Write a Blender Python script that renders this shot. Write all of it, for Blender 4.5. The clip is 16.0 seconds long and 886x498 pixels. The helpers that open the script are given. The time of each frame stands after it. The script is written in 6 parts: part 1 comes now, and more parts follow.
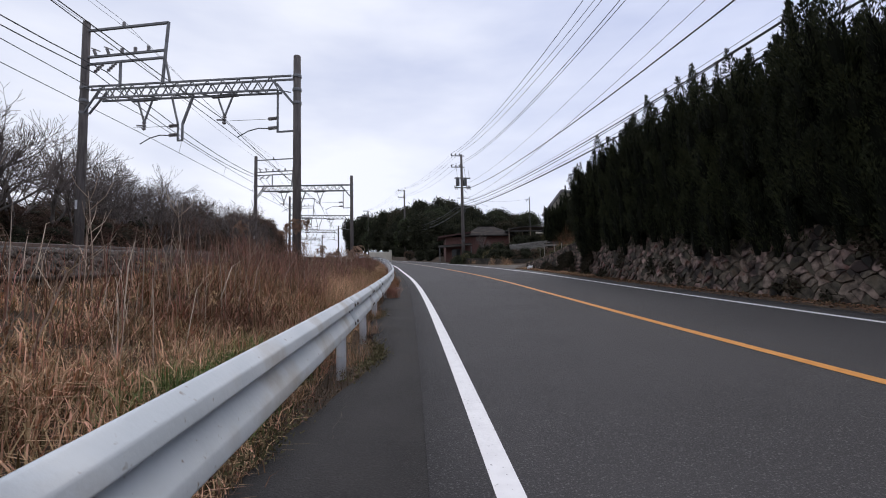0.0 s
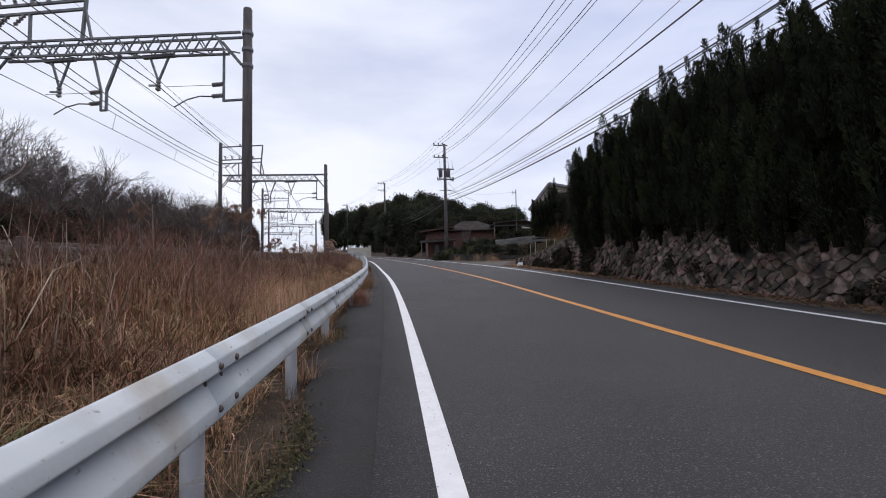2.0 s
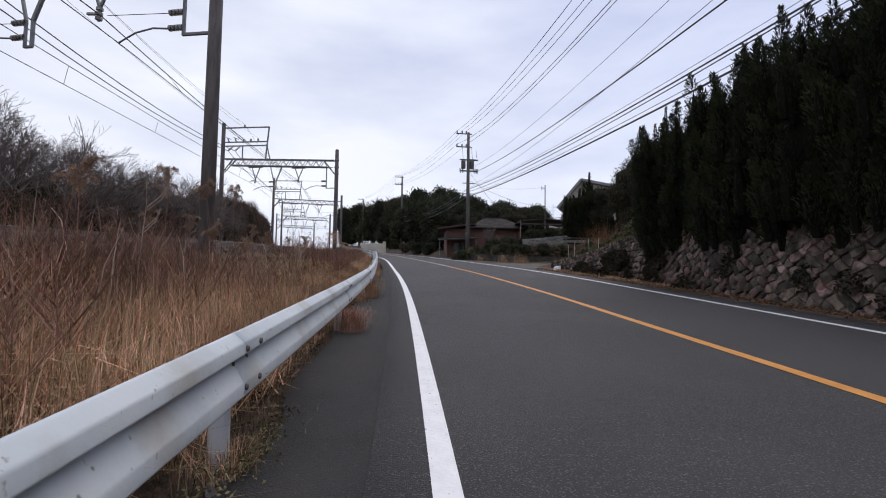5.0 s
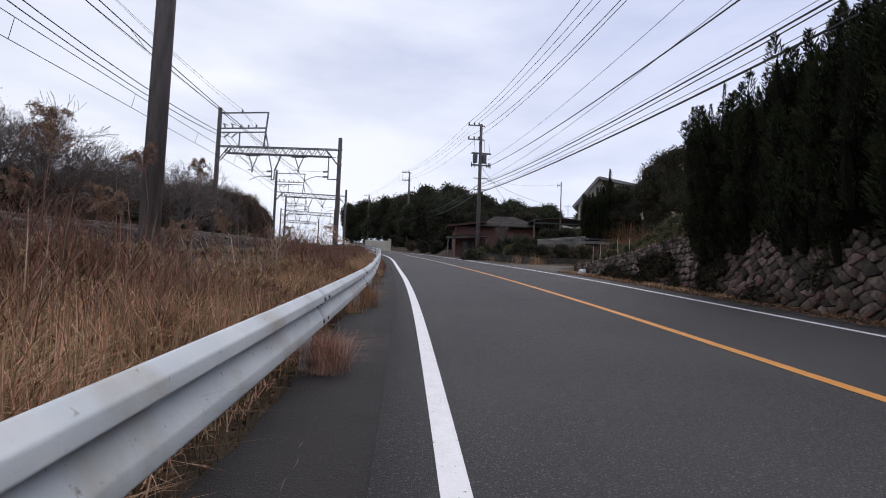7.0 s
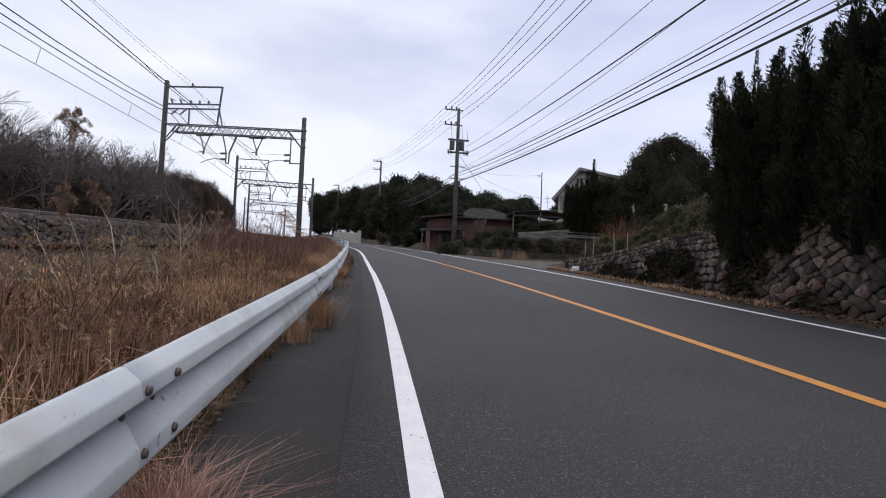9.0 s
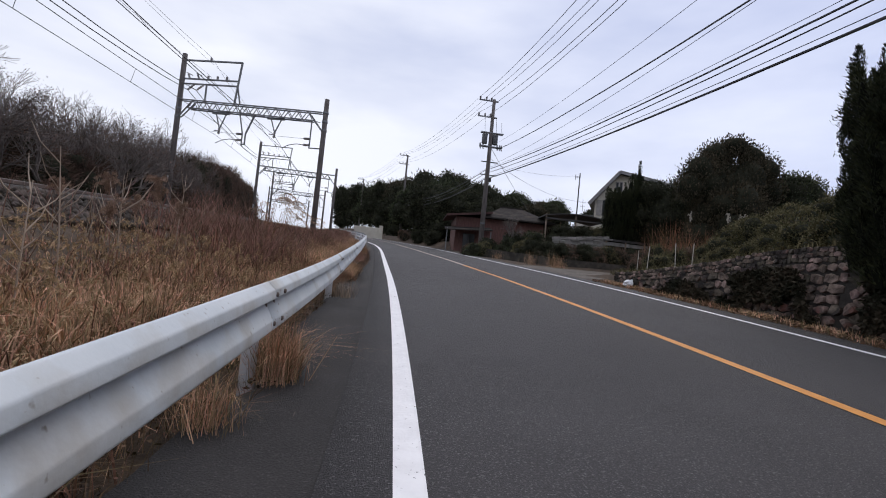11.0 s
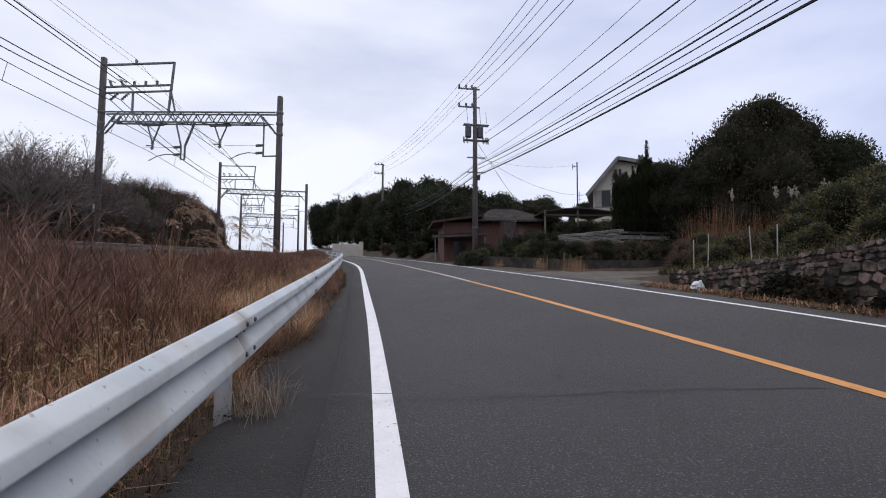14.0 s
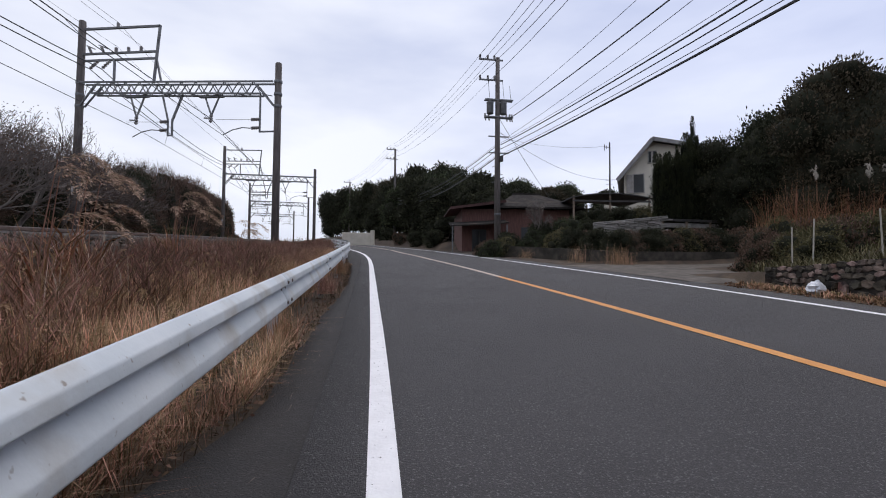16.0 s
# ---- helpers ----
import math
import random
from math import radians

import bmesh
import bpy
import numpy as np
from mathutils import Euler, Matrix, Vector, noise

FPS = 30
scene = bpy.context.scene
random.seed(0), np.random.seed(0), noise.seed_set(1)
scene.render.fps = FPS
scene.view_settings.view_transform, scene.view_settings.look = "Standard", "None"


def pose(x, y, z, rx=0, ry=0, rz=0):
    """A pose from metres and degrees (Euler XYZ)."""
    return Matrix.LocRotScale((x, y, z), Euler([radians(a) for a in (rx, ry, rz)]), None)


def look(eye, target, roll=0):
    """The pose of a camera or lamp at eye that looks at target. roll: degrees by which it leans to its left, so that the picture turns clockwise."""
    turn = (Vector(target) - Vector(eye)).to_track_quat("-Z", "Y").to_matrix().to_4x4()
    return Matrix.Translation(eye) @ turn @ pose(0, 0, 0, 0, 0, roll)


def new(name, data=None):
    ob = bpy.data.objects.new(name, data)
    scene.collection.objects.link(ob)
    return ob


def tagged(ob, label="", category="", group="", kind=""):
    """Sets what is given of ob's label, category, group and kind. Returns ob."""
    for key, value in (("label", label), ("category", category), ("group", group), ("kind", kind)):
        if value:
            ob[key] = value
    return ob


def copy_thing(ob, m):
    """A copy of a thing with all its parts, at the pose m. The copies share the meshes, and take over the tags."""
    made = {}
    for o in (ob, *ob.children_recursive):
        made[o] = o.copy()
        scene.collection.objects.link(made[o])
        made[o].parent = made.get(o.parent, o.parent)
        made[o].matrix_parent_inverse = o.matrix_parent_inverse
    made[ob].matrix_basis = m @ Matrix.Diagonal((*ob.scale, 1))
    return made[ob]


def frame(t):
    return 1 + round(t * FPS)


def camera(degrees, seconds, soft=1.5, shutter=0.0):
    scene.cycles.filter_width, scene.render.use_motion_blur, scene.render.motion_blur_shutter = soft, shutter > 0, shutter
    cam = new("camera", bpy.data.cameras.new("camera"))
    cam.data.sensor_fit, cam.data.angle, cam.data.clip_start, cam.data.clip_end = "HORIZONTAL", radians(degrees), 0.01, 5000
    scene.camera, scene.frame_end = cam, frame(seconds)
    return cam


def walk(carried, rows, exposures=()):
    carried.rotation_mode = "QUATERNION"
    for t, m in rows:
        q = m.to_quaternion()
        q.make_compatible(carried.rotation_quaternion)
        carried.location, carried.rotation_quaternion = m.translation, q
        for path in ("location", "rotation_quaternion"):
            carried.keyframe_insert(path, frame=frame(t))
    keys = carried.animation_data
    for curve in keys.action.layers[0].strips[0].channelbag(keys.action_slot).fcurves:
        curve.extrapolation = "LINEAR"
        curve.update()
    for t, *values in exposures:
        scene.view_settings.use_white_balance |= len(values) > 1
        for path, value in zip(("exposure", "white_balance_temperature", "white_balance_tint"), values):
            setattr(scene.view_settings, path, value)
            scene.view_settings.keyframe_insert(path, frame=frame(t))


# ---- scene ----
import functools

# Camera: a slow ride up a gently climbing road.
cam = camera(87.0, 16.0, soft=1.0)
ROWS = [
    (0, 0.005, 0.001, 0.999, -2.24, 4.29, -1.19),
    (0.5, -0.000, 0.704, 1.045, -4.45, 3.96, -0.85),
    (1, 0.048, 1.393, 1.102, -4.34, 4.18, -1.75),
    (1.5, 0.068, 2.025, 1.137, -4.88, 3.83, 0.24),
    (2, 0.112, 2.648, 1.166, -4.46, 3.71, -1.24),
    (2.5, 0.062, 3.326, 1.183, -1.36, 2.87, 0.34),
    (3, 0.074, 3.939, 1.212, -0.35, 3.03, -0.41),
    (3.5, 0.071, 4.578, 1.235, 0.27, 3.15, 0.30),
    (4, 0.055, 5.200, 1.282, -1.25, 3.42, 0.42),
    (6.5, -0.008, 8.304, 1.449, -2.83, 3.60, 0.81),
    (7, -0.087, 8.869, 1.464, -1.82, 3.46, 2.06),
    (7.5, -0.121, 9.481, 1.505, -3.72, 3.27, 2.04),
    (8, -0.132, 10.103, 1.550, -4.13, 3.02, 1.11),
    (8.5, -0.190, 10.727, 1.597, -5.22, 2.80, 1.75),
    (11, -0.240, 13.820, 1.750, -2.74, 2.51, 5.72),
    (11.5, -0.282, 14.520, 1.784, -0.14, 2.23, 4.30),
    (12, -0.269, 15.189, 1.848, -0.70, 2.57, 1.96),
    (12.5, -0.245, 15.847, 1.905, -1.48, 3.07, 0.06),
    (13, -0.327, 16.519, 1.957, -2.95, 3.24, 1.12),
    (13.5, -0.361, 17.210, 2.000, -3.42, 4.05, -0.75),
    (14, -0.429, 17.879, 2.027, -4.73, 3.79, 0.11),
    (14.5, -0.448, 18.529, 2.066, -5.76, 3.37, -0.64),
    (15, -0.502, 19.191, 2.092, -4.45, 2.61, 1.16),
    (15.5, -0.516, 19.834, 2.134, -4.56, 2.35, -0.03),
    (16, -0.557, 20.513, 2.176, -3.25, 2.48, 0.40),
]


def aim(x, y, z, yaw, pitch, lean):
    a, b = radians(yaw), radians(pitch)
    way = Vector((-math.sin(a) * math.cos(b), math.cos(a) * math.cos(b), math.sin(b)))
    eye = Vector((x, y, z))
    return look(eye, eye + way, lean)


walk(cam, [(t, aim(*row)) for t, *row in ROWS])

# Light: an overcast winter sky with a faint broad sun behind the clouds.
world = bpy.data.worlds.new("sky")
scene.world = world
world.use_nodes = True
wn, wl = world.node_tree.nodes, world.node_tree.links
wn.clear()
w_out = wn.new("ShaderNodeOutputWorld")
w_bg = wn.new("ShaderNodeBackground")
w_sky = wn.new("ShaderNodeTexSky")
w_sky.sky_type = "NISHITA"
w_sky.sun_disc = False
w_sky.sun_elevation, w_sky.sun_rotation = radians(64), radians(48)
w_sky.dust_density, w_sky.air_density = 2.0, 1.2
w_coord = wn.new("ShaderNodeTexCoord")
w_map = wn.new("ShaderNodeMapping")
w_map.inputs["Scale"].default_value = (1.0, 1.0, 3.2)
w_noise = wn.new("ShaderNodeTexNoise")
w_noise.inputs["Scale"].default_value = 1.7
w_noise.inputs["Detail"].default_value = 5.0
w_noise.inputs["Roughness"].default_value = 0.5
w_ramp = wn.new("ShaderNodeValToRGB")
w_ramp.color_ramp.elements[0].position, w_ramp.color_ramp.elements[0].color = 0.32, (6.3, 6.85, 8.9, 1)
w_ramp.color_ramp.elements[1].position, w_ramp.color_ramp.elements[1].color = 0.66, (10.3, 10.5, 11.5, 1)
w_mix = wn.new("ShaderNodeMixRGB")
w_mix.inputs["Fac"].default_value = 0.9
w_bg.inputs["Strength"].default_value = 0.1
wl.new(w_coord.outputs["Generated"], w_map.inputs["Vector"])
wl.new(w_map.outputs["Vector"], w_noise.inputs["Vector"])
wl.new(w_noise.outputs["Fac"], w_ramp.inputs["Fac"])
wl.new(w_sky.outputs["Color"], w_mix.inputs["Color1"])
wl.new(w_ramp.outputs["Color"], w_mix.inputs["Color2"])
# the cloud is thinner and bluer over the hill side
w_sep = wn.new("ShaderNodeSeparateXYZ")
w_side = wn.new("ShaderNodeMapRange")
w_side.inputs["From Min"].default_value, w_side.inputs["From Max"].default_value = -0.25, 0.75
w_blue = wn.new("ShaderNodeMixRGB")
w_blue.blend_type = "MULTIPLY"
w_blue.inputs["Color2"].default_value = (0.80, 0.835, 0.95, 1)
wl.new(w_coord.outputs["Generated"], w_sep.inputs["Vector"])
wl.new(w_sep.outputs["X"], w_side.inputs["Value"])
wl.new(w_side.outputs["Result"], w_blue.inputs["Fac"])
wl.new(w_mix.outputs["Color"], w_blue.inputs["Color1"])
wl.new(w_blue.outputs["Color"], w_bg.inputs["Color"])
wl.new(w_bg.outputs["Background"], w_out.inputs["Surface"])

sun_data = bpy.data.lights.new("sun", "SUN")
sun_data.energy, sun_data.angle, sun_data.color = 1.0, radians(50), (1.0, 0.9, 0.76)
sun = new("sun", sun_data)
sun.matrix_world = look((28, 45, 70), (0, 20, 0))
scene.view_settings.exposure = 0.0


# ---- materials ----
def mat(name, a, b=None, scale=4.0, rough=0.8, metal=0.0, bump=0.0, bump_scale=40.0, island=0.0, obrand=0.0, stain=None,
        stain_scale=0.7, stain_at=(0.55, 0.75), spec=None, stretch=None, speck=None, speck_scale=150.0, speck_at=(0.55, 0.72)):
    """Two colours mixed by noise, with an optional larger stain, relief, and spread per island or per object."""
    m = bpy.data.materials.new(name)
    m.use_nodes = True
    n, l = m.node_tree.nodes, m.node_tree.links
    p = n["Principled BSDF"]
    p.inputs["Roughness"].default_value, p.inputs["Metallic"].default_value = rough, metal
    if spec is not None:
        p.inputs["Specular IOR Level"].default_value = spec
    co = n.new("ShaderNodeTexCoord")
    src = co.outputs["Object"]
    if stretch:
        mp = n.new("ShaderNodeMapping")
        mp.inputs["Scale"].default_value = stretch
        l.new(src, mp.inputs["Vector"])
        src = mp.outputs["Vector"]

    def noise_fac(sc, detail=4.0, lo=0.35, hi=0.65):
        t = n.new("ShaderNodeTexNoise")
        t.inputs["Scale"].default_value, t.inputs["Detail"].default_value = sc, detail
        l.new(src, t.inputs["Vector"])
        r = n.new("ShaderNodeMapRange")
        r.inputs["From Min"].default_value, r.inputs["From Max"].default_value = lo, hi
        l.new(t.outputs["Fac"], r.inputs["Value"])
        return r.outputs["Result"], t.outputs["Fac"]

    def mix(fac, c1, c2):
        x = n.new("ShaderNodeMixRGB")
        for key, v in (("Fac", fac), ("Color1", c1), ("Color2", c2)):
            if isinstance(v, (int, float)):
                x.inputs[key].default_value = v
            elif isinstance(v, (tuple, list)):
                x.inputs[key].default_value = (*v, 1)
            else:
                l.new(v, x.inputs[key])
        return x.outputs["Color"]

    colour = a
    if b is not None:
        colour = mix(noise_fac(scale)[0], a, b)
    if stain is not None:
        colour = mix(noise_fac(stain_scale, 6.0, *stain_at)[0], colour, stain)
    if speck is not None:
        colour = mix(noise_fac(speck_scale, 2.0, *speck_at)[0], colour, speck)
    rnd = None
    if island:
        g = n.new("ShaderNodeNewGeometry")
        rnd, amount = g.outputs["Random Per Island"], island
    if obrand:
        g = n.new("ShaderNodeObjectInfo")
        rnd, amount = g.outputs["Random"], obrand
    if rnd is not None:
        r = n.new("ShaderNodeMapRange")
        r.inputs["To Min"].default_value, r.inputs["To Max"].default_value = 1 - amount, 1 + amount
        l.new(rnd, r.inputs["Value"])
        hs = n.new("ShaderNodeHueSaturation")
        l.new(r.outputs["Result"], hs.inputs["Value"])
        r2 = n.new("ShaderNodeMapRange")
        r2.inputs["To Min"].default_value, r2.inputs["To Max"].default_value = 0.5 + 0.05 * amount, 0.5 - 0.05 * amount
        l.new(rnd, r2.inputs["Value"])
        l.new(r2.outputs["Result"], hs.inputs["Hue"])
        if isinstance(colour, tuple):
            hs.inputs["Color"].default_value = (*colour, 1)
        else:
            l.new(colour, hs.inputs["Color"])
        colour = hs.outputs["Color"]
    if isinstance(colour, tuple):
        p.inputs["Base Color"].default_value = (*colour, 1)
    else:
        l.new(colour, p.inputs["Base Color"])
    if bump:
        bm_ = n.new("ShaderNodeBump")
        bm_.inputs["Strength"].default_value, bm_.inputs["Distance"].default_value = bump, 0.02
        l.new(noise_fac(bump_scale, 6.0)[1], bm_.inputs["Height"])
        l.new(bm_.outputs["Normal"], p.inputs["Normal"])
    return m


M_ASPHALT = mat("asphalt", (0.0418, 0.039, 0.041), (0.058, 0.0545, 0.0568), 0.5, 0.8, bump=0.9, bump_scale=130, stain=(0.047, 0.045, 0.047), stain_scale=0.25, speck=(0.17, 0.163, 0.165), speck_scale=85, speck_at=(0.55, 0.74))
M_GUTTER = mat("old_asphalt", (0.026, 0.0238, 0.0238), (0.037, 0.034, 0.0337), 2.0, 0.85, bump=0.9, bump_scale=110, stain=(0.036, 0.031, 0.028), stain_scale=0.9, speck=(0.085, 0.08, 0.076), speck_scale=85, speck_at=(0.56, 0.76))
M_MATTED = mat("matted_dead_grass", (0.05, 0.034, 0.022), (0.2, 0.135, 0.085), 3, 0.9, island=0.7, spec=0.1)
M_SEAM = mat("dusty_seam", (0.08, 0.07, 0.058), (0.14, 0.12, 0.1), 20, 0.95, bump=0.4)
M_WHITE_LINE = mat("white_road_paint", (0.78, 0.77, 0.78), (0.85, 0.84, 0.85), 8, 0.6, bump=0.2, stain=(0.2, 0.19, 0.19), stain_scale=34, stain_at=(0.66, 0.72))
M_ORANGE = mat("orange_road_paint", (0.60, 0.25, 0.05), (0.68, 0.30, 0.07), 6, 0.6, bump=0.2, stain=(0.36, 0.17, 0.06), stain_scale=7, stain_at=(0.62, 0.8))
M_OLD_LINE = mat("faded_road_paint", (0.46, 0.36, 0.28), (0.56, 0.47, 0.4), 6, 0.7, bump=0.2, stain=(0.2, 0.18, 0.17), stain_scale=7, stain_at=(0.6, 0.75))
M_CRACK = mat("crack_tar", (0.02, 0.02, 0.02), (0.035, 0.034, 0.034), 6, 0.7)
M_SOIL = mat("soil", (0.035, 0.025, 0.018), (0.085, 0.058, 0.037), 2.5, 0.95, bump=0.9, bump_scale=25, stain=(0.11, 0.075, 0.045), stain_scale=0.5)
M_GRAVEL = mat("gravel_drive", (0.075, 0.064, 0.054), (0.14, 0.121, 0.104), 3, 0.95, bump=0.7, bump_scale=60)
M_BALLAST = mat("ballast_stone", (0.034, 0.025, 0.02), (0.085, 0.066, 0.054), 3, 0.9, island=0.5)
M_GALV = mat("painted_steel_rail", (0.52, 0.565, 0.595), (0.62, 0.655, 0.675), 2.5, 0.4, bump=0.08, stain=(0.4, 0.37, 0.32), stain_scale=2.4, stain_at=(0.5, 0.74), speck=(0.26, 0.23, 0.2), speck_scale=26, speck_at=(0.68, 0.78))
M_POST = mat("painted_steel_post", (0.58, 0.59, 0.61), (0.68, 0.69, 0.7), 5, 0.5, bump=0.1, stain=(0.3, 0.22, 0.15), stain_scale=5, stain_at=(0.62, 0.8))
M_BOLT = mat("weathered_bolt", (0.07, 0.06, 0.055), (0.16, 0.12, 0.1), 40, 0.6, metal=0.3)
M_CONC = mat("concrete_mast", (0.095, 0.082, 0.076), (0.16, 0.142, 0.132), 3, 0.85, bump=0.3, stain=(0.08, 0.07, 0.065), stain_scale=1.0, stretch=(4, 4, 0.6))
M_STEEL = mat("grey_steel", (0.12, 0.122, 0.125), (0.19, 0.193, 0.197), 5, 0.55, metal=0.4)
M_WIRE = mat("dark_wire", (0.03, 0.03, 0.033), (0.05, 0.05, 0.052), 3, 0.6)
M_INSUL = mat("brown_insulator", (0.12, 0.10, 0.095), (0.3, 0.29, 0.28), 9, 0.3)
M_STONE = mat("rubble_stone", (0.045, 0.032, 0.025), (0.175, 0.133, 0.104), 7, 0.9, bump=1.0, bump_scale=22, obrand=0.7, stain=(0.022, 0.016, 0.013), stain_scale=2.6, stain_at=(0.48, 0.6), speck=(0.1, 0.05, 0.032), speck_scale=3.5, speck_at=(0.56, 0.7))
M_STONE_I = mat("rubble_stone_far", (0.052, 0.038, 0.029), (0.21, 0.164, 0.128), 7, 0.9, bump=1.0, bump_scale=22, island=0.7, stain=(0.022, 0.016, 0.013), stain_scale=2.2, stain_at=(0.5, 0.62), speck=(0.1, 0.055, 0.036), speck_scale=3.5, speck_at=(0.58, 0.72))
M_KERB = mat("mossy_dark_concrete", (0.03, 0.026, 0.021), (0.075, 0.063, 0.05), 4, 0.95, bump=0.8, bump_scale=25, stain=(0.018, 0.017, 0.011), stain_scale=1.5, stain_at=(0.45, 0.62))
M_MORTAR = mat("dark_joint", (0.016, 0.013, 0.011), (0.034, 0.029, 0.024), 8, 0.95, bump=0.6, bump_scale=30)
M_LITTER = mat("leaf_litter", (0.10, 0.052, 0.03), (0.20, 0.115, 0.06), 7, 0.95, bump=0.8, bump_scale=40, island=0.3)
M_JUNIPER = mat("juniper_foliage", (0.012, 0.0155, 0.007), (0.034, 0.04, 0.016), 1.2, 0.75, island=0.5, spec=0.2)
# Near-black fill: the shade deep inside the junipers, put into a colour.
M_JUNIPER_SHADE = mat("juniper_inner_shade", (0.004, 0.005, 0.003), (0.008, 0.009, 0.005), 2, 0.95, spec=0.1)
M_LEAF = mat("evergreen_leaf", (0.034, 0.043, 0.022), (0.062, 0.072, 0.036), 0.7, 0.75, island=0.5, spec=0.15)
M_LEAF_DARK = mat("dark_evergreen_leaf", (0.026, 0.03, 0.018), (0.05, 0.052, 0.03), 0.6, 0.8, island=0.5, spec=0.1)
M_IVY = mat("ivy_leaf", (0.018, 0.02, 0.012), (0.05, 0.04, 0.026), 1.4, 0.8, island=0.5, spec=0.15)
M_LEAF_OLIVE = mat("olive_shrub_leaf", (0.078, 0.076, 0.036), (0.165, 0.142, 0.07), 0.8, 0.8, island=0.5, spec=0.2)
M_LEAF_BROWN = mat("withered_leaf", (0.09, 0.06, 0.044), (0.165, 0.112, 0.078), 0.8, 0.85, island=0.5, spec=0.2)
M_WOOD_BROWN = mat("dull_brown_green_leaf", (0.036, 0.034, 0.021), (0.075, 0.062, 0.04), 0.7, 0.85, island=0.45, spec=0.1)
M_THICKET = mat("tangled_winter_twigs", (0.07, 0.047, 0.036), (0.16, 0.112, 0.085), 0.8, 0.9, island=0.5, spec=0.1)
# Painted shade for the blobs that fill leafy crowns and close their gaps.
M_CROWN_SHADE = mat("painted_crown_shade", (0.014, 0.016, 0.010), (0.03, 0.03, 0.02), 3, 0.95, spec=0.1)
M_BARK = mat("bark", (0.085, 0.07, 0.06), (0.15, 0.13, 0.115), 6, 0.9, bump=0.5, stretch=(3, 3, 0.6))
M_TWIG = mat("bare_twig", (0.10, 0.083, 0.074), (0.18, 0.152, 0.137), 3, 0.9)
M_STRAW = mat("dry_grass", (0.285, 0.175, 0.1), (0.68, 0.475, 0.285), 0.9, 0.85, island=0.7, stain=(0.2, 0.115, 0.068), stain_scale=0.45, stain_at=(0.5, 0.68), spec=0.2)
M_STEM = mat("dry_red_stem", (0.13, 0.068, 0.047), (0.29, 0.165, 0.11), 0.6, 0.85, island=0.55, spec=0.2)
M_BUSH = mat("dead_bush_twig", (0.1, 0.057, 0.042), (0.29, 0.175, 0.125), 0.7, 0.85, island=0.6, spec=0.15)
M_RED_TUFT = mat("reddish_tuft_grass", (0.3, 0.16, 0.115), (0.56, 0.36, 0.27), 3, 0.85, island=0.4, spec=0.2)
M_PALE_STEM = mat("pale_dry_stem", (0.26, 0.2, 0.15), (0.46, 0.375, 0.29), 0.6, 0.85, island=0.3, spec=0.2)
M_PLUME = mat("fluffy_seed_head", (0.2, 0.128, 0.09), (0.37, 0.26, 0.19), 3, 0.95, island=0.3, spec=0.1)
M_REED = mat("drooping_reed_plume", (0.27, 0.18, 0.125), (0.5, 0.37, 0.27), 2, 0.95, island=0.4, spec=0.1)
M_RUST_REED = mat("rusty_dry_reed", (0.17, 0.09, 0.048), (0.4, 0.23, 0.125), 0.8, 0.9, island=0.6, spec=0.15)
M_FOXTAIL = mat("foxtail_head", (0.27, 0.185, 0.1), (0.5, 0.36, 0.21), 3, 0.9, island=0.35, spec=0.1)
M_FEATHER = mat("pale_plume", (0.42, 0.38, 0.33), (0.56, 0.52, 0.46), 3, 0.95, island=0.2, spec=0.1)
M_GREEN_GRASS = mat("green_grass", (0.085, 0.13, 0.04), (0.16, 0.21, 0.075), 2, 0.8, island=0.4, spec=0.2)
M_HUT = mat("dark_red_boarding", (0.10, 0.045, 0.037), (0.16, 0.075, 0.06), 4, 0.75, bump=0.3, stretch=(6, 6, 0.7))
M_ROOF = mat("weathered_roof", (0.026, 0.023, 0.021), (0.048, 0.043, 0.04), 3, 0.95, spec=0.1, bump=0.4, stain=(0.08, 0.065, 0.055), stain_scale=0.9)
M_ROOF_RED = mat("maroon_metal_roof", (0.06, 0.032, 0.03), (0.09, 0.05, 0.046), 3, 0.85, spec=0.2, bump=0.2)
M_CREAM = mat("cream_siding", (0.52, 0.48, 0.40), (0.60, 0.56, 0.48), 2, 0.8, bump=0.15, stain=(0.42, 0.38, 0.31), stain_scale=0.5)
M_HOUSE_ROOF = mat("grey_house_roof", (0.17, 0.165, 0.165), (0.24, 0.235, 0.23), 3, 0.7, bump=0.2)
M_DARK = mat("dark_metal", (0.035, 0.033, 0.032), (0.06, 0.056, 0.053), 4, 0.6)
M_GLASS = mat("window_glass", (0.016, 0.018, 0.02), (0.03, 0.032, 0.035), 1, 0.12, spec=0.25)
M_ALU = mat("window_frame_paint", (0.25, 0.23, 0.21), (0.33, 0.31, 0.29), 4, 0.5)
M_BLOCK = mat("grey_block", (0.17, 0.16, 0.15), (0.34, 0.325, 0.305), 5, 0.9, bump=0.4, obrand=0.2, stain=(0.15, 0.14, 0.12), stain_scale=1.5)
M_PALE_WALL = mat("pale_concrete_wall", (0.50, 0.46, 0.38), (0.58, 0.54, 0.46), 2, 0.85, bump=0.2, stain=(0.36, 0.33, 0.27), stain_scale=0.6)
M_WOOD = mat("weathered_wood", (0.16, 0.12, 0.09), (0.25, 0.19, 0.145), 5, 0.85, bump=0.3, stretch=(5, 5, 0.5))
M_SLEEPER = mat("concrete_sleeper", (0.2, 0.185, 0.17), (0.28, 0.26, 0.24), 4, 0.9, bump=0.3)
M_RAIL = mat("rusty_rail", (0.05, 0.032, 0.025), (0.09, 0.06, 0.046), 6, 0.6, metal=0.4)
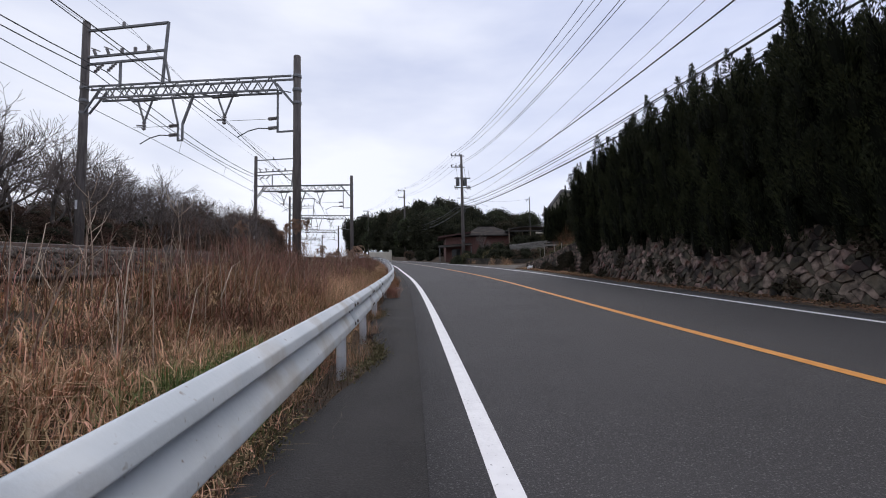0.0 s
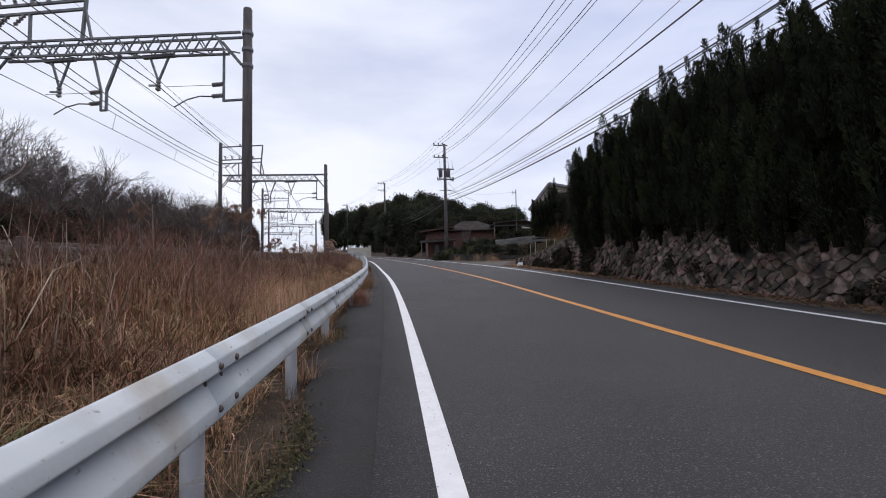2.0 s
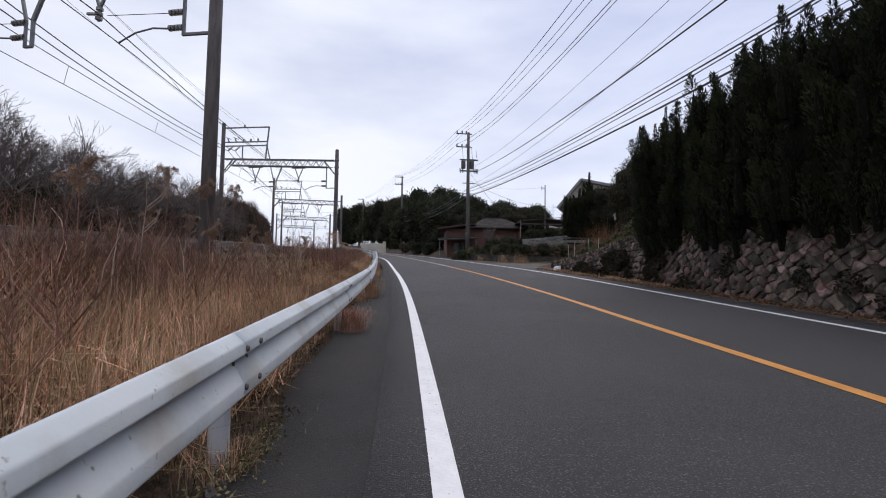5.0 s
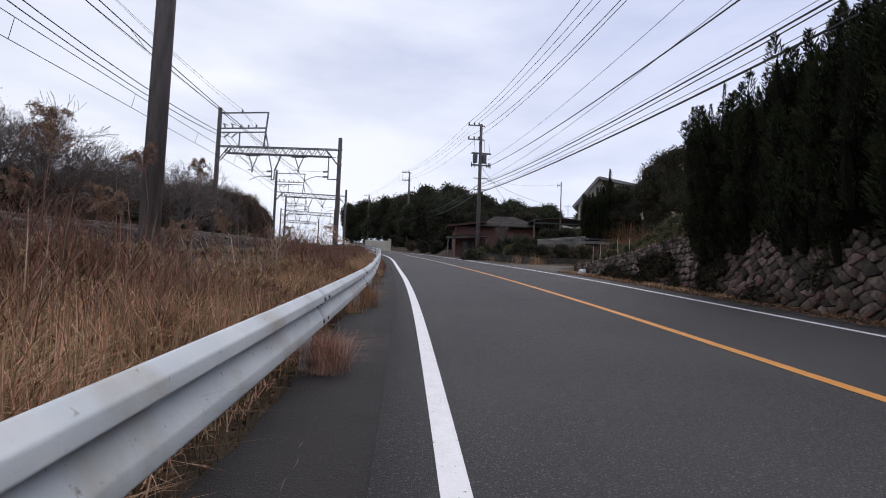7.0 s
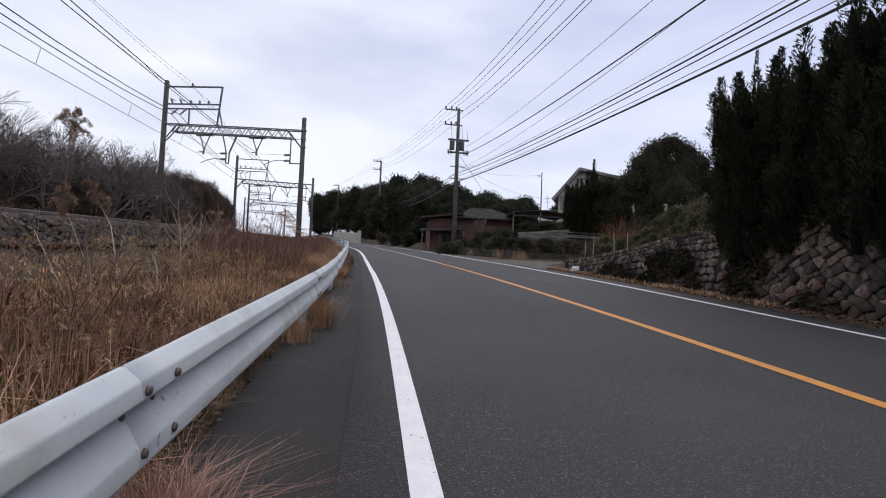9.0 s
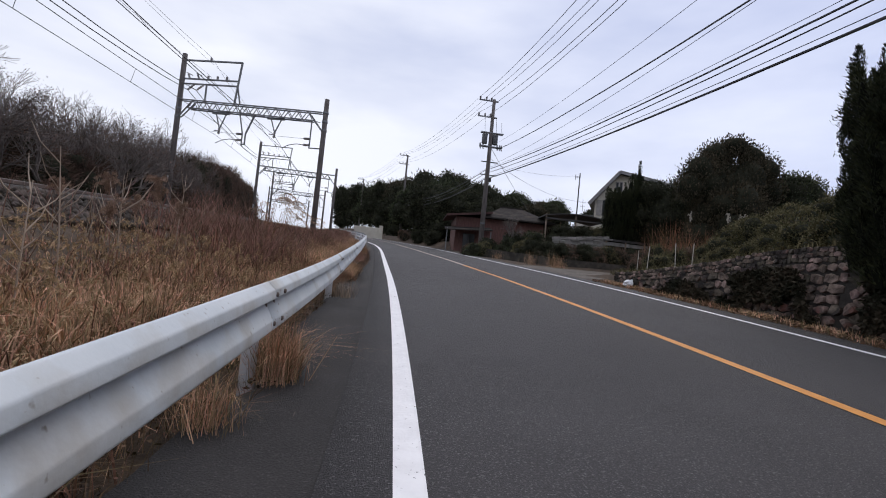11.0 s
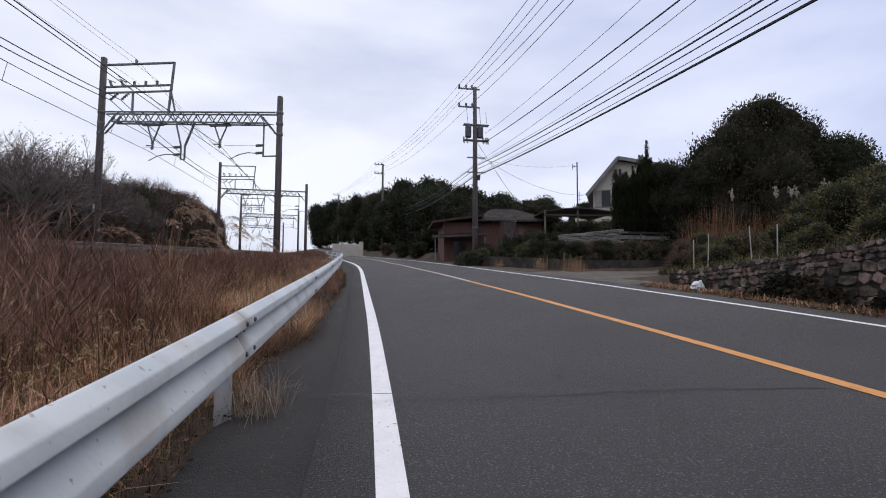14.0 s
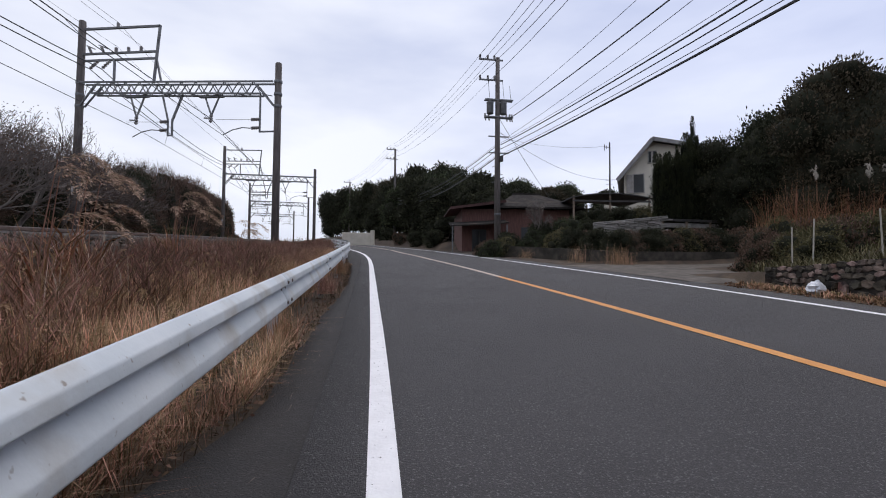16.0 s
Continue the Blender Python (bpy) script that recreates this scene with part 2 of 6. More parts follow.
M_BAG = mat("white_plastic_bag", (0.62, 0.64, 0.68), (0.74, 0.76, 0.8), 6, 0.35, bump=0.4, bump_scale=15)
M_STAKE = mat("pale_stake", (0.36, 0.33, 0.28), (0.5, 0.46, 0.4), 5, 0.8)
M_FADED_PLATE = mat("faded_plate", (0.5, 0.51, 0.53), (0.6, 0.61, 0.63), 8, 0.5)


# ---- mesh helpers ----
class Geo:
    """Collects points and faces for one mesh."""

    def __init__(self):
        self.v, self.f = [], []

    def add(self, verts, faces):
        n = len(self.v)
        self.v.extend(tuple(p) for p in verts)
        self.f.extend(tuple(i + n for i in face) for face in faces)
        return self

    def box(self, c, size, m=None, bevel=0.0):
        """A box round c; with a bevel its upright and level edges are chamfered."""
        x, y, z = (s / 2 for s in size)
        if bevel:
            b = min(bevel, 0.45 * min(size))
            pts, faces = [], []
            for sx in (-1, 1):
                for sy in (-1, 1):
                    for sz in (-1, 1):
                        pts += [(sx * x, sy * (y - b), sz * (z - b)), (sx * (x - b), sy * y, sz * (z - b)), (sx * (x - b), sy * (y - b), sz * z)]
            hull = bmesh.new()
            for p in pts:
                hull.verts.new(p)
            bmesh.ops.convex_hull(hull, input=hull.verts)
            hull.verts.index_update()
            pts = [v.co.copy() for v in hull.verts]
            faces = [[v.index for v in f.verts] for f in hull.faces]
            hull.free()
        else:
            pts = [(sx * x, sy * y, sz * z) for sx in (-1, 1) for sy in (-1, 1) for sz in (-1, 1)]
            faces = [(0, 1, 3, 2), (4, 6, 7, 5), (0, 4, 5, 1), (2, 3, 7, 6), (0, 2, 6, 4), (1, 5, 7, 3)]
        m = m or Matrix()
        return self.add([Vector(c) + m.to_3x3() @ Vector(p) for p in pts], faces)

    def tube(self, pts, radii, sides=6, caps=True):
        pts = [Vector(p) for p in pts]
        if isinstance(radii, (int, float)):
            radii = [radii] * len(pts)
        n = len(self.v)
        side = None
        for i, p in enumerate(pts):
            way = (pts[min(i + 1, len(pts) - 1)] - pts[max(i - 1, 0)]).normalized()
            if side is None:
                side = way.orthogonal().normalized()
            side = (side - way * side.dot(way)).normalized()
            up = way.cross(side)
            for k in range(sides):
                a = 2 * math.pi * k / sides
                self.v.append(tuple(p + radii[i] * (math.cos(a) * side + math.sin(a) * up)))
        for i in range(len(pts) - 1):
            for k in range(sides):
                a, b = n + i * sides + k, n + i * sides + (k + 1) % sides
                self.f.append((a, b, b + sides, a + sides))
        if caps:
            self.f.append(tuple(n + k for k in reversed(range(sides))))
            self.f.append(tuple(n + (len(pts) - 1) * sides + k for k in range(sides)))
        return self

    def bar(self, a, b, w=0.06, h=None):
        """A square bar from a to b."""
        a, b = Vector(a), Vector(b)
        m = (b - a).to_track_quat("X", "Z").to_matrix()
        return self.box((a + b) / 2, ((b - a).length, w, h or w), m)

    def lathe(self, profile, sides=10, at=(0, 0, 0), m=None):
        """Turns (radius, height) points round the z axis."""
        n = len(profile)
        pts = [(r * math.cos(2 * math.pi * k / sides), r * math.sin(2 * math.pi * k / sides), z) for k in range(sides) for r, z in profile]
        faces = [(k * n + i, ((k + 1) % sides) * n + i, ((k + 1) % sides) * n + i + 1, k * n + i + 1) for k in range(sides) for i in range(n - 1)]
        faces += [tuple(k * n for k in reversed(range(sides))), tuple(k * n + n - 1 for k in range(sides))]
        m = m or Matrix()
        return self.add([Vector(at) + m.to_3x3() @ Vector(p) for p in pts], faces)

    def mesh(self, name, material, smooth=False):
        me = bpy.data.meshes.new(name)
        me.from_pydata(self.v, [], self.f)
        me.materials.append(material)
        if smooth:
            me.polygons.foreach_set("use_smooth", [True] * len(me.polygons))
        me.update()
        return me


def soup(name, material, verts, tris):
    """A mesh of loose triangles from arrays of points (n, 3) and corners (m, 3)."""
    me = bpy.data.meshes.new(name)
    me.vertices.add(len(verts))
    me.vertices.foreach_set("co", np.ascontiguousarray(verts, np.float32).ravel())
    me.loops.add(3 * len(tris))
    me.loops.foreach_set("vertex_index", np.ascontiguousarray(tris, np.int32).ravel())
    me.polygons.add(len(tris))
    me.polygons.foreach_set("loop_start", np.arange(0, 3 * len(tris), 3, dtype=np.int32))
    me.materials.append(material)
    me.update(calc_edges=True)
    return me


def part(name, geo, material, parent, label="", smooth=False):
    me = geo.mesh(name, material, smooth) if isinstance(geo, Geo) else geo
    ob = new(name, me)
    ob.parent = parent
    if label:
        ob["label"] = label
    return ob


def thing(name, label, category, m=None, group="", kind="", geo=None, material=None, smooth=False):
    """A top-level thing: an empty at its base, or one mesh."""
    me = None
    if geo is not None:
        me = geo.mesh(name, material, smooth) if isinstance(geo, Geo) else geo
    ob = tagged(new(name, me), label, category, group, kind)
    if m is not None:
        ob.matrix_basis = m
    return ob


def structure(name, geo, material, label="", category="", smooth=False):
    return thing(name, label, category, kind="structure", geo=geo, material=material, smooth=smooth)


# ---- the lie of the land: everything follows the road up its grade ----
def prof(y):
    """Height of the road surface along its middle."""
    y = np.clip(y, -80, 130)
    near, far = np.clip(y, 0, 45), np.maximum(y - 45, 0)
    return -0.10 + 0.0598 * y + 0.0002 * near * near + 0.010 * far - 0.00045 * np.maximum(y - 70, 0) ** 2


def tilt(x):
    """The road leans a little towards the guard rail."""
    return 0.0127 * (np.clip(x, -1.2, 5.5) - 3)


def curve(keys):
    ys, xs = np.array(keys, float).T
    slope = np.gradient(xs, ys)

    def at(y):
        y = np.clip(y, ys[0], ys[-1])
        i = np.clip(np.searchsorted(ys, y, "right") - 1, 0, len(ys) - 2)
        h = ys[i + 1] - ys[i]
        u = (y - ys[i]) / h
        return (xs[i] * (1 + 2 * u) * (1 - u) ** 2 + h * slope[i] * u * (1 - u) ** 2 + xs[i + 1] * u * u * (3 - 2 * u) + h * slope[i + 1] * u * u * (u - 1))

    return at


line_left = curve([(-40, 0.9), (0, 0.52), (6, 0.34), (12, 0.09), (18, -0.26), (24, -0.75), (28, -1.15), (33, -1.66), (37, -2.08), (41, -2.58), (44, -3.07), (48, -3.9), (53, -5.1), (58, -6.35), (66, -9.6), (80, -16.0), (110, -31), (140, -46)])
line_mid = curve([(-40, 4.3), (0, 3.89), (6, 3.59), (12, 3.37), (18, 3.10), (24, 2.58), (28, 2.1), (31, 1.65), (34, 1.19), (37, 0.66), (40, 0.06), (43, -0.52), (46, -1.2), (52, -2.3), (58, -3.9), (66, -6.9), (80, -12.9), (110, -27.5), (140, -42)])
line_right = curve([(-40, 7.3), (0, 6.87), (6, 6.58), (12, 6.30), (18, 6.07), (24, 5.72), (28, 5.25), (31, 4.8), (33, 4.42), (36, 3.77), (39, 3.1), (42, 2.4), (45, 1.62), (52, 0.0), (58.6, -2.1), (66, -4.7), (80, -10.2), (110, -24), (140, -38)])
beam_line = curve([(-40, -0.75), (0, -0.73), (2, -0.745), (4, -0.767), (6, -0.802), (8, -0.85), (10, -0.906), (12, -0.968), (14, -1.048), (16, -1.138), (18, -1.248), (20, -1.39), (22, -1.555), (24, -1.725), (26, -1.9), (28, -2.08), (33, -2.58), (37, -3.0), (41, -3.5), (44, -4.0), (48, -4.82), (53, -6.05), (58, -7.3), (66, -10.55), (80, -17.0), (110, -32), (140, -47)])
verge_line = curve([(-40, -0.95), (0, -0.64), (3, -0.61), (6, -0.61), (9, -0.64), (12, -0.71), (15, -0.79), (18, -0.93), (21, -1.13), (24, -1.35), (28, -1.64), (33, -2.1), (40, -3.2), (48, -5.15), (57, -7.9), (66, -11.4), (80, -17.5), (110, -32), (140, -47)])
beam_top = curve([(-40, 0.78), (0, 0.782), (4, 0.745), (8, 0.71), (12, 0.681), (16, 0.658), (19, 0.643), (22, 0.65), (28, 0.676), (40, 0.7), (140, 0.7)])
wall_h = curve([(-40, 1.6), (10, 1.6), (22.3, 1.6), (23.8, 1.42), (24.9, 1.17), (26.2, 0.93), (27.9, 0.64), (29.5, 0.42), (31, 0.4), (140, 0.4)])


def wall_x(y):
    return line_right(y) + 1.4 + 0.12 * smooth_step(18, 10, y)


def smooth_step(a, b, v):
    u = np.clip((v - a) / (b - a), 0, 1)
    return u * u * (3 - 2 * u)


def rail_x(y):
    """The line of the masts nearest to the road."""
    y = np.clip(y, -40, 140)
    return -4.40 - 0.07225 * (y - 16.2) - 0.001802 * (y - 16.2) * (y - 38.9)


def post_x(y):
    return beam_line(y) - 0.09


def bed(y):
    """Height of the foot of the railway ballast."""
    return 0.9 + 0.05 * np.clip(y, -80, 140)


LEFT_COLS = [(-600, 9), (-250, 8), (-120, 7), (-60, 6.6), (-48, 6.2), (-40, 5.8), (-33, 5.3), (-27, 4.8), (-22.5, 4.3), (-19, 3.8), (-16, 3.1), (-13.5, 2.4),
             (-11.8, 1.75), (-10.4, 1.15), (-9.5, 0.8), (-8.6, 1.14), (-0.75, 1.14), (-0.05, 0.82)]


def right_rise(y, off):
    """Height above the road behind the stone wall, by the distance past it."""
    banked = 1 - smooth_step(29.6, 32.4, y)
    bank = wall_h(y) - 0.12 + 2.6 * smooth_step(0.6, 9, off) * (0.55 + 0.45 * smooth_step(16, 24, y)) + 1.0 * smooth_step(9, 40, off)
    drive = 0.02 + 0.9 * smooth_step(3, 14, off)
    plot = 0.45 + (0.8 * smooth_step(3.2, 5.5, off) + 0.7 * smooth_step(6, 16, off)) * smooth_step(41.9, 44.0, y)
    far = smooth_step(36.4, 36.9, y)
    flat = drive * (1 - far) + plot * far * smooth_step(0.9, 1.3, off)
    return banked * bank + (1 - banked) * flat + 3.0 * smooth_step(20, 80, off)


FIELD = ((0.15, 0.88), (0.35, 0.6), (0.55, 0.36), (0.75, 0.17), (0.92, 0.04))


def ground_row(y):
    xm, px = float(rail_x(y)), float(post_x(y))
    lift = float(bed(y) - prof(y))
    row = [(xm + o, h - 0.85 + lift) for o, h in LEFT_COLS]
    foot = min(xm - 0.08, px - 1.5)
    for u, share in FIELD:
        row.append((foot + u * (px - 0.25 - foot), share * (lift - 0.03) - 0.06 * (1 - share)))
    row += [(px - 0.35, -0.06), (px - 0.1, -0.1), (px + 0.2, -0.12), (px + 0.5, -0.12), (float(line_right(y)) + 0.6, -0.12), (float(line_right(y)) + 0.85, -0.02)]
    wx = max(float(wall_x(y)), float(line_right(y)) + 1.0)
    row.append((wx + 0.12, 0.0))
    for off in (0.3, 0.8, 1.6, 2.6, 3.8, 5.2, 7, 9, 12, 16, 22, 30, 45, 80, 160, 300, 600):
        row.append((wx + off, float(right_rise(y, off))))
    return [(x, h + float(prof(y)) + float(tilt(x)) * (-1.5 < x - px < 12)) for x, h in row]


GROUND_YS = [-600, -300, -160, -100, -70, -50, -40] + list(range(-30, 131, 1)) + [140, 160, 200, 280, 420, 700]
ROWS_XZ = [ground_row(y) for y in GROUND_YS]


@functools.lru_cache(maxsize=None)
def ground_cut(k):
    return np.array(ground_row(k / 20)).T


def ground_z(x, y):
    """Height of the ground sheet."""
    xs, zs = ground_cut(round(float(y) * 20))
    return float(np.interp(x, xs, zs))


G = Geo()
n_cols = len(ROWS_XZ[0])
for y, row in zip(GROUND_YS, ROWS_XZ):
    near = -30 <= y <= 120
    for i, (x, z) in enumerate(row):
        bump = 0.09 * noise.noise((x * 0.8, y * 0.8, 3.1)) if near and (i < n_cols - 24 or i > n_cols - 16) else 0.0
        G.v.append((x, y, z + bump))
for j in range(len(GROUND_YS) - 1):
    for i in range(n_cols - 1):
        a = j * n_cols + i
        G.f.append((a, a + 1, a + n_cols + 1, a + n_cols))
structure("ground", G, M_SOIL, "brown earth verge and banks beside the road", "ground", smooth=True)


def ribbon(x0, x1, y0, y1, dz, step=0.5, thick=0.0, cols=1):
    """A strip of road between two curves, lying dz above the road line."""
    g = Geo()
    ys = np.arange(y0, y1 + step / 2, step)
    for y in ys:
        z = float(prof(y)) + dz
        xs = np.linspace(float(x0(y)), float(x1(y)), cols + 1)
        g.v += [(x, y, z + float(tilt(x))) for x in xs]
        if thick:
            g.v += [(x, y, z + float(tilt(x)) - thick) for x in (xs[0], xs[-1])]
    k = cols + 1 + (2 if thick else 0)
    for j in range(len(ys) - 1):
        a = j * k
        for i in range(cols):
            g.f.append((a + i, a + i + 1, a + i + k + 1, a + i + k))
        if thick:
            e, c = a + cols + 1, a + cols
            g.f += [(a, a + k, e + k, e), (c, e + 1, e + 1 + k, c + k)]
    return g


EDGE = curve([(-40, -0.36), (2.4, -0.36), (3.1, -0.31), (4.0, -0.14), (5.0, 0.06), (5.6, 0.08), (6.3, -0.1), (7.0, -0.2), (7.6, -0.33), (8.4, -0.3), (9.2, -0.18), (10.5, -0.35), (12, -0.38), (13, -0.42), (16, -0.42), (16.7, -0.36), (17.05, -0.12), (17.5, -0.35), (18.5, -0.42), (20.2, -0.4), (20.9, -0.35), (21.15, -0.17), (21.6, -0.35), (22.5, -0.42), (23, -0.26), (25, -0.21), (40, -0.25), (130, -0.25)])


def asphalt_edge(y):
    return verge_line(y) + EDGE(y) + 0.035 * np.sin(1.7 * y) * np.sin(0.61 * y + 1) + 0.015 * np.sin(7.3 * y)


structure("road", ribbon(lambda y: line_left(y) - 0.45, lambda y: line_right(y) + 0.7, -40, 130, 0.0, 0.5, 0.1, 12), M_ASPHALT,
          "dark grey worn asphalt two-lane road climbing gently", "road", smooth=True)
structure("pavement", ribbon(asphalt_edge, lambda y: line_left(y) - 0.43, -40, 130, -0.004, 0.25, 0.09), M_GUTTER,
          "older darker asphalt strip along the guard rail", "road shoulder", smooth=True)
structure("road_line_left", ribbon(lambda y: line_left(y) - 0.14, line_left, -40, 130, 0.005, 0.5), M_WHITE_LINE, "solid white edge line painted on asphalt", "road marking")
structure("road_line_right", ribbon(lambda y: line_right(y) - 0.14, line_right, -40, 130, 0.005, 0.5), M_WHITE_LINE, "solid white edge line by the stone wall", "road marking")
structure("road_line_middle", ribbon(lambda y: line_mid(y) - 0.07, lambda y: line_mid(y) + 0.07, -40, 32, 0.005, 0.5), M_ORANGE, "solid orange centre line painted on asphalt", "road marking")
structure("road_line_far", ribbon(lambda y: line_mid(y) - 0.07, lambda y: line_mid(y) + 0.07, 32, 130, 0.005, 0.5), M_OLD_LINE, "faded whitish centre line towards the bend", "road marking")
seam = Geo()
for y in np.arange(2.0, 27, 0.05):
    if noise.noise((y * 1.3, 2.0, 0)) + 0.6 * noise.noise((y * 9, 5.0, 0)) < 0.12:
        continue
    g = ribbon(lambda v: verge_line(v) + 0.02 * np.sin(3.1 * v) + 0.012 * np.sin(17 * v), lambda v: verge_line(v) + 0.004 + 0.02 * np.sin(3.1 * v) + 0.012 * np.sin(17 * v) + 0.004 * np.sin(31 * v), y, y + 0.05, 0.004, 0.05)
    seam.add(g.v, g.f)
structure("shoulder_seam", seam, M_SEAM, "broken dusty seam along the asphalt shoulder", "seam")


# ---- guard rail ----
POSTS = [-7.1, -3.1, 0.9, 4.9, 6.88, 8.9] + [12.91 + 4.03 * i for i in range(13)]
BEAM_H = 0.33
W_PROFILE = [(u, BEAM_H - d) for u, d in ((0.0, 0.0), (0.008, 0.001), (0.012, 0.0035), (0.0165, 0.0075), (0.0495, 0.0375), (0.0535, 0.0415), (0.0575, 0.047), (0.0595, 0.0535), (0.0655, 0.092), (0.066, 0.097), (0.0635, 0.1015),
                                          (0.058, 0.104), (0.014, 0.1185), (0.008, 0.121), (0.005, 0.1255), (0.0065, 0.132), (0.0575, 0.2265), (0.061, 0.2325), (0.0635, 0.238), (0.065, 0.245),
                                          (0.066, 0.292), (0.0655, 0.298), (0.0625, 0.3035), (0.057, 0.307), (0.016, 0.326), (0.01, 0.33))]


def beam_face(y):
    return float(beam_line(y))


def edge_z(y):
    return float(prof(y)) + float(tilt(beam_line(y)))


def beam_z(y):
    """Height of the top edge of the beam."""
    return edge_z(y) + float(beam_top(y))


def across(y):
    """The unit way across the rail, towards the road, at y."""
    d = float(post_x(y + 0.2) - post_x(y - 0.2)) / 0.4
    return Vector((1, -d, 0)).normalized()


rail = thing("guard_rail", "white painted steel guard rail with a two-wave beam on posts", "guard rail")
for a, b in zip(POSTS[:-1], POSTS[1:]):
    g = Geo()
    ys = np.linspace(a - 0.12, b + 0.12, max(4, int((b - a) / 0.25) + 1))
    k = len(W_PROFILE)
    for y in ys:
        n, base = across(y), Vector((beam_face(y), y, beam_z(y) - BEAM_H))
        lap = 0.0015 if y < a + 0.15 else 0.0
        for u, h in W_PROFILE:
            g.v.append(tuple(base + n * (u + lap) + Vector((0, 0, h))))
        for u, h in W_PROFILE:
            g.v.append(tuple(base + n * (u + lap - 0.0032) + Vector((0, 0, h))))
    for j in range(len(ys) - 1):
        for i in range(k - 1):
            p = j * 2 * k + i
            g.f.append((p, p + 1, p + 2 * k + 1, p + 2 * k))
            g.f.append((p + k, p + 3 * k, p + 3 * k + 1, p + k + 1))
        for i in (0, k - 1):
            p = j * 2 * k + i
            g.f.append((p, p + 2 * k, p + 3 * k, p + k))
    for j in (0, len(ys) - 1):
        for i in range(k - 1):
            p = j * 2 * k + i
            g.f.append((p, p + k, p + k + 1, p + 1))
    part("beam", g, M_GALV, rail, "wavy white painted steel beam", smooth=True)

g = Geo().lathe([(0.006, 0.013), (0.014, 0.01), (0.017, 0.0)], 8, m=pose(0, 0, 0, 0, 90, 0))
bolt_mesh = g.mesh("bolt", M_BOLT, True)
g = Geo()
g.lathe([(0.051, -0.6), (0.051, 0.655), (0.045, 0.668), (0.02, 0.672)], 14)
post_mesh = g.mesh("post", M_POST, True)
for y in POSTS:
    x, z = float(post_x(y)), edge_z(y)
    p = part("post", post_mesh, M_POST, rail, "round steel post with flaking white paint")
    p.location = (x, y, z - 0.752 + float(beam_top(y)))
    n, heading = across(y), math.atan2(-across(y).y, across(y).x)
    s = part("bracket", Geo().box((0, 0, 0), (0.06, 0.07, 0.13), pose(0, 0, 0, 0, 0, -math.degrees(heading)), 0.008), M_POST, rail)
    s.location = (x + 0.06, y, z - 0.162 + float(beam_top(y)))
    if y < 4:
        continue
    for dy, d in ((-0.1, 0.076), (0.1, 0.076), (-0.13, 0.146), (0.05, 0.146), (-0.1, 0.26), (0.1, 0.26)):
        h, u = BEAM_H - d, 0.007 if d == 0.146 else 0.066
        q = part("bolt", bolt_mesh, M_BOLT, rail)
        yy = y + dy
        q.matrix_basis = Matrix.Translation(Vector((beam_face(yy), yy, beam_z(yy) - BEAM_H + h)) + n * u) @ pose(0, 0, 0, 0, 0, -math.degrees(heading))

# ---- railway ----
for k, off in enumerate((-2.5, -6.2)):
    sleepers = Geo()
    for y in np.arange(-20, 100, 0.62):
        x = float(rail_x(y)) + off
        ang = math.degrees(math.atan2(-float(rail_x(y + 0.5) - rail_x(y - 0.5)), 1))
        sleepers.box((x, y, float(bed(y)) + 0.33), (2.3, 0.22, 0.16), pose(0, 0, 0, 0, 0, ang))
    track = thing("railway_track", "railway track with rusty rails on concrete sleepers", "railway track", group="tracks on the ballast")
    part("sleeper_bed", sleepers, M_SLEEPER, track, "row of concrete sleepers")["kind"] = "stuff"
    for side in (-0.72, 0.72):
        pts = [(float(rail_x(y)) + off + side, y, float(bed(y)) + 0.445) for y in np.arange(-20, 100.5, 2.0)]
        g = Geo().tube(pts, 0.05, 6)
        part("rail", g, M_RAIL, track, "rusty steel rail")

# ballast stones on the shoulder of the bank
rng = np.random.default_rng(5)


def scatter_stones(count, y0, y1, o0, o1, size0, size1):
    ys = rng.uniform(y0, y1, count)
    u = rng.uniform(0, 1, count)
    off = o0 + u * (o1 - o0)
    base = np.array([[-0.577, -0.577, -0.577], [0.577, 0.577, -0.577], [0.577, -0.577, 0.577], [-0.577, 0.577, 0.577],
                     [0.9, 0.1, 0.0], [-0.9, 0.0, 0.1], [0.1, 0.85, 0.0], [0.0, -0.85, -0.1], [0.0, 0.1, 0.8], [0.1, 0, -0.8]])
    tri = np.array([[4, 6, 8], [4, 8, 7], [6, 5, 8], [5, 7, 8], [4, 9, 6], [6, 9, 5], [5, 9, 7], [7, 9, 4]])
    zs = bed(ys) + np.interp(off, [-9.5, -8.6, -0.75, -0.05], [-0.05, 0.29, 0.29, -0.03]) + 0.02
    c = np.stack([rail_x(ys) + off, ys, zs], 1)
    s = rng.uniform(size0, size1, count)[:, None, None] * rng.uniform(0.6, 1.25, (count, 1, 3))
    jit = rng.normal(0, 0.12, (count, 10, 3))
    ang = rng.uniform(0, 6.28, count)
    v = (base[None] + jit) * s
    ca, sa = np.cos(ang)[:, None], np.sin(ang)[:, None]
    v = np.stack([v[..., 0] * ca - v[..., 1] * sa, v[..., 0] * sa + v[..., 1] * ca, v[..., 2]], -1) + c[:, None]
    t = tri[None] + 10 * np.arange(count)[:, None, None]
    return v.reshape(-1, 3), t.reshape(-1, 3)


v, t = scatter_stones(15000, -2, 45, -1.1, 0.15, 0.03, 0.085)
v2, t2 = scatter_stones(4000, 0, 60, -8.6, -1.0, 0.04, 0.08)
thing("ballast", "grey-brown crushed stone ballast of the railway bank", "ballast", kind="stuff", geo=soup("ballast", M_BALLAST, np.concatenate([v, v2]), np.concatenate([t, t2 + len(v)])))

# ---- portal masts over the railway ----
SPAN = 8.5
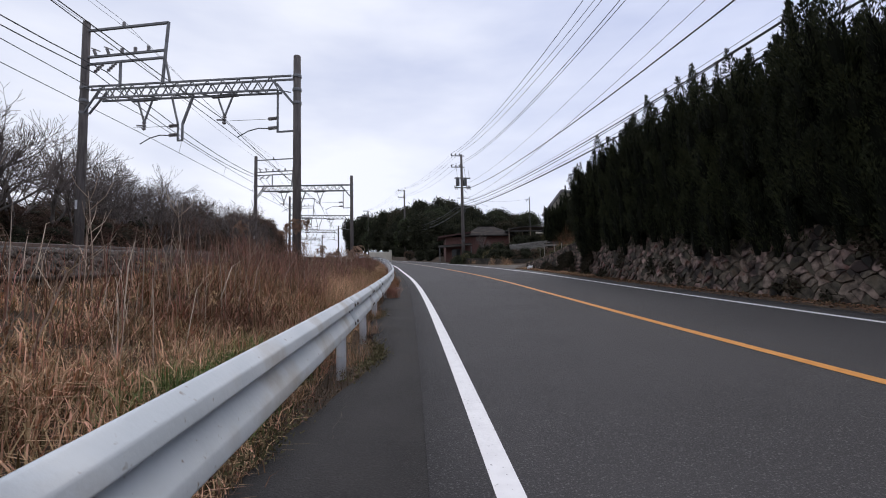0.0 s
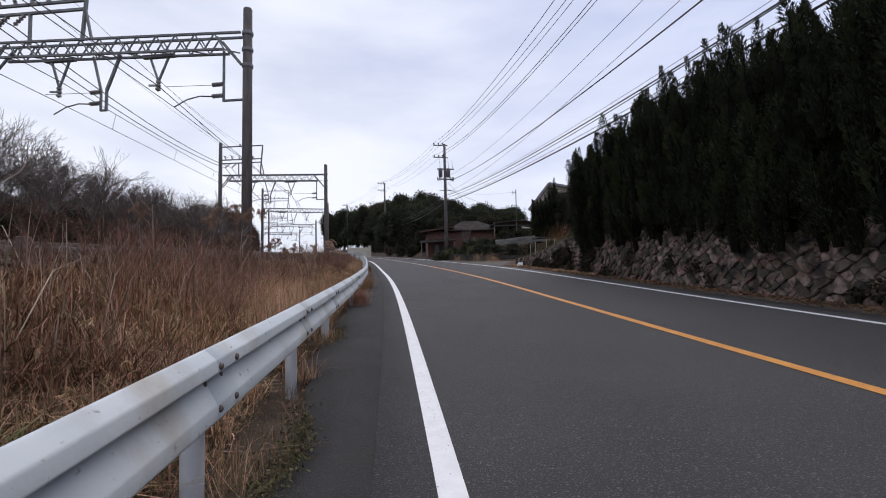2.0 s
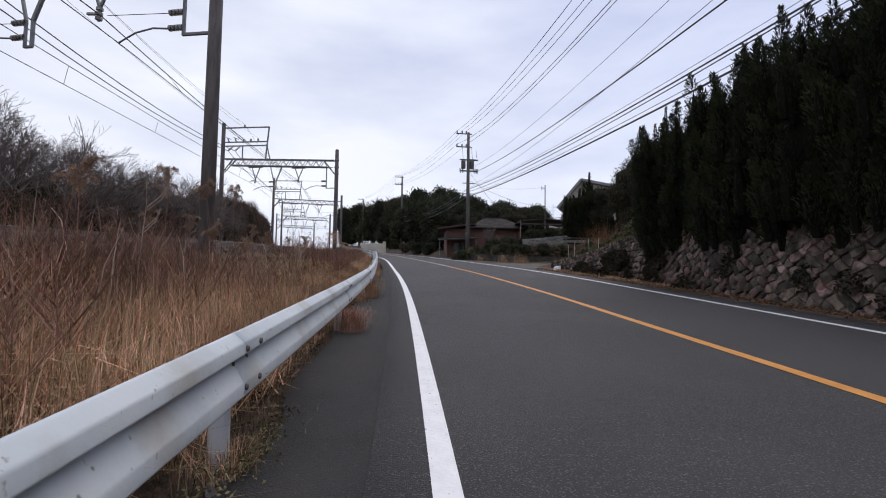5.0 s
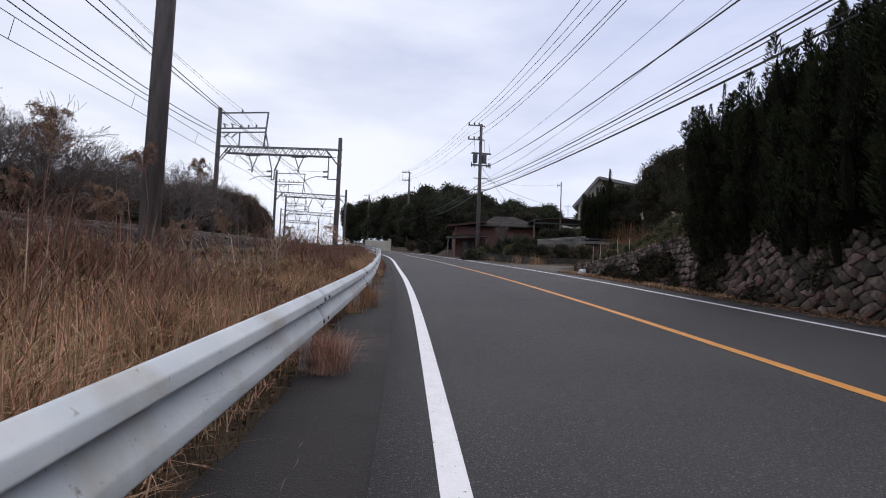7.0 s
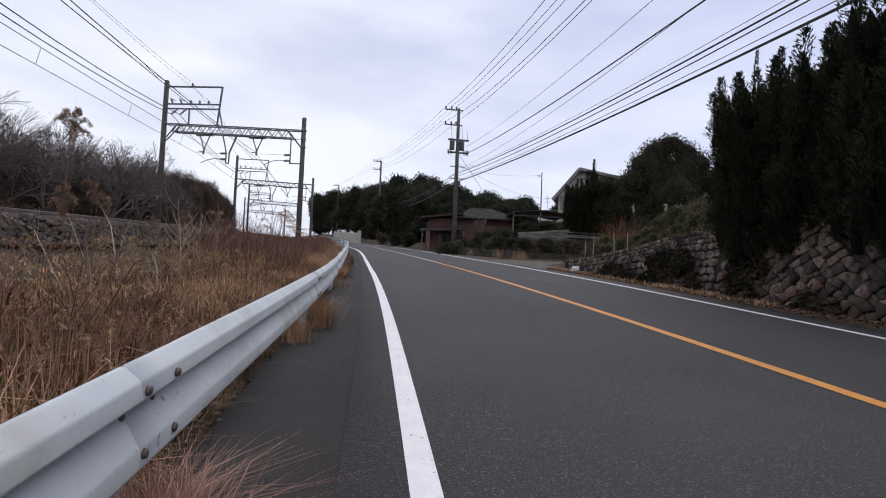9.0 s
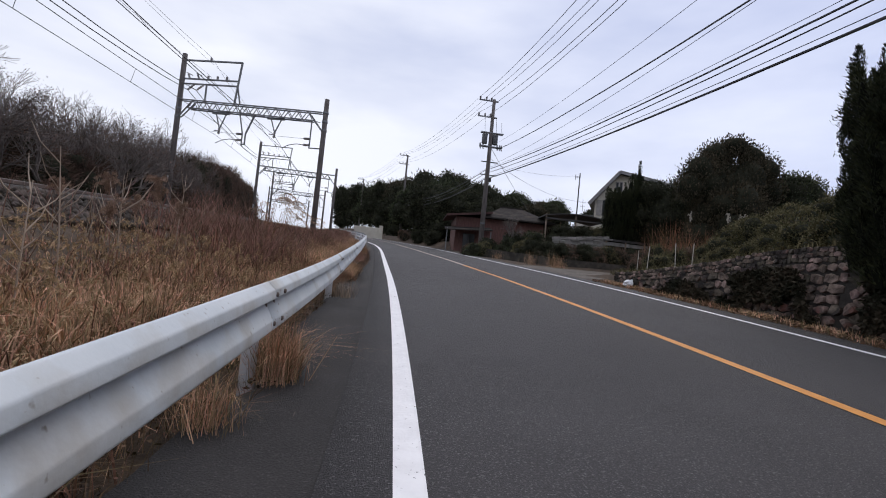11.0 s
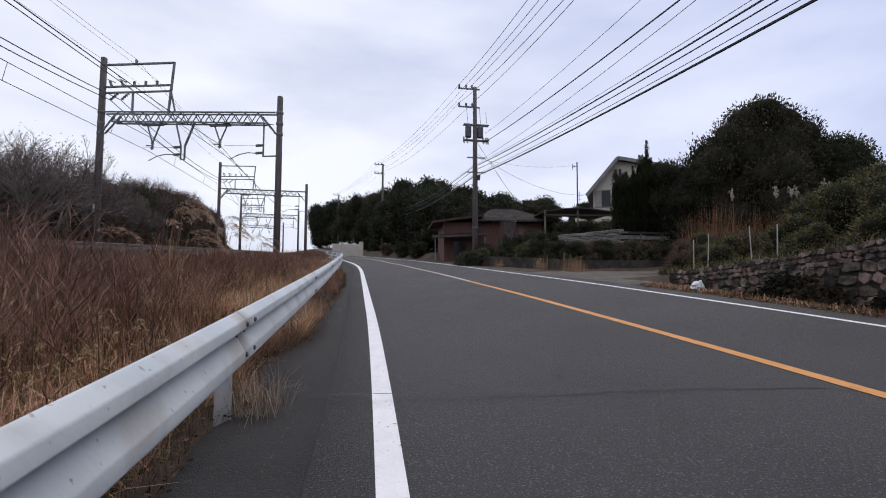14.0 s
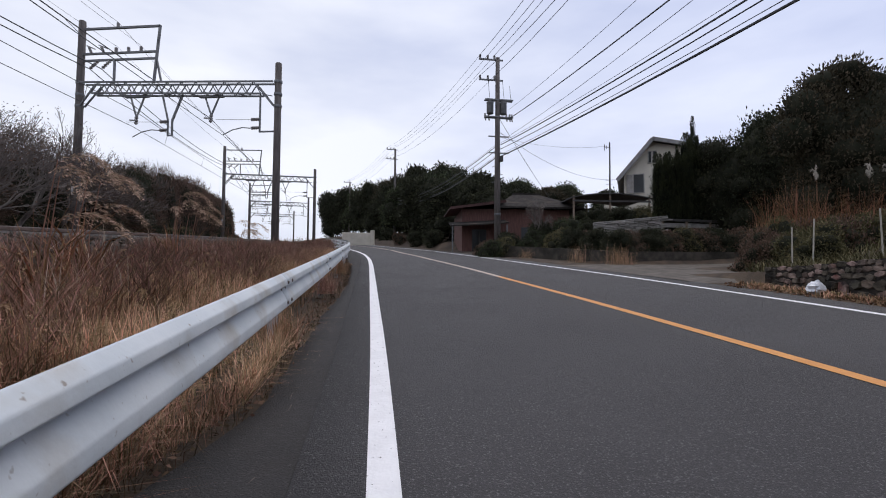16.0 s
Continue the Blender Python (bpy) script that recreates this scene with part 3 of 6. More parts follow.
RISE = 0.03  # the girder climbs a little towards the taller mast


def droop(g, a, b, r=0.018, sag=0.25, n=6):
    a, b = Vector(a), Vector(b)
    g.tube([a.lerp(b, i / n) - Vector((0, 0, 4 * sag * (i / n) * (1 - i / n))) for i in range(n + 1)], r, 5)


def insulator(g, a, b, discs=4, r=0.075):
    """A string of ribbed discs from a to b."""
    a, b = Vector(a), Vector(b)
    prof_ = [(0.015, 0.0)]
    length = (b - a).length
    for i in range(discs):
        h = length * (i + 0.5) / discs
        prof_ += [(0.025, h - 0.3 * length / discs), (r, h - 0.05), (r, h + 0.01), (0.025, h + 0.3 * length / discs)]
    prof_.append((0.015, length))
    g.lathe(prof_, 8, a, (b - a).to_track_quat("Z", "Y").to_matrix().to_4x4())


def make_gantry(m):
    """Two concrete masts with a lattice girder between them; the origin is the foot of the mast by the road, the other stands at -x."""
    ob = thing("railway_gantry", "concrete mast portal with a steel lattice girder over the railway", "catenary gantry", m, "portals over the railway")
    part("mast", Geo().lathe([(0.155, -1.4), (0.125, 7.9), (0.11, 7.93)], 16), M_CONC, ob, "stained grey concrete mast", True)
    far = part("mast", Geo().lathe([(0.17, -1.4), (0.13, 10.0), (0.115, 10.03)], 16), M_CONC, ob, "taller stained grey concrete mast", True)
    far.location = (-SPAN, 0, 0)
    top, bot = 7.15, 6.68
    x0, x1 = -SPAN + 0.14, -0.14

    def lift(x):
        return -RISE * x

    for y in (-0.15, 0.15):
        part("chord", Geo().bar((x0, y, top + lift(x0)), (x1, y, top + lift(x1)), 0.06), M_STEEL, ob)
        part("chord", Geo().bar((x0 + 0.5, y, bot + lift(x0)), (x1 - 0.5, y, bot + lift(x1)), 0.06), M_STEEL, ob)
    n = 12
    for y in (-0.15, 0.15):
        for i in range(n):
            xa, xb = x0 + 0.5 + i * (SPAN - 1.28) / n, x0 + 0.5 + (i + 1) * (SPAN - 1.28) / n
            mid = (xa + xb) / 2
            part("lacing_bar", Geo().bar((xa, y, bot + lift(xa)), (mid, y, top + lift(mid)), 0.03, 0.034), M_STEEL, ob)
            part("lacing_bar", Geo().bar((mid, y, top + lift(mid)), (xb, y, bot + lift(xb)), 0.03, 0.034), M_STEEL, ob)
    for i in range(8):
        x = x0 + 0.6 + i * (SPAN - 1.5) / 7
        part("cross_tie", Geo().bar((x, -0.15, bot + lift(x)), (x + 0.45, 0.15, bot + lift(x + 0.45)), 0.03), M_STEEL, ob)
    for x, s in ((x0, 1), (x1, -1)):
        up = lift(x)
        for y in (-0.15, 0.15):
            part("knee_brace", Geo().bar((x, y * 0.7, 6.2 + up), (x + s * 0.7, y, top - 0.1 + up), 0.055), M_STEEL, ob)
        for z in (6.2, 6.68, 7.17):
            c = part("clamp_band", Geo().lathe([(0.155, -0.05), (0.16, 0.0), (0.155, 0.05)], 14), M_STEEL, ob)
            c.location = (-SPAN if s == 1 else 0, 0, z + up)
    part("mast_plate", Geo().box((-SPAN, -0.165, 2.95), (0.1, 0.015, 0.34), None, 0.004), M_FADED_PLATE, ob, "small white plate on the mast")
    top += 0.2
    # upper frame on the taller mast
    xf = -SPAN + 3.45
    part("frame_beam", Geo().bar((-SPAN + 0.1, 0, 9.67), (xf, 0, 9.67), 0.08), M_STEEL, ob)
    part("frame_leg", Geo().bar((xf, 0, 9.70), (xf - 0.2, 0, top), 0.08), M_STEEL, ob)
    part("frame_brace", Geo().bar((xf - 0.12, 0, 8.37), (xf + 0.12, 0, top), 0.06), M_STEEL, ob)
    for z in (8.62, 8.34):
        part("crossarm", Geo().bar((-SPAN + 0.1, 0, z), (xf - 0.08, 0, z), 0.075), M_STEEL, ob)
    part("frame_post", Geo().bar((-SPAN + 1.5, 0, 8.34), (-SPAN + 1.5, 0, top), 0.07), M_STEEL, ob)
    for i, x in enumerate((0.45, 1.0, 1.55, 2.1, 2.65)):
        g = Geo()
        if i < 2:
            insulator(g, (-SPAN + x, 0, 8.66), (-SPAN + x - 0.12, 0, 8.92), 3, 0.055)
            g.bar((-SPAN + x - 0.22, 0, 8.98), (-SPAN + x + 0.16, 0, 8.82), 0.04)
        else:
            insulator(g, (-SPAN + x, 0, 8.66), (-SPAN + x, 0, 8.86), 3, 0.06)
        part("pin_insulator", g, M_INSUL, ob)
    g = Geo()
    insulator(g, (-SPAN + 1.6, 0, 9.71), (-SPAN + 1.6, 0, 9.89), 3, 0.06)
    part("pin_insulator", g, M_INSUL, ob)
    for x in (0.75, 1.3):
        g = Geo()
        insulator(g, (-SPAN + x, 0, 8.30), (-SPAN + x - 0.35, 0, 8.00), 4, 0.06)
        part("strain_insulator", g, M_INSUL, ob)
    # droppers under the girder
    for x in (-5.95, -2.75):
        bot = 6.68 + lift(x)
        g = Geo().bar((x - 0.3, 0, bot - 0.02), (x, 0, 5.92), 0.05).bar((x + 0.35, 0, bot - 0.02), (x, 0, 5.92), 0.05)
        part("v_hanger", g, M_STEEL, ob)
        part("hanger_plate", Geo().box((x, 0, bot - 0.08), (1.0, 0.12, 0.09)), M_STEEL, ob)
        g = Geo()
        insulator(g, (x, 0, 5.94), (x - 0.02, 0, 5.62), 3, 0.07)
        part("suspension_insulator", g, M_INSUL, ob)
        part("clamp_arm", Geo().bar((x - 0.3, 0, 5.82), (x, 0, 5.8), 0.05), M_INSUL, ob)
    loop = -4.6
    bot = 6.68 + lift(loop)
    g = Geo().bar((loop - 0.25, 0, bot), (loop + 0.02, 0, 5.75), 0.055).bar((loop + 0.62, 0, bot), (loop + 0.2, 0, 5.75), 0.07)
    g.bar((loop + 0.02, 0, 5.75), (loop + 0.02, 0, 5.15), 0.05).bar((loop + 0.2, 0, 5.75), (loop + 0.2, 0, 5.15), 0.06).bar((loop, 0, 5.15), (loop + 0.22, 0, 5.15), 0.05)
    part("drop_frame", g, M_STEEL, ob)
    bot = 6.7
    g = Geo().bar((-0.72, 0, bot), (-0.72, 0, 5.22), 0.055).bar((-0.75, 0, 5.22), (-0.1, 0, 5.22), 0.055)
    part("bracket_frame", g, M_STEEL, ob)
    for x in (loop, -0.75):
        for z in (5.72, 5.38):
            g = Geo()
            insulator(g, (x, 0, z), (x - 0.34, 0, z - 0.01), 4, 0.065)
            part("arm_insulator", g, M_INSUL, ob)
        g = Geo().tube([(x - 0.34, 0, 5.37), (x - 0.7, 0, 5.4), (x - 1.1, 0, 5.32), (x - 1.5, 0, 5.12)], 0.02, 6)
        part("steady_arm", g, M_STEEL, ob)
        part("stay_wire", Geo().tube([(x - 0.34, 0, 5.71), (x - 1.8, 0, 5.75)], 0.008, 5), M_WIRE, ob)
    return ob


GANTRIES = [(-5.0, -5, 1.0), (16.2, -10, 1.25), (38.9, -9, 2.3), (64.9, -2, 3.6), (90.0, 0, 4.6), (115.0, 2, 5.7)]
gantry_m = []
first = None
for y, ang, z in GANTRIES:
    m = pose(float(rail_x(y)), y, z, 0, 0, ang)
    gantry_m.append(m)
    if y < 0:
        continue
    if first is None:
        first = make_gantry(m)
    else:
        copy_thing(first, m)

# overhead wires along the railway
RUNS = [("contact wire", -6.1, 5.55, 0.0, 0.011), ("messenger wire", -5.97, 6.15, 0.1, 0.012), ("contact wire", -2.25, 5.12, 0.0, 0.011), ("messenger wire", -2.77, 5.8, 0.2, 0.014),
        ("feeder wire", -8.1, 8.0, 0.5, 0.02), ("feeder wire", -7.6, 8.0, 0.5, 0.02), ("signal wire", -6.9, 8.88, 0.35, 0.006), ("signal wire", -5.85, 8.88, 0.35, 0.006),
        ("ground wire", -6.9, 9.9, 0.4, 0.008)]
for kind_, x, z, sag, r in RUNS:
    pts = []
    for ma, mb in zip(gantry_m[:-1], gantry_m[1:]):
        a, b = ma @ Vector((x, 0, z)), mb @ Vector((x, 0, z))
        for i in range(8):
            u = i / 8
            pts.append(a.lerp(b, u) - Vector((0, 0, 4 * sag * u * (1 - u))))
    pts.append(b)
    thing("overhead_wire", "dark " + kind_ + " strung between railway portals", "overhead wire", group="railway wires", geo=Geo().tube(pts, r, 5), material=M_WIRE)
for x, z, xc, zc, sag in ((-6.1, 5.55, -5.97, 6.15, 0.1), (-2.25, 5.12, -2.77, 5.8, 0.2)):
    for ma, mb in zip(gantry_m[:4], gantry_m[1:5]):
        for u in (0.14, 0.38, 0.62, 0.86):
            a = (ma @ Vector((x, 0, z))).lerp(mb @ Vector((x, 0, z)), u)
            b = (ma @ Vector((xc, 0, zc))).lerp(mb @ Vector((xc, 0, zc)), u) - Vector((0, 0, 4 * sag * u * (1 - u)))
            thing("dropper", "thin dropper hanging the contact wire", "dropper wire", group="railway droppers", geo=Geo().tube([a, b], 0.007, 4), material=M_WIRE)

# small concrete boundary posts at the foot of the bank
bp = Geo().box((0, 0, 0.2), (0.13, 0.13, 1.0), None, 0.012)
bp_mesh = bp.mesh("boundary_post", M_CONC)
for x, y, top in ((-5.0, 9.29, 1.86),):
    ob = thing("boundary_post", "short grey concrete boundary post in dry grass", "post", pose(x, y, top - 0.7, 0, 0, 10), "boundary posts", geo=bp_mesh)


# ---- utility poles and their wires ----
def make_pole(m, tall, full=True):
    ob = thing("utility_pole", "tall concrete utility pole with crossarms and transformers" if full else "tall concrete utility pole with two crossarms", "utility pole", m, "poles along the road")
    part("shaft", Geo().lathe([(0.19, -0.6), (0.11, tall), (0.09, tall + 0.02)], 16), M_CONC, ob, "tapered grey concrete shaft", True)
    for z in (tall - 0.12, tall - 1.25):
        part("crossarm", Geo().bar((-1.05, 0, z), (0.3, 0, z), 0.075), M_STEEL, ob)
        for x in (-0.98, -0.55, -0.18):
            g = Geo()
            insulator(g, (x, 0, z + 0.04), (x, 0, z + 0.26), 3, 0.06)
            part("pin_insulator", g, M_INSUL, ob)
    if full:
        for z in (tall - 2.35, tall - 3.3):
            part("crossarm", Geo().bar((-0.72, -0.1, z), (0.85, -0.1, z), 0.07), M_STEEL, ob)
            part("crossarm", Geo().bar((-0.72, 0.1, z), (0.85, 0.1, z), 0.07), M_STEEL, ob)
        for x in (-0.42, 0.32):
            t = part("transformer", Geo().lathe([(0.17, 0.0), (0.19, 0.03), (0.19, 0.58), (0.2, 0.6), (0.2, 0.64), (0.12, 0.7)], 14), M_STEEL, ob, "grey cylindrical transformer", True)
            t.location = (x, 0, tall - 3.12)
            for dx in (-0.08, 0.08):
                g = Geo()
                insulator(g, (dx, 0, 0.66), (dx, 0, 0.86), 3, 0.035)
                part("bushing", g, M_INSUL, t)
        for x in (-0.7, -0.5, 0.5, 0.68, 0.8):
            g = Geo()
            insulator(g, (x, 0, tall - 3.28), (x, 0, tall - 3.08), 3, 0.05)
            insulator(g, (x, 0, tall - 3.34), (x + 0.05, 0, tall - 3.5), 2, 0.04)
            part("fuse", g, M_INSUL, ob)
        for z in (tall - 4.35, tall - 5.25):
            part("crossarm", Geo().bar((-0.5, 0, z), (0.65, 0, z), 0.06), M_STEEL, ob)
        part("junction_box", Geo().box((0.18, -0.15, tall - 5.6), (0.16, 0.2, 0.3), None, 0.02), M_DARK, ob)
        for k in range(4):
            g = Geo()
            x = -0.55 + 0.4 * k
            droop(g, (x, -0.1, tall - 1.25 - 0.3 * (k % 2)), (x + 0.15, 0.05, tall - 2.4), 0.012, 0.12)
            part("lead_wire", g, M_WIRE, ob)
        for k, z in enumerate(np.arange(4.0, tall - 5.4, 0.42)):
            part("step_bolt", Geo().bar((0, 0, z), (0.3 if k % 2 else -0.3, 0, z), 0.022), M_STEEL, ob)
    part("band", Geo().lathe([(0.175, 2.2), (0.185, 2.25), (0.175, 2.3)], 14), M_STEEL, ob)
    return ob


POLE = Vector((3.78, 45.4, 2.9))
make_pole(pose(*POLE, 0, 0, 6), 10.85)
POLE2 = Vector((-3.2, 76.0, 4.9))
make_pole(pose(*POLE2, 0, 0, 14), 11.6, False)
POLE3 = Vector((-12.5, 104.0, 6.6))
make_pole(pose(*POLE3, 0, 0, 14), 11.0, False)

BACK = (7.5, -8.0)


def span(a, b, sag, r, label, n=18):
    g = Geo()
    droop(g, a, b, r, sag, n)
    thing("power_line" if r < 0.013 else "cable", label, "overhead cable", group="cables along the road", geo=g, material=M_WIRE)


for dx, dz, bx, bz, sag in ((-0.98, 0.14, 7.07, 10.7, 2.0), (-0.55, 0.14, 9.45, 13.13, 1.92), (-0.18, 0.14, 8.54, 11.72, 1.88), (-0.98, -1.0, 7.37, 10.22, 2.45), (-0.18, -1.0, 7.8, 9.99, 1.81)):
    a = (POLE.x + dx, POLE.y, POLE.z + 10.85 + dz)
    span(a, (bx, BACK[1], bz), sag, 0.012, "thin bare power line over the road")
    span(a, (POLE2.x + dx, POLE2.y, POLE2.z + 11.6 + dz), 0.7, 0.009, "thin bare power line over the road")
    span((POLE2.x + dx, POLE2.y, POLE2.z + 11.6 + dz), (POLE3.x + dx, POLE3.y, POLE3.z + 11.0 + dz), 0.7, 0.009, "thin bare power line over the road")
span((4.35, 45.4, 10.35), (7.56, BACK[1], 6.41), 1.04, 0.02, "black insulated service cable over the road")
span((4.25, 45.4, 9.35), (7.9, BACK[1], 8.3), 1.3, 0.008, "very thin wire over the road")
span((4.4, 45.4, 10.9), (7.9, BACK[1], 9.0), 1.4, 0.008, "very thin wire over the road")
for dz, bx, back, sag, r in ((8.95, 9.69, 6.66, 1.01, 0.022), (8.72, 10.14, 7.17, 1.13, 0.016), (8.32, 11.07, 6.78, 0.89, 0.032), (8.42, 11.0, 6.95, 0.89, 0.010), (9.05, 9.65, 6.8, 1.01, 0.007)):
    span((3.95, 45.4, dz), (bx, BACK[1], back), sag, r, "thick black telephone cable beside the road")
    span((3.8, 45.4, dz), (POLE2.x, POLE2.y, dz + 1.6), 0.9, r, "thick black telephone cable beside the road")
span((3.9, 45.3, 9.6), (15.2, 56.0, 9.3), 0.8, 0.01, "service wire running down to the house")
span((3.9, 45.3, 10.3), (9.6, 52.5, 6.0), 0.2, 0.012, "guy wire slanting from the pole")
span((4.0, 45.4, 9.35), (10.98, 47.6, 9.65), 0.3, 0.006, "thin wire to the slim antenna pole")

# slim pole by the carport
ap = thing("antenna_pole", "slim dark metal pole with a small aerial", "pole", pose(10.93, 47.6, 4.6))
part("shaft", Geo().tube([(0, 0, -0.6), (0.02, 0, 5.25)], [0.06, 0.04], 8), M_DARK, ap)
part("aerial", Geo().bar((-0.32, 0, 4.95), (0, 0, 4.95), 0.03).bar((-0.3, 0, 4.75), (-0.3, 0, 5.12), 0.03).bar((-0.18, 0, 4.85), (-0.18, 0, 5.05), 0.025), M_DARK, ap)


# ---- red-brown cottage by the bend ----
hz = 3.35
cottage = thing("cottage", "low dark red boarded cottage with a weathered hipped roof", "house", pose(0.066, -2.448, 1.12 * hz - 0.264) @ Matrix.Scale(1.12, 4))
CX0, CX1, CY0, CY1 = 1.95, 8.0, 46.2, 51.5


def wall_box(g, x0, x1, y0, y1, z0, z1):
    g.box(((x0 + x1) / 2, (y0 + y1) / 2, (z0 + z1) / 2), (x1 - x0, y1 - y0, z1 - z0))


g = Geo()
wall_box(g, CX0, CX1, CY0, CY0 + 0.15, -0.9, 2.2)
part("wall", g, M_HUT, cottage, "dark red boarded wall")
g = Geo()
wall_box(g, CX0, CX1, CY1 - 0.15, CY1, -0.9, 2.2)
part("wall", g, M_HUT, cottage, "dark red boarded wall")
g = Geo()
wall_box(g, CX0, CX0 + 0.15, CY0 + 0.15, CY1 - 0.15, -0.9, 2.2)
part("wall", g, M_HUT, cottage, "dark red boarded wall")
g = Geo()
wall_box(g, CX1 - 0.15, CX1, CY0 + 0.15, CY1 - 0.15, -0.9, 2.2)
part("wall", g, M_HUT, cottage, "dark red boarded wall")
for x in np.arange(CX0 + 0.35, CX1, 0.42):
    part("batten", Geo().box((x, CY0 - 0.015, 0.6), (0.05, 0.03, 2.6)), M_HUT, cottage)


def hip_roof(x0, x1, y0, y1, z0, z1, inset, thick=0.09):
    g = Geo()
    ym = (y0 + y1) / 2
    top = [(x0 + inset, ym, z1), (x1 - inset, ym, z1)]
    v = [(x0, y0, z0), (x1, y0, z0), (x1, y1, z0), (x0, y1, z0), *top]
    v += [(x, y, z - thick) for x, y, z in v]
    g.add(v, [(0, 1, 5, 4), (1, 2, 5), (2, 3, 4, 5), (3, 0, 4), (6, 10, 11, 7), (7, 11, 8), (8, 11, 10, 9), (9, 10, 6), (0, 6, 7, 1), (1, 7, 8, 2), (2, 8, 9, 3), (3, 9, 6, 0)])
    return g


part("roof", hip_roof(3.7, 8.6, 45.55, 52.0, 2.28, 3.45, 1.65), M_ROOF, cottage, "weathered grey hipped roof")
part("ridge_cap", Geo().bar((5.3, 48.78, 3.47), (7.0, 48.78, 3.47), 0.16, 0.1), M_ROOF, cottage)
lean = Geo()
lean.add([(1.25, 45.6, 2.2), (4.3, 45.6, 2.62), (4.6, 51.8, 2.95), (1.25, 51.8, 2.4), (1.25, 45.6, 2.12), (4.3, 45.6, 2.54), (4.6, 51.8, 2.87), (1.25, 51.8, 2.32)],
         [(0, 1, 2, 3), (4, 7, 6, 5), (0, 4, 5, 1), (1, 5, 6, 2), (2, 6, 7, 3), (3, 7, 4, 0)])
part("roof", lean, M_ROOF_RED, cottage, "maroon metal lean-to roof")
part("fascia", Geo().bar((1.25, 45.56, 2.14), (4.3, 45.56, 2.56), 0.05, 0.14), M_ROOF_RED, cottage)
porch = Geo()
porch.add([(1.2, 44.7, 1.12), (4.3, 44.7, 1.32), (4.3, 46.25, 1.62), (1.2, 46.25, 1.42), (1.2, 44.7, 1.06), (4.3, 44.7, 1.26), (4.3, 46.25, 1.56), (1.2, 46.25, 1.36)],
          [(0, 1, 2, 3), (4, 7, 6, 5), (0, 4, 5, 1), (1, 5, 6, 2), (2, 6, 7, 3), (3, 7, 4, 0)])
part("porch_roof", porch, M_ROOF, cottage, "pale sheet porch roof")
for x in (1.32, 4.2):
    part("porch_post", Geo().bar((x, 44.8, -0.75), (x, 44.8, 1.2), 0.06), M_STEEL, cottage)
for x, w, z0, z1 in ((2.9, 0.8, -0.5, 1.05), (5.9, 1.3, 0.2, 1.2), (7.5, 0.9, 0.2, 1.2)):
    wf = part("window", Geo().box((x, CY0 - 0.03, (z0 + z1) / 2), (w, 0.06, z1 - z0)), M_DARK, cottage, "dark shaded window frame")
    part("pane", Geo().box((x - w / 4, CY0 - 0.065, (z0 + z1) / 2), (w / 2 - 0.06, 0.012, z1 - z0 - 0.1)), M_GLASS, wf)
    part("pane", Geo().box((x + w / 4, CY0 - 0.065, (z0 + z1) / 2), (w / 2 - 0.06, 0.012, z1 - z0 - 0.1)), M_GLASS, wf)

# ---- cream house up the bank ----
house = thing("house", "two-storey cream house with a grey gabled roof behind trees", "house", pose(14.05, 52.5, 4.95, 0, 0, -25))
HW, HD, HE, HA, HR, HF = 7.6, 8.0, 3.95, 1.85, 6.15, 4.6
g = Geo()
g.add([(0, 0, -2), (HW, 0, -2), (HW, 0, HF), (HA, 0, HR), (0, 0, HE), (0, 0.2, -2), (HW, 0.2, -2), (HW, 0.2, HF), (HA, 0.2, HR), (0, 0.2, HE)],
      [(0, 1, 2, 3, 4), (9, 8, 7, 6, 5), (0, 5, 6, 1), (1, 6, 7, 2), (4, 9, 5, 0), (2, 7, 8, 3), (3, 8, 9, 4)])
part("wall", g, M_CREAM, house, "cream rendered gable wall")
for x, h in ((0.1, HE), (HW - 0.1, HF)):
    part("wall", Geo().box((x, HD / 2 + 0.1, h / 2 - 1), (0.2, HD - 0.2, h + 2)), M_CREAM, house, "cream rendered side wall")
part("wall", Geo().box((HW / 2, HD + 0.1, HE / 2 - 1), (HW - 0.4, 0.2, HE + 2)), M_CREAM, house, "cream rendered back wall")
for xe, ze in ((-0.45, HE - 0.45 * (HR - HE) / HA), (HW + 0.5, HF - 0.5 * (HR - HF) / (HW - HA))):
    v = [(xe, -0.6, ze + 0.08), (HA, -0.6, HR + 0.08), (HA, HD + 0.6, HR + 0.08), (xe, HD + 0.6, ze + 0.08)]
    v += [(a, b, c + 0.14) for a, b, c in v]
    part("roof", Geo().add(v, [(0, 3, 2, 1), (4, 5, 6, 7), (0, 1, 5, 4), (1, 2, 6, 5), (2, 3, 7, 6), (3, 0, 4, 7)]), M_HOUSE_ROOF, house, "grey tiled roof slope")
    part("barge_board", Geo().bar((xe, -0.62, ze + 0.1), (HA, -0.62, HR + 0.1), 0.04, 0.26), M_HOUSE_ROOF, house)
for x, z, w, h in ((0.95, 3.3, 0.62, 1.25), (1.68, 5.1, 0.16, 0.75), (1.98, 5.1, 0.16, 0.75), (3.9, 3.2, 1.2, 1.3), (1.4, 0.6, 1.6, 1.2)):
    wf = part("window", Geo().box((x, -0.03, z), (w + 0.12, 0.08, h + 0.12), None, 0.01), M_ALU, house, "window with a brown frame")
    part("pane", Geo().box((x, -0.075, z), (w, 0.012, h)), M_GLASS, wf)
part("shutter_box", Geo().box((0.36, -0.06, 3.3), (0.4, 0.1, 1.3), None, 0.01), M_ALU, house, "grey sliding shutter box")
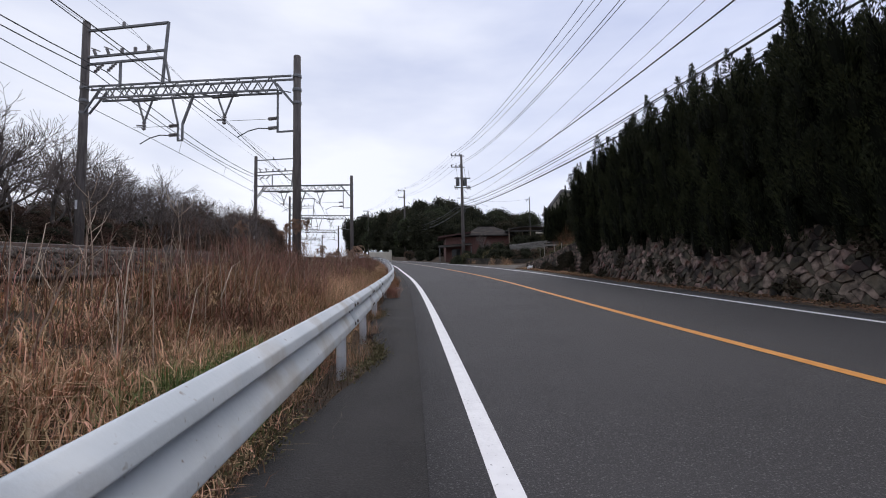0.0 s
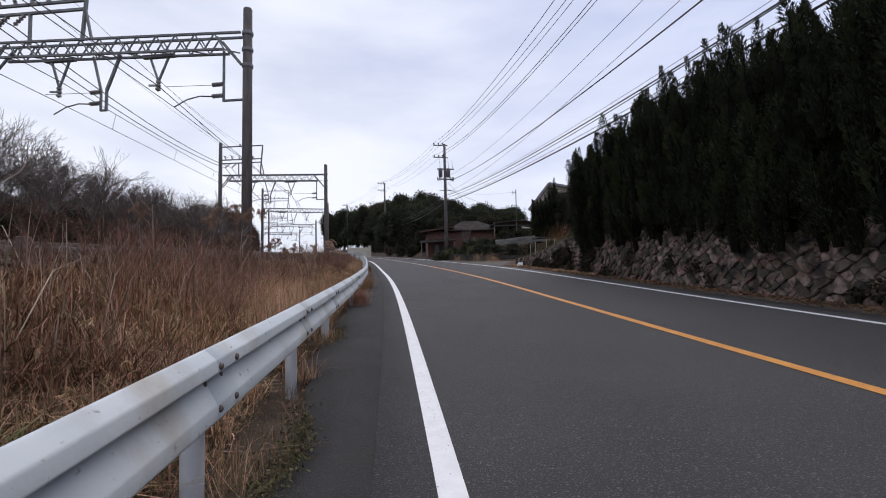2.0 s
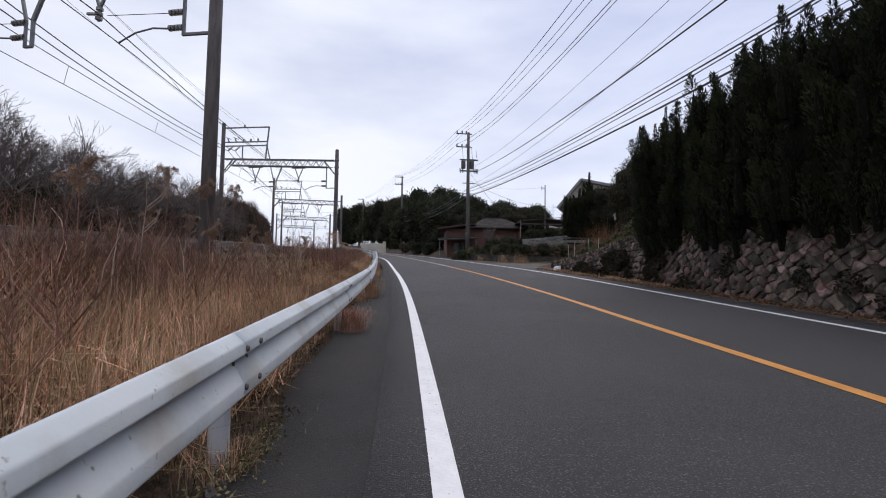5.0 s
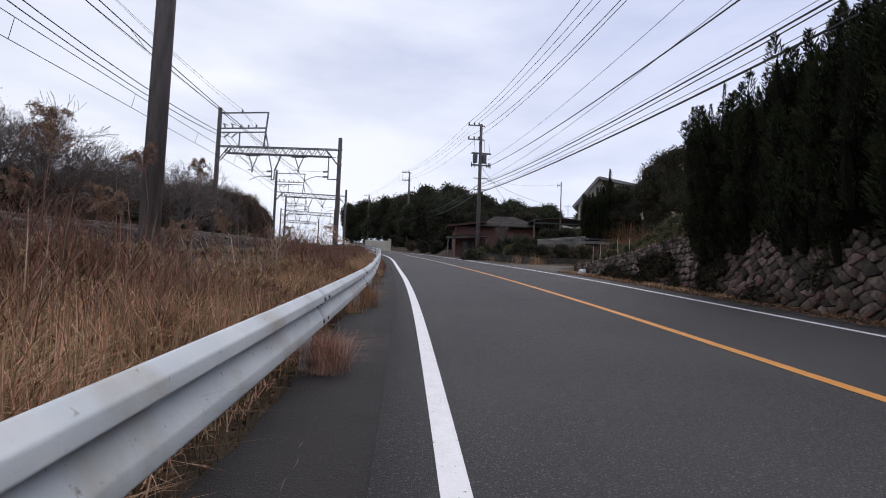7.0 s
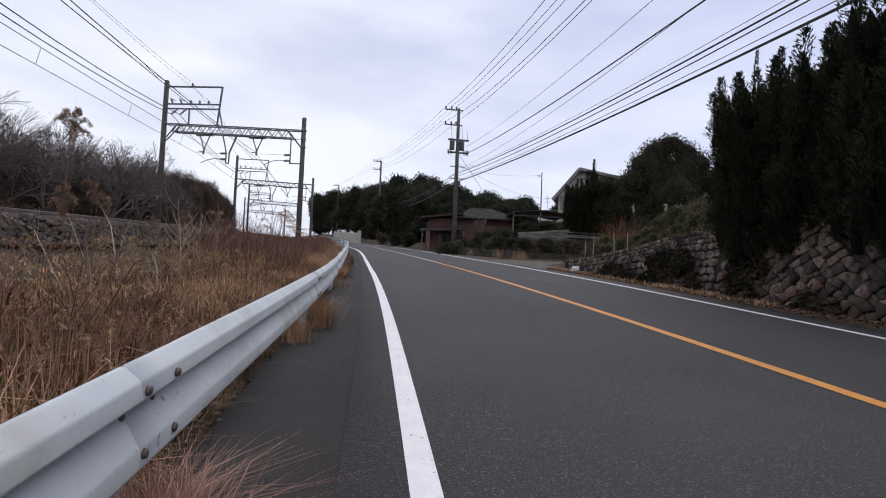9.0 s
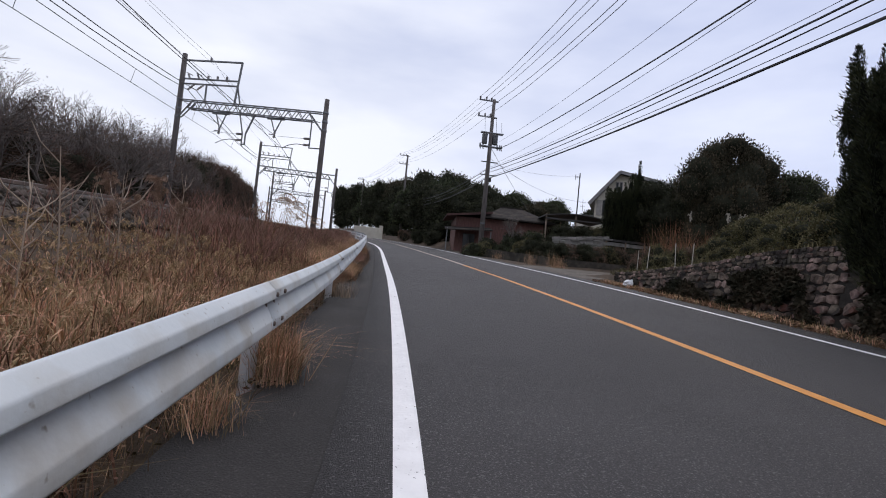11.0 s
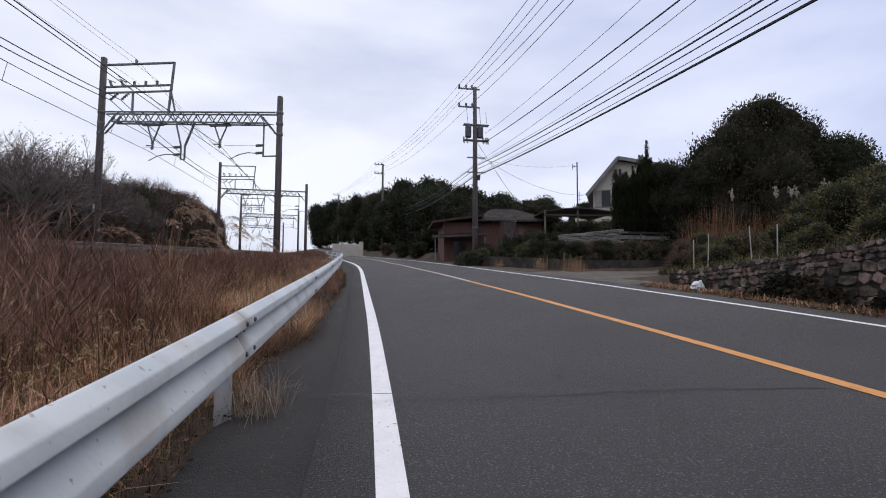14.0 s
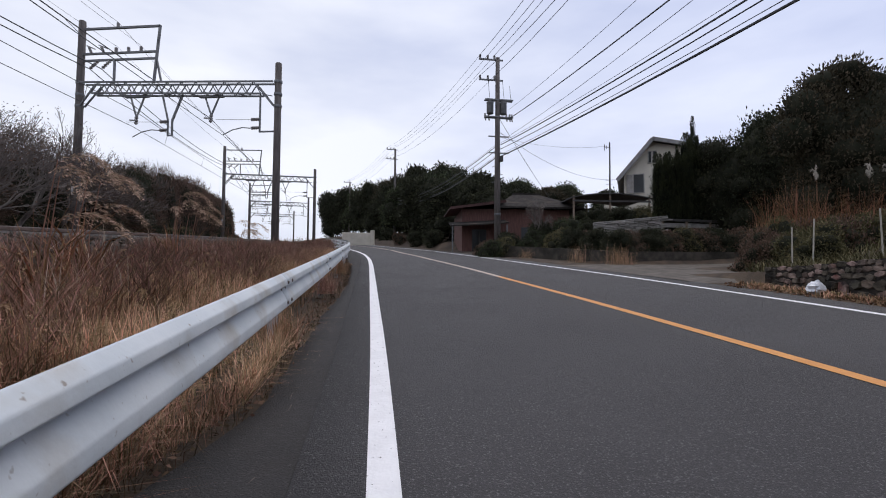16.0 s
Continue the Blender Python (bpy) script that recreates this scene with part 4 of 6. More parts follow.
bal = part("balcony", Geo().box((-0.7, 1.2, 1.7), (1.3, 2.6, 0.16)), M_CREAM, house, "small balcony with a railing")
part("balcony_panel", Geo().box((-0.7, -0.06, 2.1), (1.3, 0.05, 0.7)), M_CREAM, bal)
part("balcony_rail", Geo().bar((-1.35, -0.06, 2.62), (-0.02, -0.06, 2.62), 0.05), M_STEEL, bal)
for x in (-1.32, -0.7, -0.1):
    part("baluster", Geo().bar((x, -0.06, 2.4), (x, -0.06, 2.62), 0.03), M_STEEL, bal)
part("aerial", Geo().bar((-1.0, 0.2, 1.7), (-1.0, 0.2, 4.0), 0.03).bar((-1.25, 0.2, 3.7), (-0.75, 0.2, 3.7), 0.02).bar((-1.2, 0.2, 3.4), (-0.8, 0.2, 3.4), 0.02), M_STEEL, house)

# ---- carport with an arched dark roof ----
carport = thing("carport", "open carport with a dark arched roof on posts", "carport", pose(11.0, 48.8, 4.3))
g = Geo()
arc = [(-2.4 + 4.8 * i / 10, 2.0 + 0.42 * math.sin(math.pi * (0.12 + 0.76 * i / 10))) for i in range(11)]
g.v = [(x, y, z + dz) for y in (-1.4, 2.6) for dz in (0, 0.06) for x, z in arc]
for i in range(10):
    g.f += [(i, i + 1, i + 23, i + 22), (i + 11, i + 33, i + 34, i + 12), (i, i + 11, i + 12, i + 1), (i + 22, i + 23, i + 34, i + 33)]
g.f += [(0, 22, 33, 11), (10, 21, 43, 32)]
part("roof", g, M_DARK, carport, "dark arched sheet roof")
for x in (-2.3, -0.1, 2.3):
    for y in (-1.3, 2.5):
        part("post", Geo().bar((x, y, -0.6), (x, y, 2.3), 0.09), M_WOOD, carport)
for y in (-1.35, 2.55):
    part("beam", Geo().bar((-2.35, y, 1.98), (2.35, y, 1.98), 0.1), M_DARK, carport)

# ---- low block garden wall ----
garden = thing("garden_wall", "low wall of grey split stone slabs round the cottage garden", "garden wall", pose(0, 0, 0))
part("footing", Geo().box((9.2, 41.62, 3.0), (3.3, 0.26, 1.4), pose(0, 0, 0, 0, 0, -3)), M_MORTAR, garden, "dark rendered footing")
fence = thing("garden_rail", "dark weathered timber rail above the bank", "railing", pose(0, 0, 0))
part("top_rail", Geo().bar((11.0, 42.0, 4.6), (15.2, 42.6, 4.6), 0.09, 0.12), M_DARK, fence)
part("panel", Geo().bar((11.0, 42.05, 4.36), (15.2, 42.65, 4.36), 0.04, 0.22), M_BLOCK, fence, "pale grey board under the rail")
for x in np.linspace(11.1, 15.0, 4):
    part("post", Geo().bar((x, 42.0 + 0.143 * (x - 11), 2.8), (x, 42.0 + 0.143 * (x - 11), 4.6), 0.08), M_WOOD, fence)
# dark kerb wall that holds the garden up beside road and drive
kerb = thing("kerb_wall", "low dark mossy wall holding up the garden beds", "garden wall", pose(0, 0, 0))
front = [(12.6, 36.75), (9.4, 36.5), (6.2, 36.3), (5.75, 38.0), (5.2, 39.8), (4.4, 41.3), (3.3, 42.8)]
for (xa, ya), (xb, yb) in zip(front[:-1], front[1:]):
    za, zb = float(prof(ya)), float(prof(yb))
    part("wall_section", Geo().bar((xa, ya, za + 0.15), (xb, yb, zb + 0.15), 0.24, 0.7), M_KERB, kerb)

# ---- pale wall closing the bend ----
g = Geo()
g.box((-6.6, 68.0, 4.8), (2.9, 0.3, 2.0), pose(0, 0, 0, 0, 0, 4), 0.02)
ew = thing("boundary_wall", "pale cream concrete wall at the road bend", "wall", None, geo=g, material=M_PALE_WALL)
part("gate_pillar", Geo().box((-5.0, 67.9, 4.95), (0.4, 0.45, 2.2), None, 0.02), M_PALE_WALL, ew)

# ---- driveway of trodden gravel between bank and cottage ----
g = Geo()
DRIVE_YS, DRIVE_OFF = np.arange(30.0, 36.51, 0.5), np.concatenate([[-0.85], np.arange(-0.3, 9.1, 0.45)])
for y in DRIVE_YS:
    for k, off in enumerate(DRIVE_OFF):
        x = float(wall_x(y)) + off
        z = max(ground_z(x, y) + 0.02, float(prof(y)) + float(tilt(x)) + 0.008 if off < 1.5 else -9)
        if y in (DRIVE_YS[0], DRIVE_YS[-1]) or k == len(DRIVE_OFF) - 1:
            z -= 0.12
        g.v.append((x, y, z + 0.012 * noise.noise((x, y, 0))))
w = len(DRIVE_OFF)
for j in range(len(DRIVE_YS) - 1):
    for i in range(w - 1):
        a = j * w + i
        g.f.append((a, a + 1, a + w + 1, a + w))
structure("driveway", g, M_GRAVEL, "grey gravel driveway opening off the road", "driveway", smooth=True)

# ---- crumpled bag and stakes ----
g = Geo()
seg, rings = 14, 8
for i in range(rings + 1):
    a = math.pi * i / rings
    for k in range(seg):
        b = 2 * math.pi * k / seg
        r = 1 + 0.28 * noise.noise((math.cos(b) * 2 + 5, math.sin(b) * 2, a * 2.3))
        g.v.append((0.3 * r * math.sin(a) * math.cos(b), 0.2 * r * math.sin(a) * math.sin(b), 0.14 + 0.17 * r * math.cos(a) * (0.8 if a > 1.57 else 1.15)))
for i in range(rings):
    for k in range(seg):
        g.f.append((i * seg + k, i * seg + (k + 1) % seg, (i + 1) * seg + (k + 1) % seg, (i + 1) * seg + k))
bagz = float(prof(28.4))
bag = thing("plastic_bag", "crumpled white plastic bag lying by the wall end", "bag", pose(6.4, 28.3, bagz + 0.02, 0, 0, 30) @ Matrix.Scale(0.68, 4), geo=g, material=M_BAG)
part("knot", Geo().tube([(0.2, 0, 0.22), (0.3, 0.03, 0.27), (0.36, 0.07, 0.34)], [0.07, 0.03, 0.055], 7), M_BAG, bag)
for x, y, z, h, sway in ((7.5, 30.1, 2.2, 0.92, 1), (7.7, 29.8, 2.25, 1.02, 3), (8.1, 28.7, 2.4, 0.95, -2), (8.35, 28.2, 2.5, 0.85, 2)):
    thing("garden_stake", "pale weathered stake standing on the bank", "stake", pose(x, y, z, 0, sway, 0), "stakes on the bank",
          geo=Geo().lathe([(0.016, -0.3), (0.013, h), (0.008, h + 0.02)], 8), material=M_STAKE)


# ---- foliage ----
def rot_to(ways, spin):
    """Frames whose third axis follows each way, turned by spin: (n, 3, 3)."""
    w = ways / np.linalg.norm(ways, axis=1, keepdims=True)
    ref = np.where(np.abs(w[:, 2:]) > 0.9, [[1.0, 0, 0]], [[0, 0, 1.0]])
    s = np.cross(ref, w)
    s /= np.linalg.norm(s, axis=1, keepdims=True)
    u = np.cross(w, s)
    c, d = np.cos(spin)[:, None], np.sin(spin)[:, None]
    return s * c + u * d, u * c - s * d, w


def leaf_soup(name, material, centres, ways, length, width, rs):
    """Diamond leaves at the centres, pointing along ways."""
    n = len(centres)
    side, up, way = rot_to(ways, rs.uniform(0, 6.28, n))
    ln = (length * rs.uniform(0.6, 1.4, n))[:, None]
    wd = (width * rs.uniform(0.6, 1.4, n))[:, None]
    a = centres
    b = centres + way * ln * 0.45 + side * wd * 0.5 + up * wd * 0.12
    c = centres + way * ln
    d = centres + way * ln * 0.45 - side * wd * 0.5 + up * wd * 0.12
    v = np.stack([a, b, c, d], 1).reshape(-1, 3)
    i = 4 * np.arange(n)[:, None]
    t = np.concatenate([i + [0, 1, 2], i + [0, 2, 3]])
    return soup(name, material, v, t)


def blob(g, c, r, seed, rough=0.25, rings=7, seg=10):
    """An uneven closed fill whose dark colour stands for the shade inside a crown."""
    n0 = len(g.v)
    for i in range(rings + 1):
        a = math.pi * i / rings
        for k in range(seg):
            b = 2 * math.pi * k / seg
            d = Vector((math.sin(a) * math.cos(b), math.sin(a) * math.sin(b), math.cos(a)))
            s = 1 + rough * noise.noise(d * 1.8 + Vector((seed, seed * 0.7, 0)))
            g.v.append((c[0] + d.x * r[0] * s, c[1] + d.y * r[1] * s, c[2] + d.z * r[2] * s))
    for i in range(rings):
        for k in range(seg):
            g.f.append((n0 + i * seg + k, n0 + i * seg + (k + 1) % seg, n0 + (i + 1) * seg + (k + 1) % seg, n0 + (i + 1) * seg + k))


def crown_points(lobes, count, rs, fill=0.35):
    """Points and outward ways near the skins of ellipsoid lobes, uneven by noise."""
    area = np.array([(r[0] * r[1] + r[1] * r[2] + r[0] * r[2]) for _, r in lobes])
    pick = rs.choice(len(lobes), count, p=area / area.sum())
    c = np.array([l[0] for l in lobes])[pick]
    r = np.array([l[1] for l in lobes])[pick]
    d = rs.normal(size=(count, 3))
    d /= np.linalg.norm(d, axis=1, keepdims=True)
    # gather the leaves into sprays
    spray = np.round(d * 5.5) / 5.5
    d = d * 0.45 + spray * 0.55
    rad = 1.02 - fill * rs.uniform(0, 1, count) ** 1.5 + 0.08 * rs.normal(size=count)
    return c + d * r * rad[:, None], d


def make_tree(name, label, m, lobes, leaves, size, leaf_m, trunk_h, trunk_r, seed, group="", shrub=False, core=0.78):
    rs = np.random.default_rng(seed)
    ob = thing(name, label, "shrub" if shrub else "tree", m, group)
    if not shrub:
        g = Geo()
        g.tube([(0, 0, -0.5), (0.05, 0.02, trunk_h * 0.5), (0.1, 0, trunk_h)], [trunk_r * 1.3, trunk_r, trunk_r * 0.7], 9)
        part("trunk", g, M_BARK, ob, smooth=True)
        for (c, r) in lobes[:6]:
            gb = Geo().tube([(0.08, 0, trunk_h * 0.75), (c[0] * 0.5, c[1] * 0.5, (trunk_h + c[2]) * 0.5), c], [trunk_r * 0.55, trunk_r * 0.35, trunk_r * 0.12], 6)
            part("limb", gb, M_BARK, ob, smooth=True)
    pts, ways = crown_points(lobes, leaves, rs)
    ways = ways + rs.normal(0, 0.5, ways.shape) + [0, 0, 0.25]
    me = leaf_soup("crown", leaf_m, pts, ways, size, size * (0.07 if leaf_m is M_THICKET else 0.55), rs)
    crown = part("crown", me, leaf_m, ob)
    # dark blobs added in the lobes; their colour is the crown's inner shade
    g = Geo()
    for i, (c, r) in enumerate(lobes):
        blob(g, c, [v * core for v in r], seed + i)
    part("inner_core", g, M_CROWN_SHADE, crown, smooth=True)
    return ob


def lobes_for(rs, w, h, z0, n, low=0.35):
    """Lobes of a rounded, uneven crown of the given half-width and height above z0."""
    out = [((0, 0, z0 + h * 0.5), (w * 0.66, w * 0.66, h * 0.46))]
    for i in range(n):
        a = 2.4 * i + rs.uniform(-0.4, 0.4)
        u = rs.uniform(low, 1.0)
        rr = w * rs.uniform(0.45, 0.72) * (1.1 - 0.55 * u)
        s = w * rs.uniform(0.26, 0.42)
        out.append(((rr * math.cos(a), rr * math.sin(a), z0 + h * (0.12 + 0.72 * u)), (s, s, s * rs.uniform(0.75, 1.1))))
    return out


# ---- tall juniper hedge above the stone wall ----
def make_juniper(m, seed, height, half):
    """A dense tree of many upright, twisted, flame-like sprays that end in ragged points."""
    rs = np.random.default_rng(seed)
    ob = thing("juniper", "tall dense dark green juniper in a hedge row", "tree", m, "juniper hedge above the wall")
    part("trunk", Geo().tube([(0, 0, -0.3), (0.04, 0, 1.0), (0.0, 0.05, height * 0.6)], [0.13, 0.1, 0.05], 8), M_BARK, ob, smooth=True)
    cs, ds = [], []
    core = Geo()
    flames = []
    for i in range(46):
        a, u = rs.uniform(0, 6.28), math.sqrt(rs.uniform(0, 1))
        tip = height * (1.0 - 0.5 * u ** 2.2) * rs.uniform(0.82, 1.02)
        x, y = half * 0.84 * u * math.cos(a), half * 0.84 * u * math.sin(a)
        flames.append((x, y, max(0.3, tip - rs.uniform(1.3, 2.3)), tip, rs.uniform(0.2, 0.36) * half / 1.2))
    for k in range(92):
        a = rs.uniform(0, 6.28)
        z0 = 0.12 + height * 0.66 * rs.uniform(0, 1) ** 1.15
        r = half * rs.uniform(0.8, 1.0) * min(1.0, 0.72 + 0.35 * z0)
        flames.append((r * math.cos(a), r * math.sin(a), z0, z0 + rs.uniform(0.9, 1.7), rs.uniform(0.2, 0.34)))
    flames.append((0, 0, height * 0.5, height * 1.04, 0.3))
    for x, y, z0, tip, wid in flames:
        n = int(300 * (tip - z0)) + 110
        u = rs.uniform(0, 1, n) ** 0.9
        a = rs.uniform(0, 6.28, n)
        phase = rs.uniform(0, 6.28)
        swell = wid * np.clip(np.sin(np.pi * np.clip(u * 0.86 + 0.14, 0, 1)) ** 0.8 * (1 - 0.45 * u) + 0.02, 0.02, 1) * (0.72 + 0.5 * np.sin(9 * u + 2 * a + phase))
        bend = 0.1 * np.sin(3.0 * u + phase)
        out = 1 + 0.13 * u
        r = np.abs(swell) * rs.uniform(0.55, 1.15, n)
        cs.append(np.stack([x * out + bend * math.cos(phase) + r * np.cos(a), y * out + bend * math.sin(phase) + r * np.sin(a), z0 + u * (tip - z0)], 1))
        ds.append(np.stack([0.65 * np.cos(a) + 0.3 * x, 0.65 * np.sin(a) + 0.3 * y, np.full(n, 1.1)], 1) + rs.normal(0, 0.25, (n, 3)))
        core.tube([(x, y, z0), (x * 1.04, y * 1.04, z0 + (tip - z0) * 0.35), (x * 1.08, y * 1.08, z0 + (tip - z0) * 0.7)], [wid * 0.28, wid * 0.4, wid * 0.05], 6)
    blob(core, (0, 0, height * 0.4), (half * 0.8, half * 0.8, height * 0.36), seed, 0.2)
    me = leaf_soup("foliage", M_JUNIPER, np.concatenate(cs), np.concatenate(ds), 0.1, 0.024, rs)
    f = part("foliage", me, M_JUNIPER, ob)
    # added dark fill that stands in for shade between the sprays
    part("inner_core", core, M_JUNIPER_SHADE, f)
    return ob


jr = random.Random(8)
kinds = []
for i, y in enumerate(np.arange(-5.2, 20.9, 1.3)):
    x = float(wall_x(y)) + 0.98 + jr.uniform(-0.15, 0.15)
    h = jr.uniform(0.92, 1.05) * float(np.interp(y, [15.0, 17.5, 19.5, 20.9], [1.0, 0.95, 0.86, 0.8]))
    z = ground_z(x, y) - 0.85
    if len(kinds) < 5:
        kinds.append(make_juniper(pose(x, float(y), z), 20 + i, 5.95, 1.32))
    else:
        ob = copy_thing(kinds[i % 5], pose(x, float(y), z, 0, 0, jr.uniform(0, 360)))
        ob.scale = (1, 1, h)

# the last one of the row throws out two crooked arms
end_x = float(wall_x(21.65)) + 0.95
last = copy_thing(kinds[1], pose(end_x, 21.65, ground_z(end_x, 21.65) - 0.45, 0, 0, 140))
last.scale = (0.62, 0.62, 0.78)
tagged(last, "dark green juniper with crooked arms at the end of the hedge")
arm_rs = np.random.default_rng(71)
for path in (((-0.4, 0.3, 2.2), (-0.95, 0.75, 2.45), (-1.15, 0.95, 3.2), (-1.05, 0.9, 3.95)), ((-0.3, 0.2, 3.2), (-0.6, 0.5, 3.35), (-0.7, 0.6, 3.9)), ((0, 0.1, 3.6), (-0.3, 0.35, 4.4), (-0.55, 0.5, 4.7))):
    k = 1300
    u = arm_rs.uniform(0, 1, k) ** 0.85
    seg = np.array(path)
    at = np.stack([np.interp(u, np.linspace(0, 1, len(seg)), seg[:, i]) for i in range(3)], 1)
    way = np.gradient(seg, axis=0)
    fwd = np.stack([np.interp(u, np.linspace(0, 1, len(seg)), way[:, i]) for i in range(3)], 1)
    spread = arm_rs.normal(size=(k, 3)) * (0.1 * (1.1 - u) + 0.015)[:, None]
    me = leaf_soup("arm", M_JUNIPER, at + spread, fwd / np.linalg.norm(fwd, axis=1)[:, None] + 1.2 * arm_rs.normal(0, 0.4, (k, 3)) + [0, 0, 0.3], 0.1, 0.026, arm_rs)
    ob = part("arm", me, M_JUNIPER, last, "crooked leafy arm")
    ob.matrix_parent_inverse = pose(0, 0, 0, 0, 0, -140)

# ---- evergreen trees ----
def bank_tree(label, x, y, top, half, lobes, leaves, size, leaf_m, seed, extra=()):
    """An evergreen on the bank whose crown reaches from the ground to the height top."""
    rs0 = np.random.default_rng(seed)
    gz = ground_z(x, y)
    shape = lobes_for(rs0, half, 5.0, 0.0, lobes, 0.0) + list(extra)
    make_tree("evergreen_tree", label, pose(x, y, gz - 0.1) @ Matrix.Diagonal((1, 1, (top - gz) / 5.2, 1)), shape, leaves, size, leaf_m, 2.5, 0.25, seed + 28)


bank_tree("large dark evergreen tree with a ragged crown above the bank", 14.75, 36.2, 9.75, 2.35, 26, 46000, 0.1, M_WOOD_BROWN, 3,
          [((-0.7, 0.2, 4.6), (0.8, 0.8, 0.5)), ((0.1, 0, 4.95), (0.75, 0.75, 0.42)), ((1.0, 0, 4.6), (0.75, 0.75, 0.5)), ((1.6, -0.2, 4.1), (0.8, 0.8, 0.6)), ((-1.5, 0, 3.9), (0.8, 0.8, 0.7)), ((2.0, 0, 3.4), (0.7, 0.8, 0.6)), ((-2.0, 0, 3.2), (0.7, 0.8, 0.6))])
bank_tree("clipped dark green evergreen tree on the bank", 14.7, 42.7, 9.3, 2.2, 18, 20000, 0.12, M_LEAF_DARK, 4)
bank_tree("glossy dark evergreen tree on the bank", 16.3, 42.3, 10.4, 2.3, 18, 20000, 0.13, M_LEAF_DARK, 7)
bank_tree("dense dark evergreen tree on the bank", 18.0, 42.1, 11.1, 2.3, 18, 20000, 0.13, M_LEAF_DARK, 9)
bank_tree("broad rounded green evergreen tree above the bank", 18.6, 37.2, 8.75, 2.35, 22, 26000, 0.11, M_LEAF, 6, [((0, 0, 4.5), (1.5, 1.5, 0.6)), ((1.3, 0, 3.9), (1.0, 1.2, 0.8))])
for x, y, h, s in ((11.75, 42.9, 4.3, 41), (12.5, 43.1, 4.6, 42), (13.35, 43.3, 5.9, 43)):
    ob = make_juniper(pose(x, y, ground_z(x, y) - 0.2), s, h, 0.48)
    tagged(ob, "slim pointed dark juniper beside the house", group="junipers by the house")

# wooded slope beyond the cottage and round the bend
far_kinds = []
for k in range(4):
    rs0 = np.random.default_rng(50 + k)
    w, h = (3.2, 6.2) if k < 2 else (2.7, 4.9)
    far_kinds.append(make_tree("woodland_tree", "dark evergreen tree in the wood beyond the bend", pose(-0.5 + 8 * k, 74 + (k % 2) * 3, ground_z(-0.5 + 8 * k, 75) - 0.2),
                               lobes_for(rs0, w, h, 0.3, 16, 0.0), 11000, 0.22, (M_LEAF_DARK, M_LEAF, M_WOOD_BROWN, M_LEAF_DARK)[k], 3.0, 0.2, 60 + k, "wood beyond the bend"))
wr = random.Random(12)
# place and height of the top of each tree of the wood
WOOD = ((-8.5, 99, 17), (-5.0, 96, 17.3), (-3.0, 90, 16.5), (-1.5, 84, 16), (-4.5, 86, 14.5), (0.5, 79, 15.4), (2.0, 73, 14.2), (4.5, 64, 11.2), (8.5, 62, 10.1), (12.5, 61, 9.6), (16.5, 60, 8.4),
        (7.0, 72, 13.4), (11, 74, 13.2), (16, 72, 12.2), (21, 66, 10.6), (26, 63, 9.4), (24, 74, 11.6), (3.5, 82, 16.4), (8, 84, 15.6), (14, 83, 14.5), (18, 78, 13.2), (-10.5, 105, 18.5), (-14, 110, 18.6), (-17, 112, 17.8), (-6.5, 105, 18.6),
        (20, 58, 8.2), (31, 60, 8.6), (5.5, 57.5, 9.0), (9.8, 56.5, 8.8), (2.4, 60.5, 10.2), (0.2, 66, 11.0), (-2.0, 76, 12.5))
for x, y, top in WOOD:
    k = wr.randrange(4)
    gz = ground_z(x, y) - 0.4
    s = max(0.45, (top * wr.uniform(0.95, 1.0) - gz) / (6.5 if k < 2 else 5.2))
    ob = copy_thing(far_kinds[k], pose(x, y, gz, 0, 0, wr.uniform(0, 360)))
    w = min(max(s, 0.75), 1.25)
    ob.scale = (w, w, s)

# ---- shrubs ----
shrub_kinds = []
for k, mm in enumerate((M_LEAF_OLIVE, M_LEAF, M_LEAF_BROWN, M_LEAF_DARK)):
    rs0 = np.random.default_rng(80 + k)
    label = ("olive green roadside shrub", "green leafy garden shrub", "withered brown winter shrub", "dark evergreen shrub on the bank")[k]
    shrub_kinds.append(make_tree("shrub", label + " with an uneven outline", pose(9.2 + 1.0 * k, 25.0 + 1.3 * k, ground_z(9.2 + k, 25.0 + 1.3 * k) - 0.1),
                                 lobes_for(rs0, 0.85, 1.15, -0.15, 14, 0.0), 6500, 0.058, mm, 0, 0, 90 + k, "shrubs on the bank", True, 0.7))


def shrub(kind, x, y, s, sz=None, dz=0.0):
    ob = copy_thing(shrub_kinds[kind], pose(x, y, ground_z(x, y) - 0.1 + dz, 0, 0, wr.uniform(0, 360)))
    ob.scale = (s, s, sz or s)
    return ob


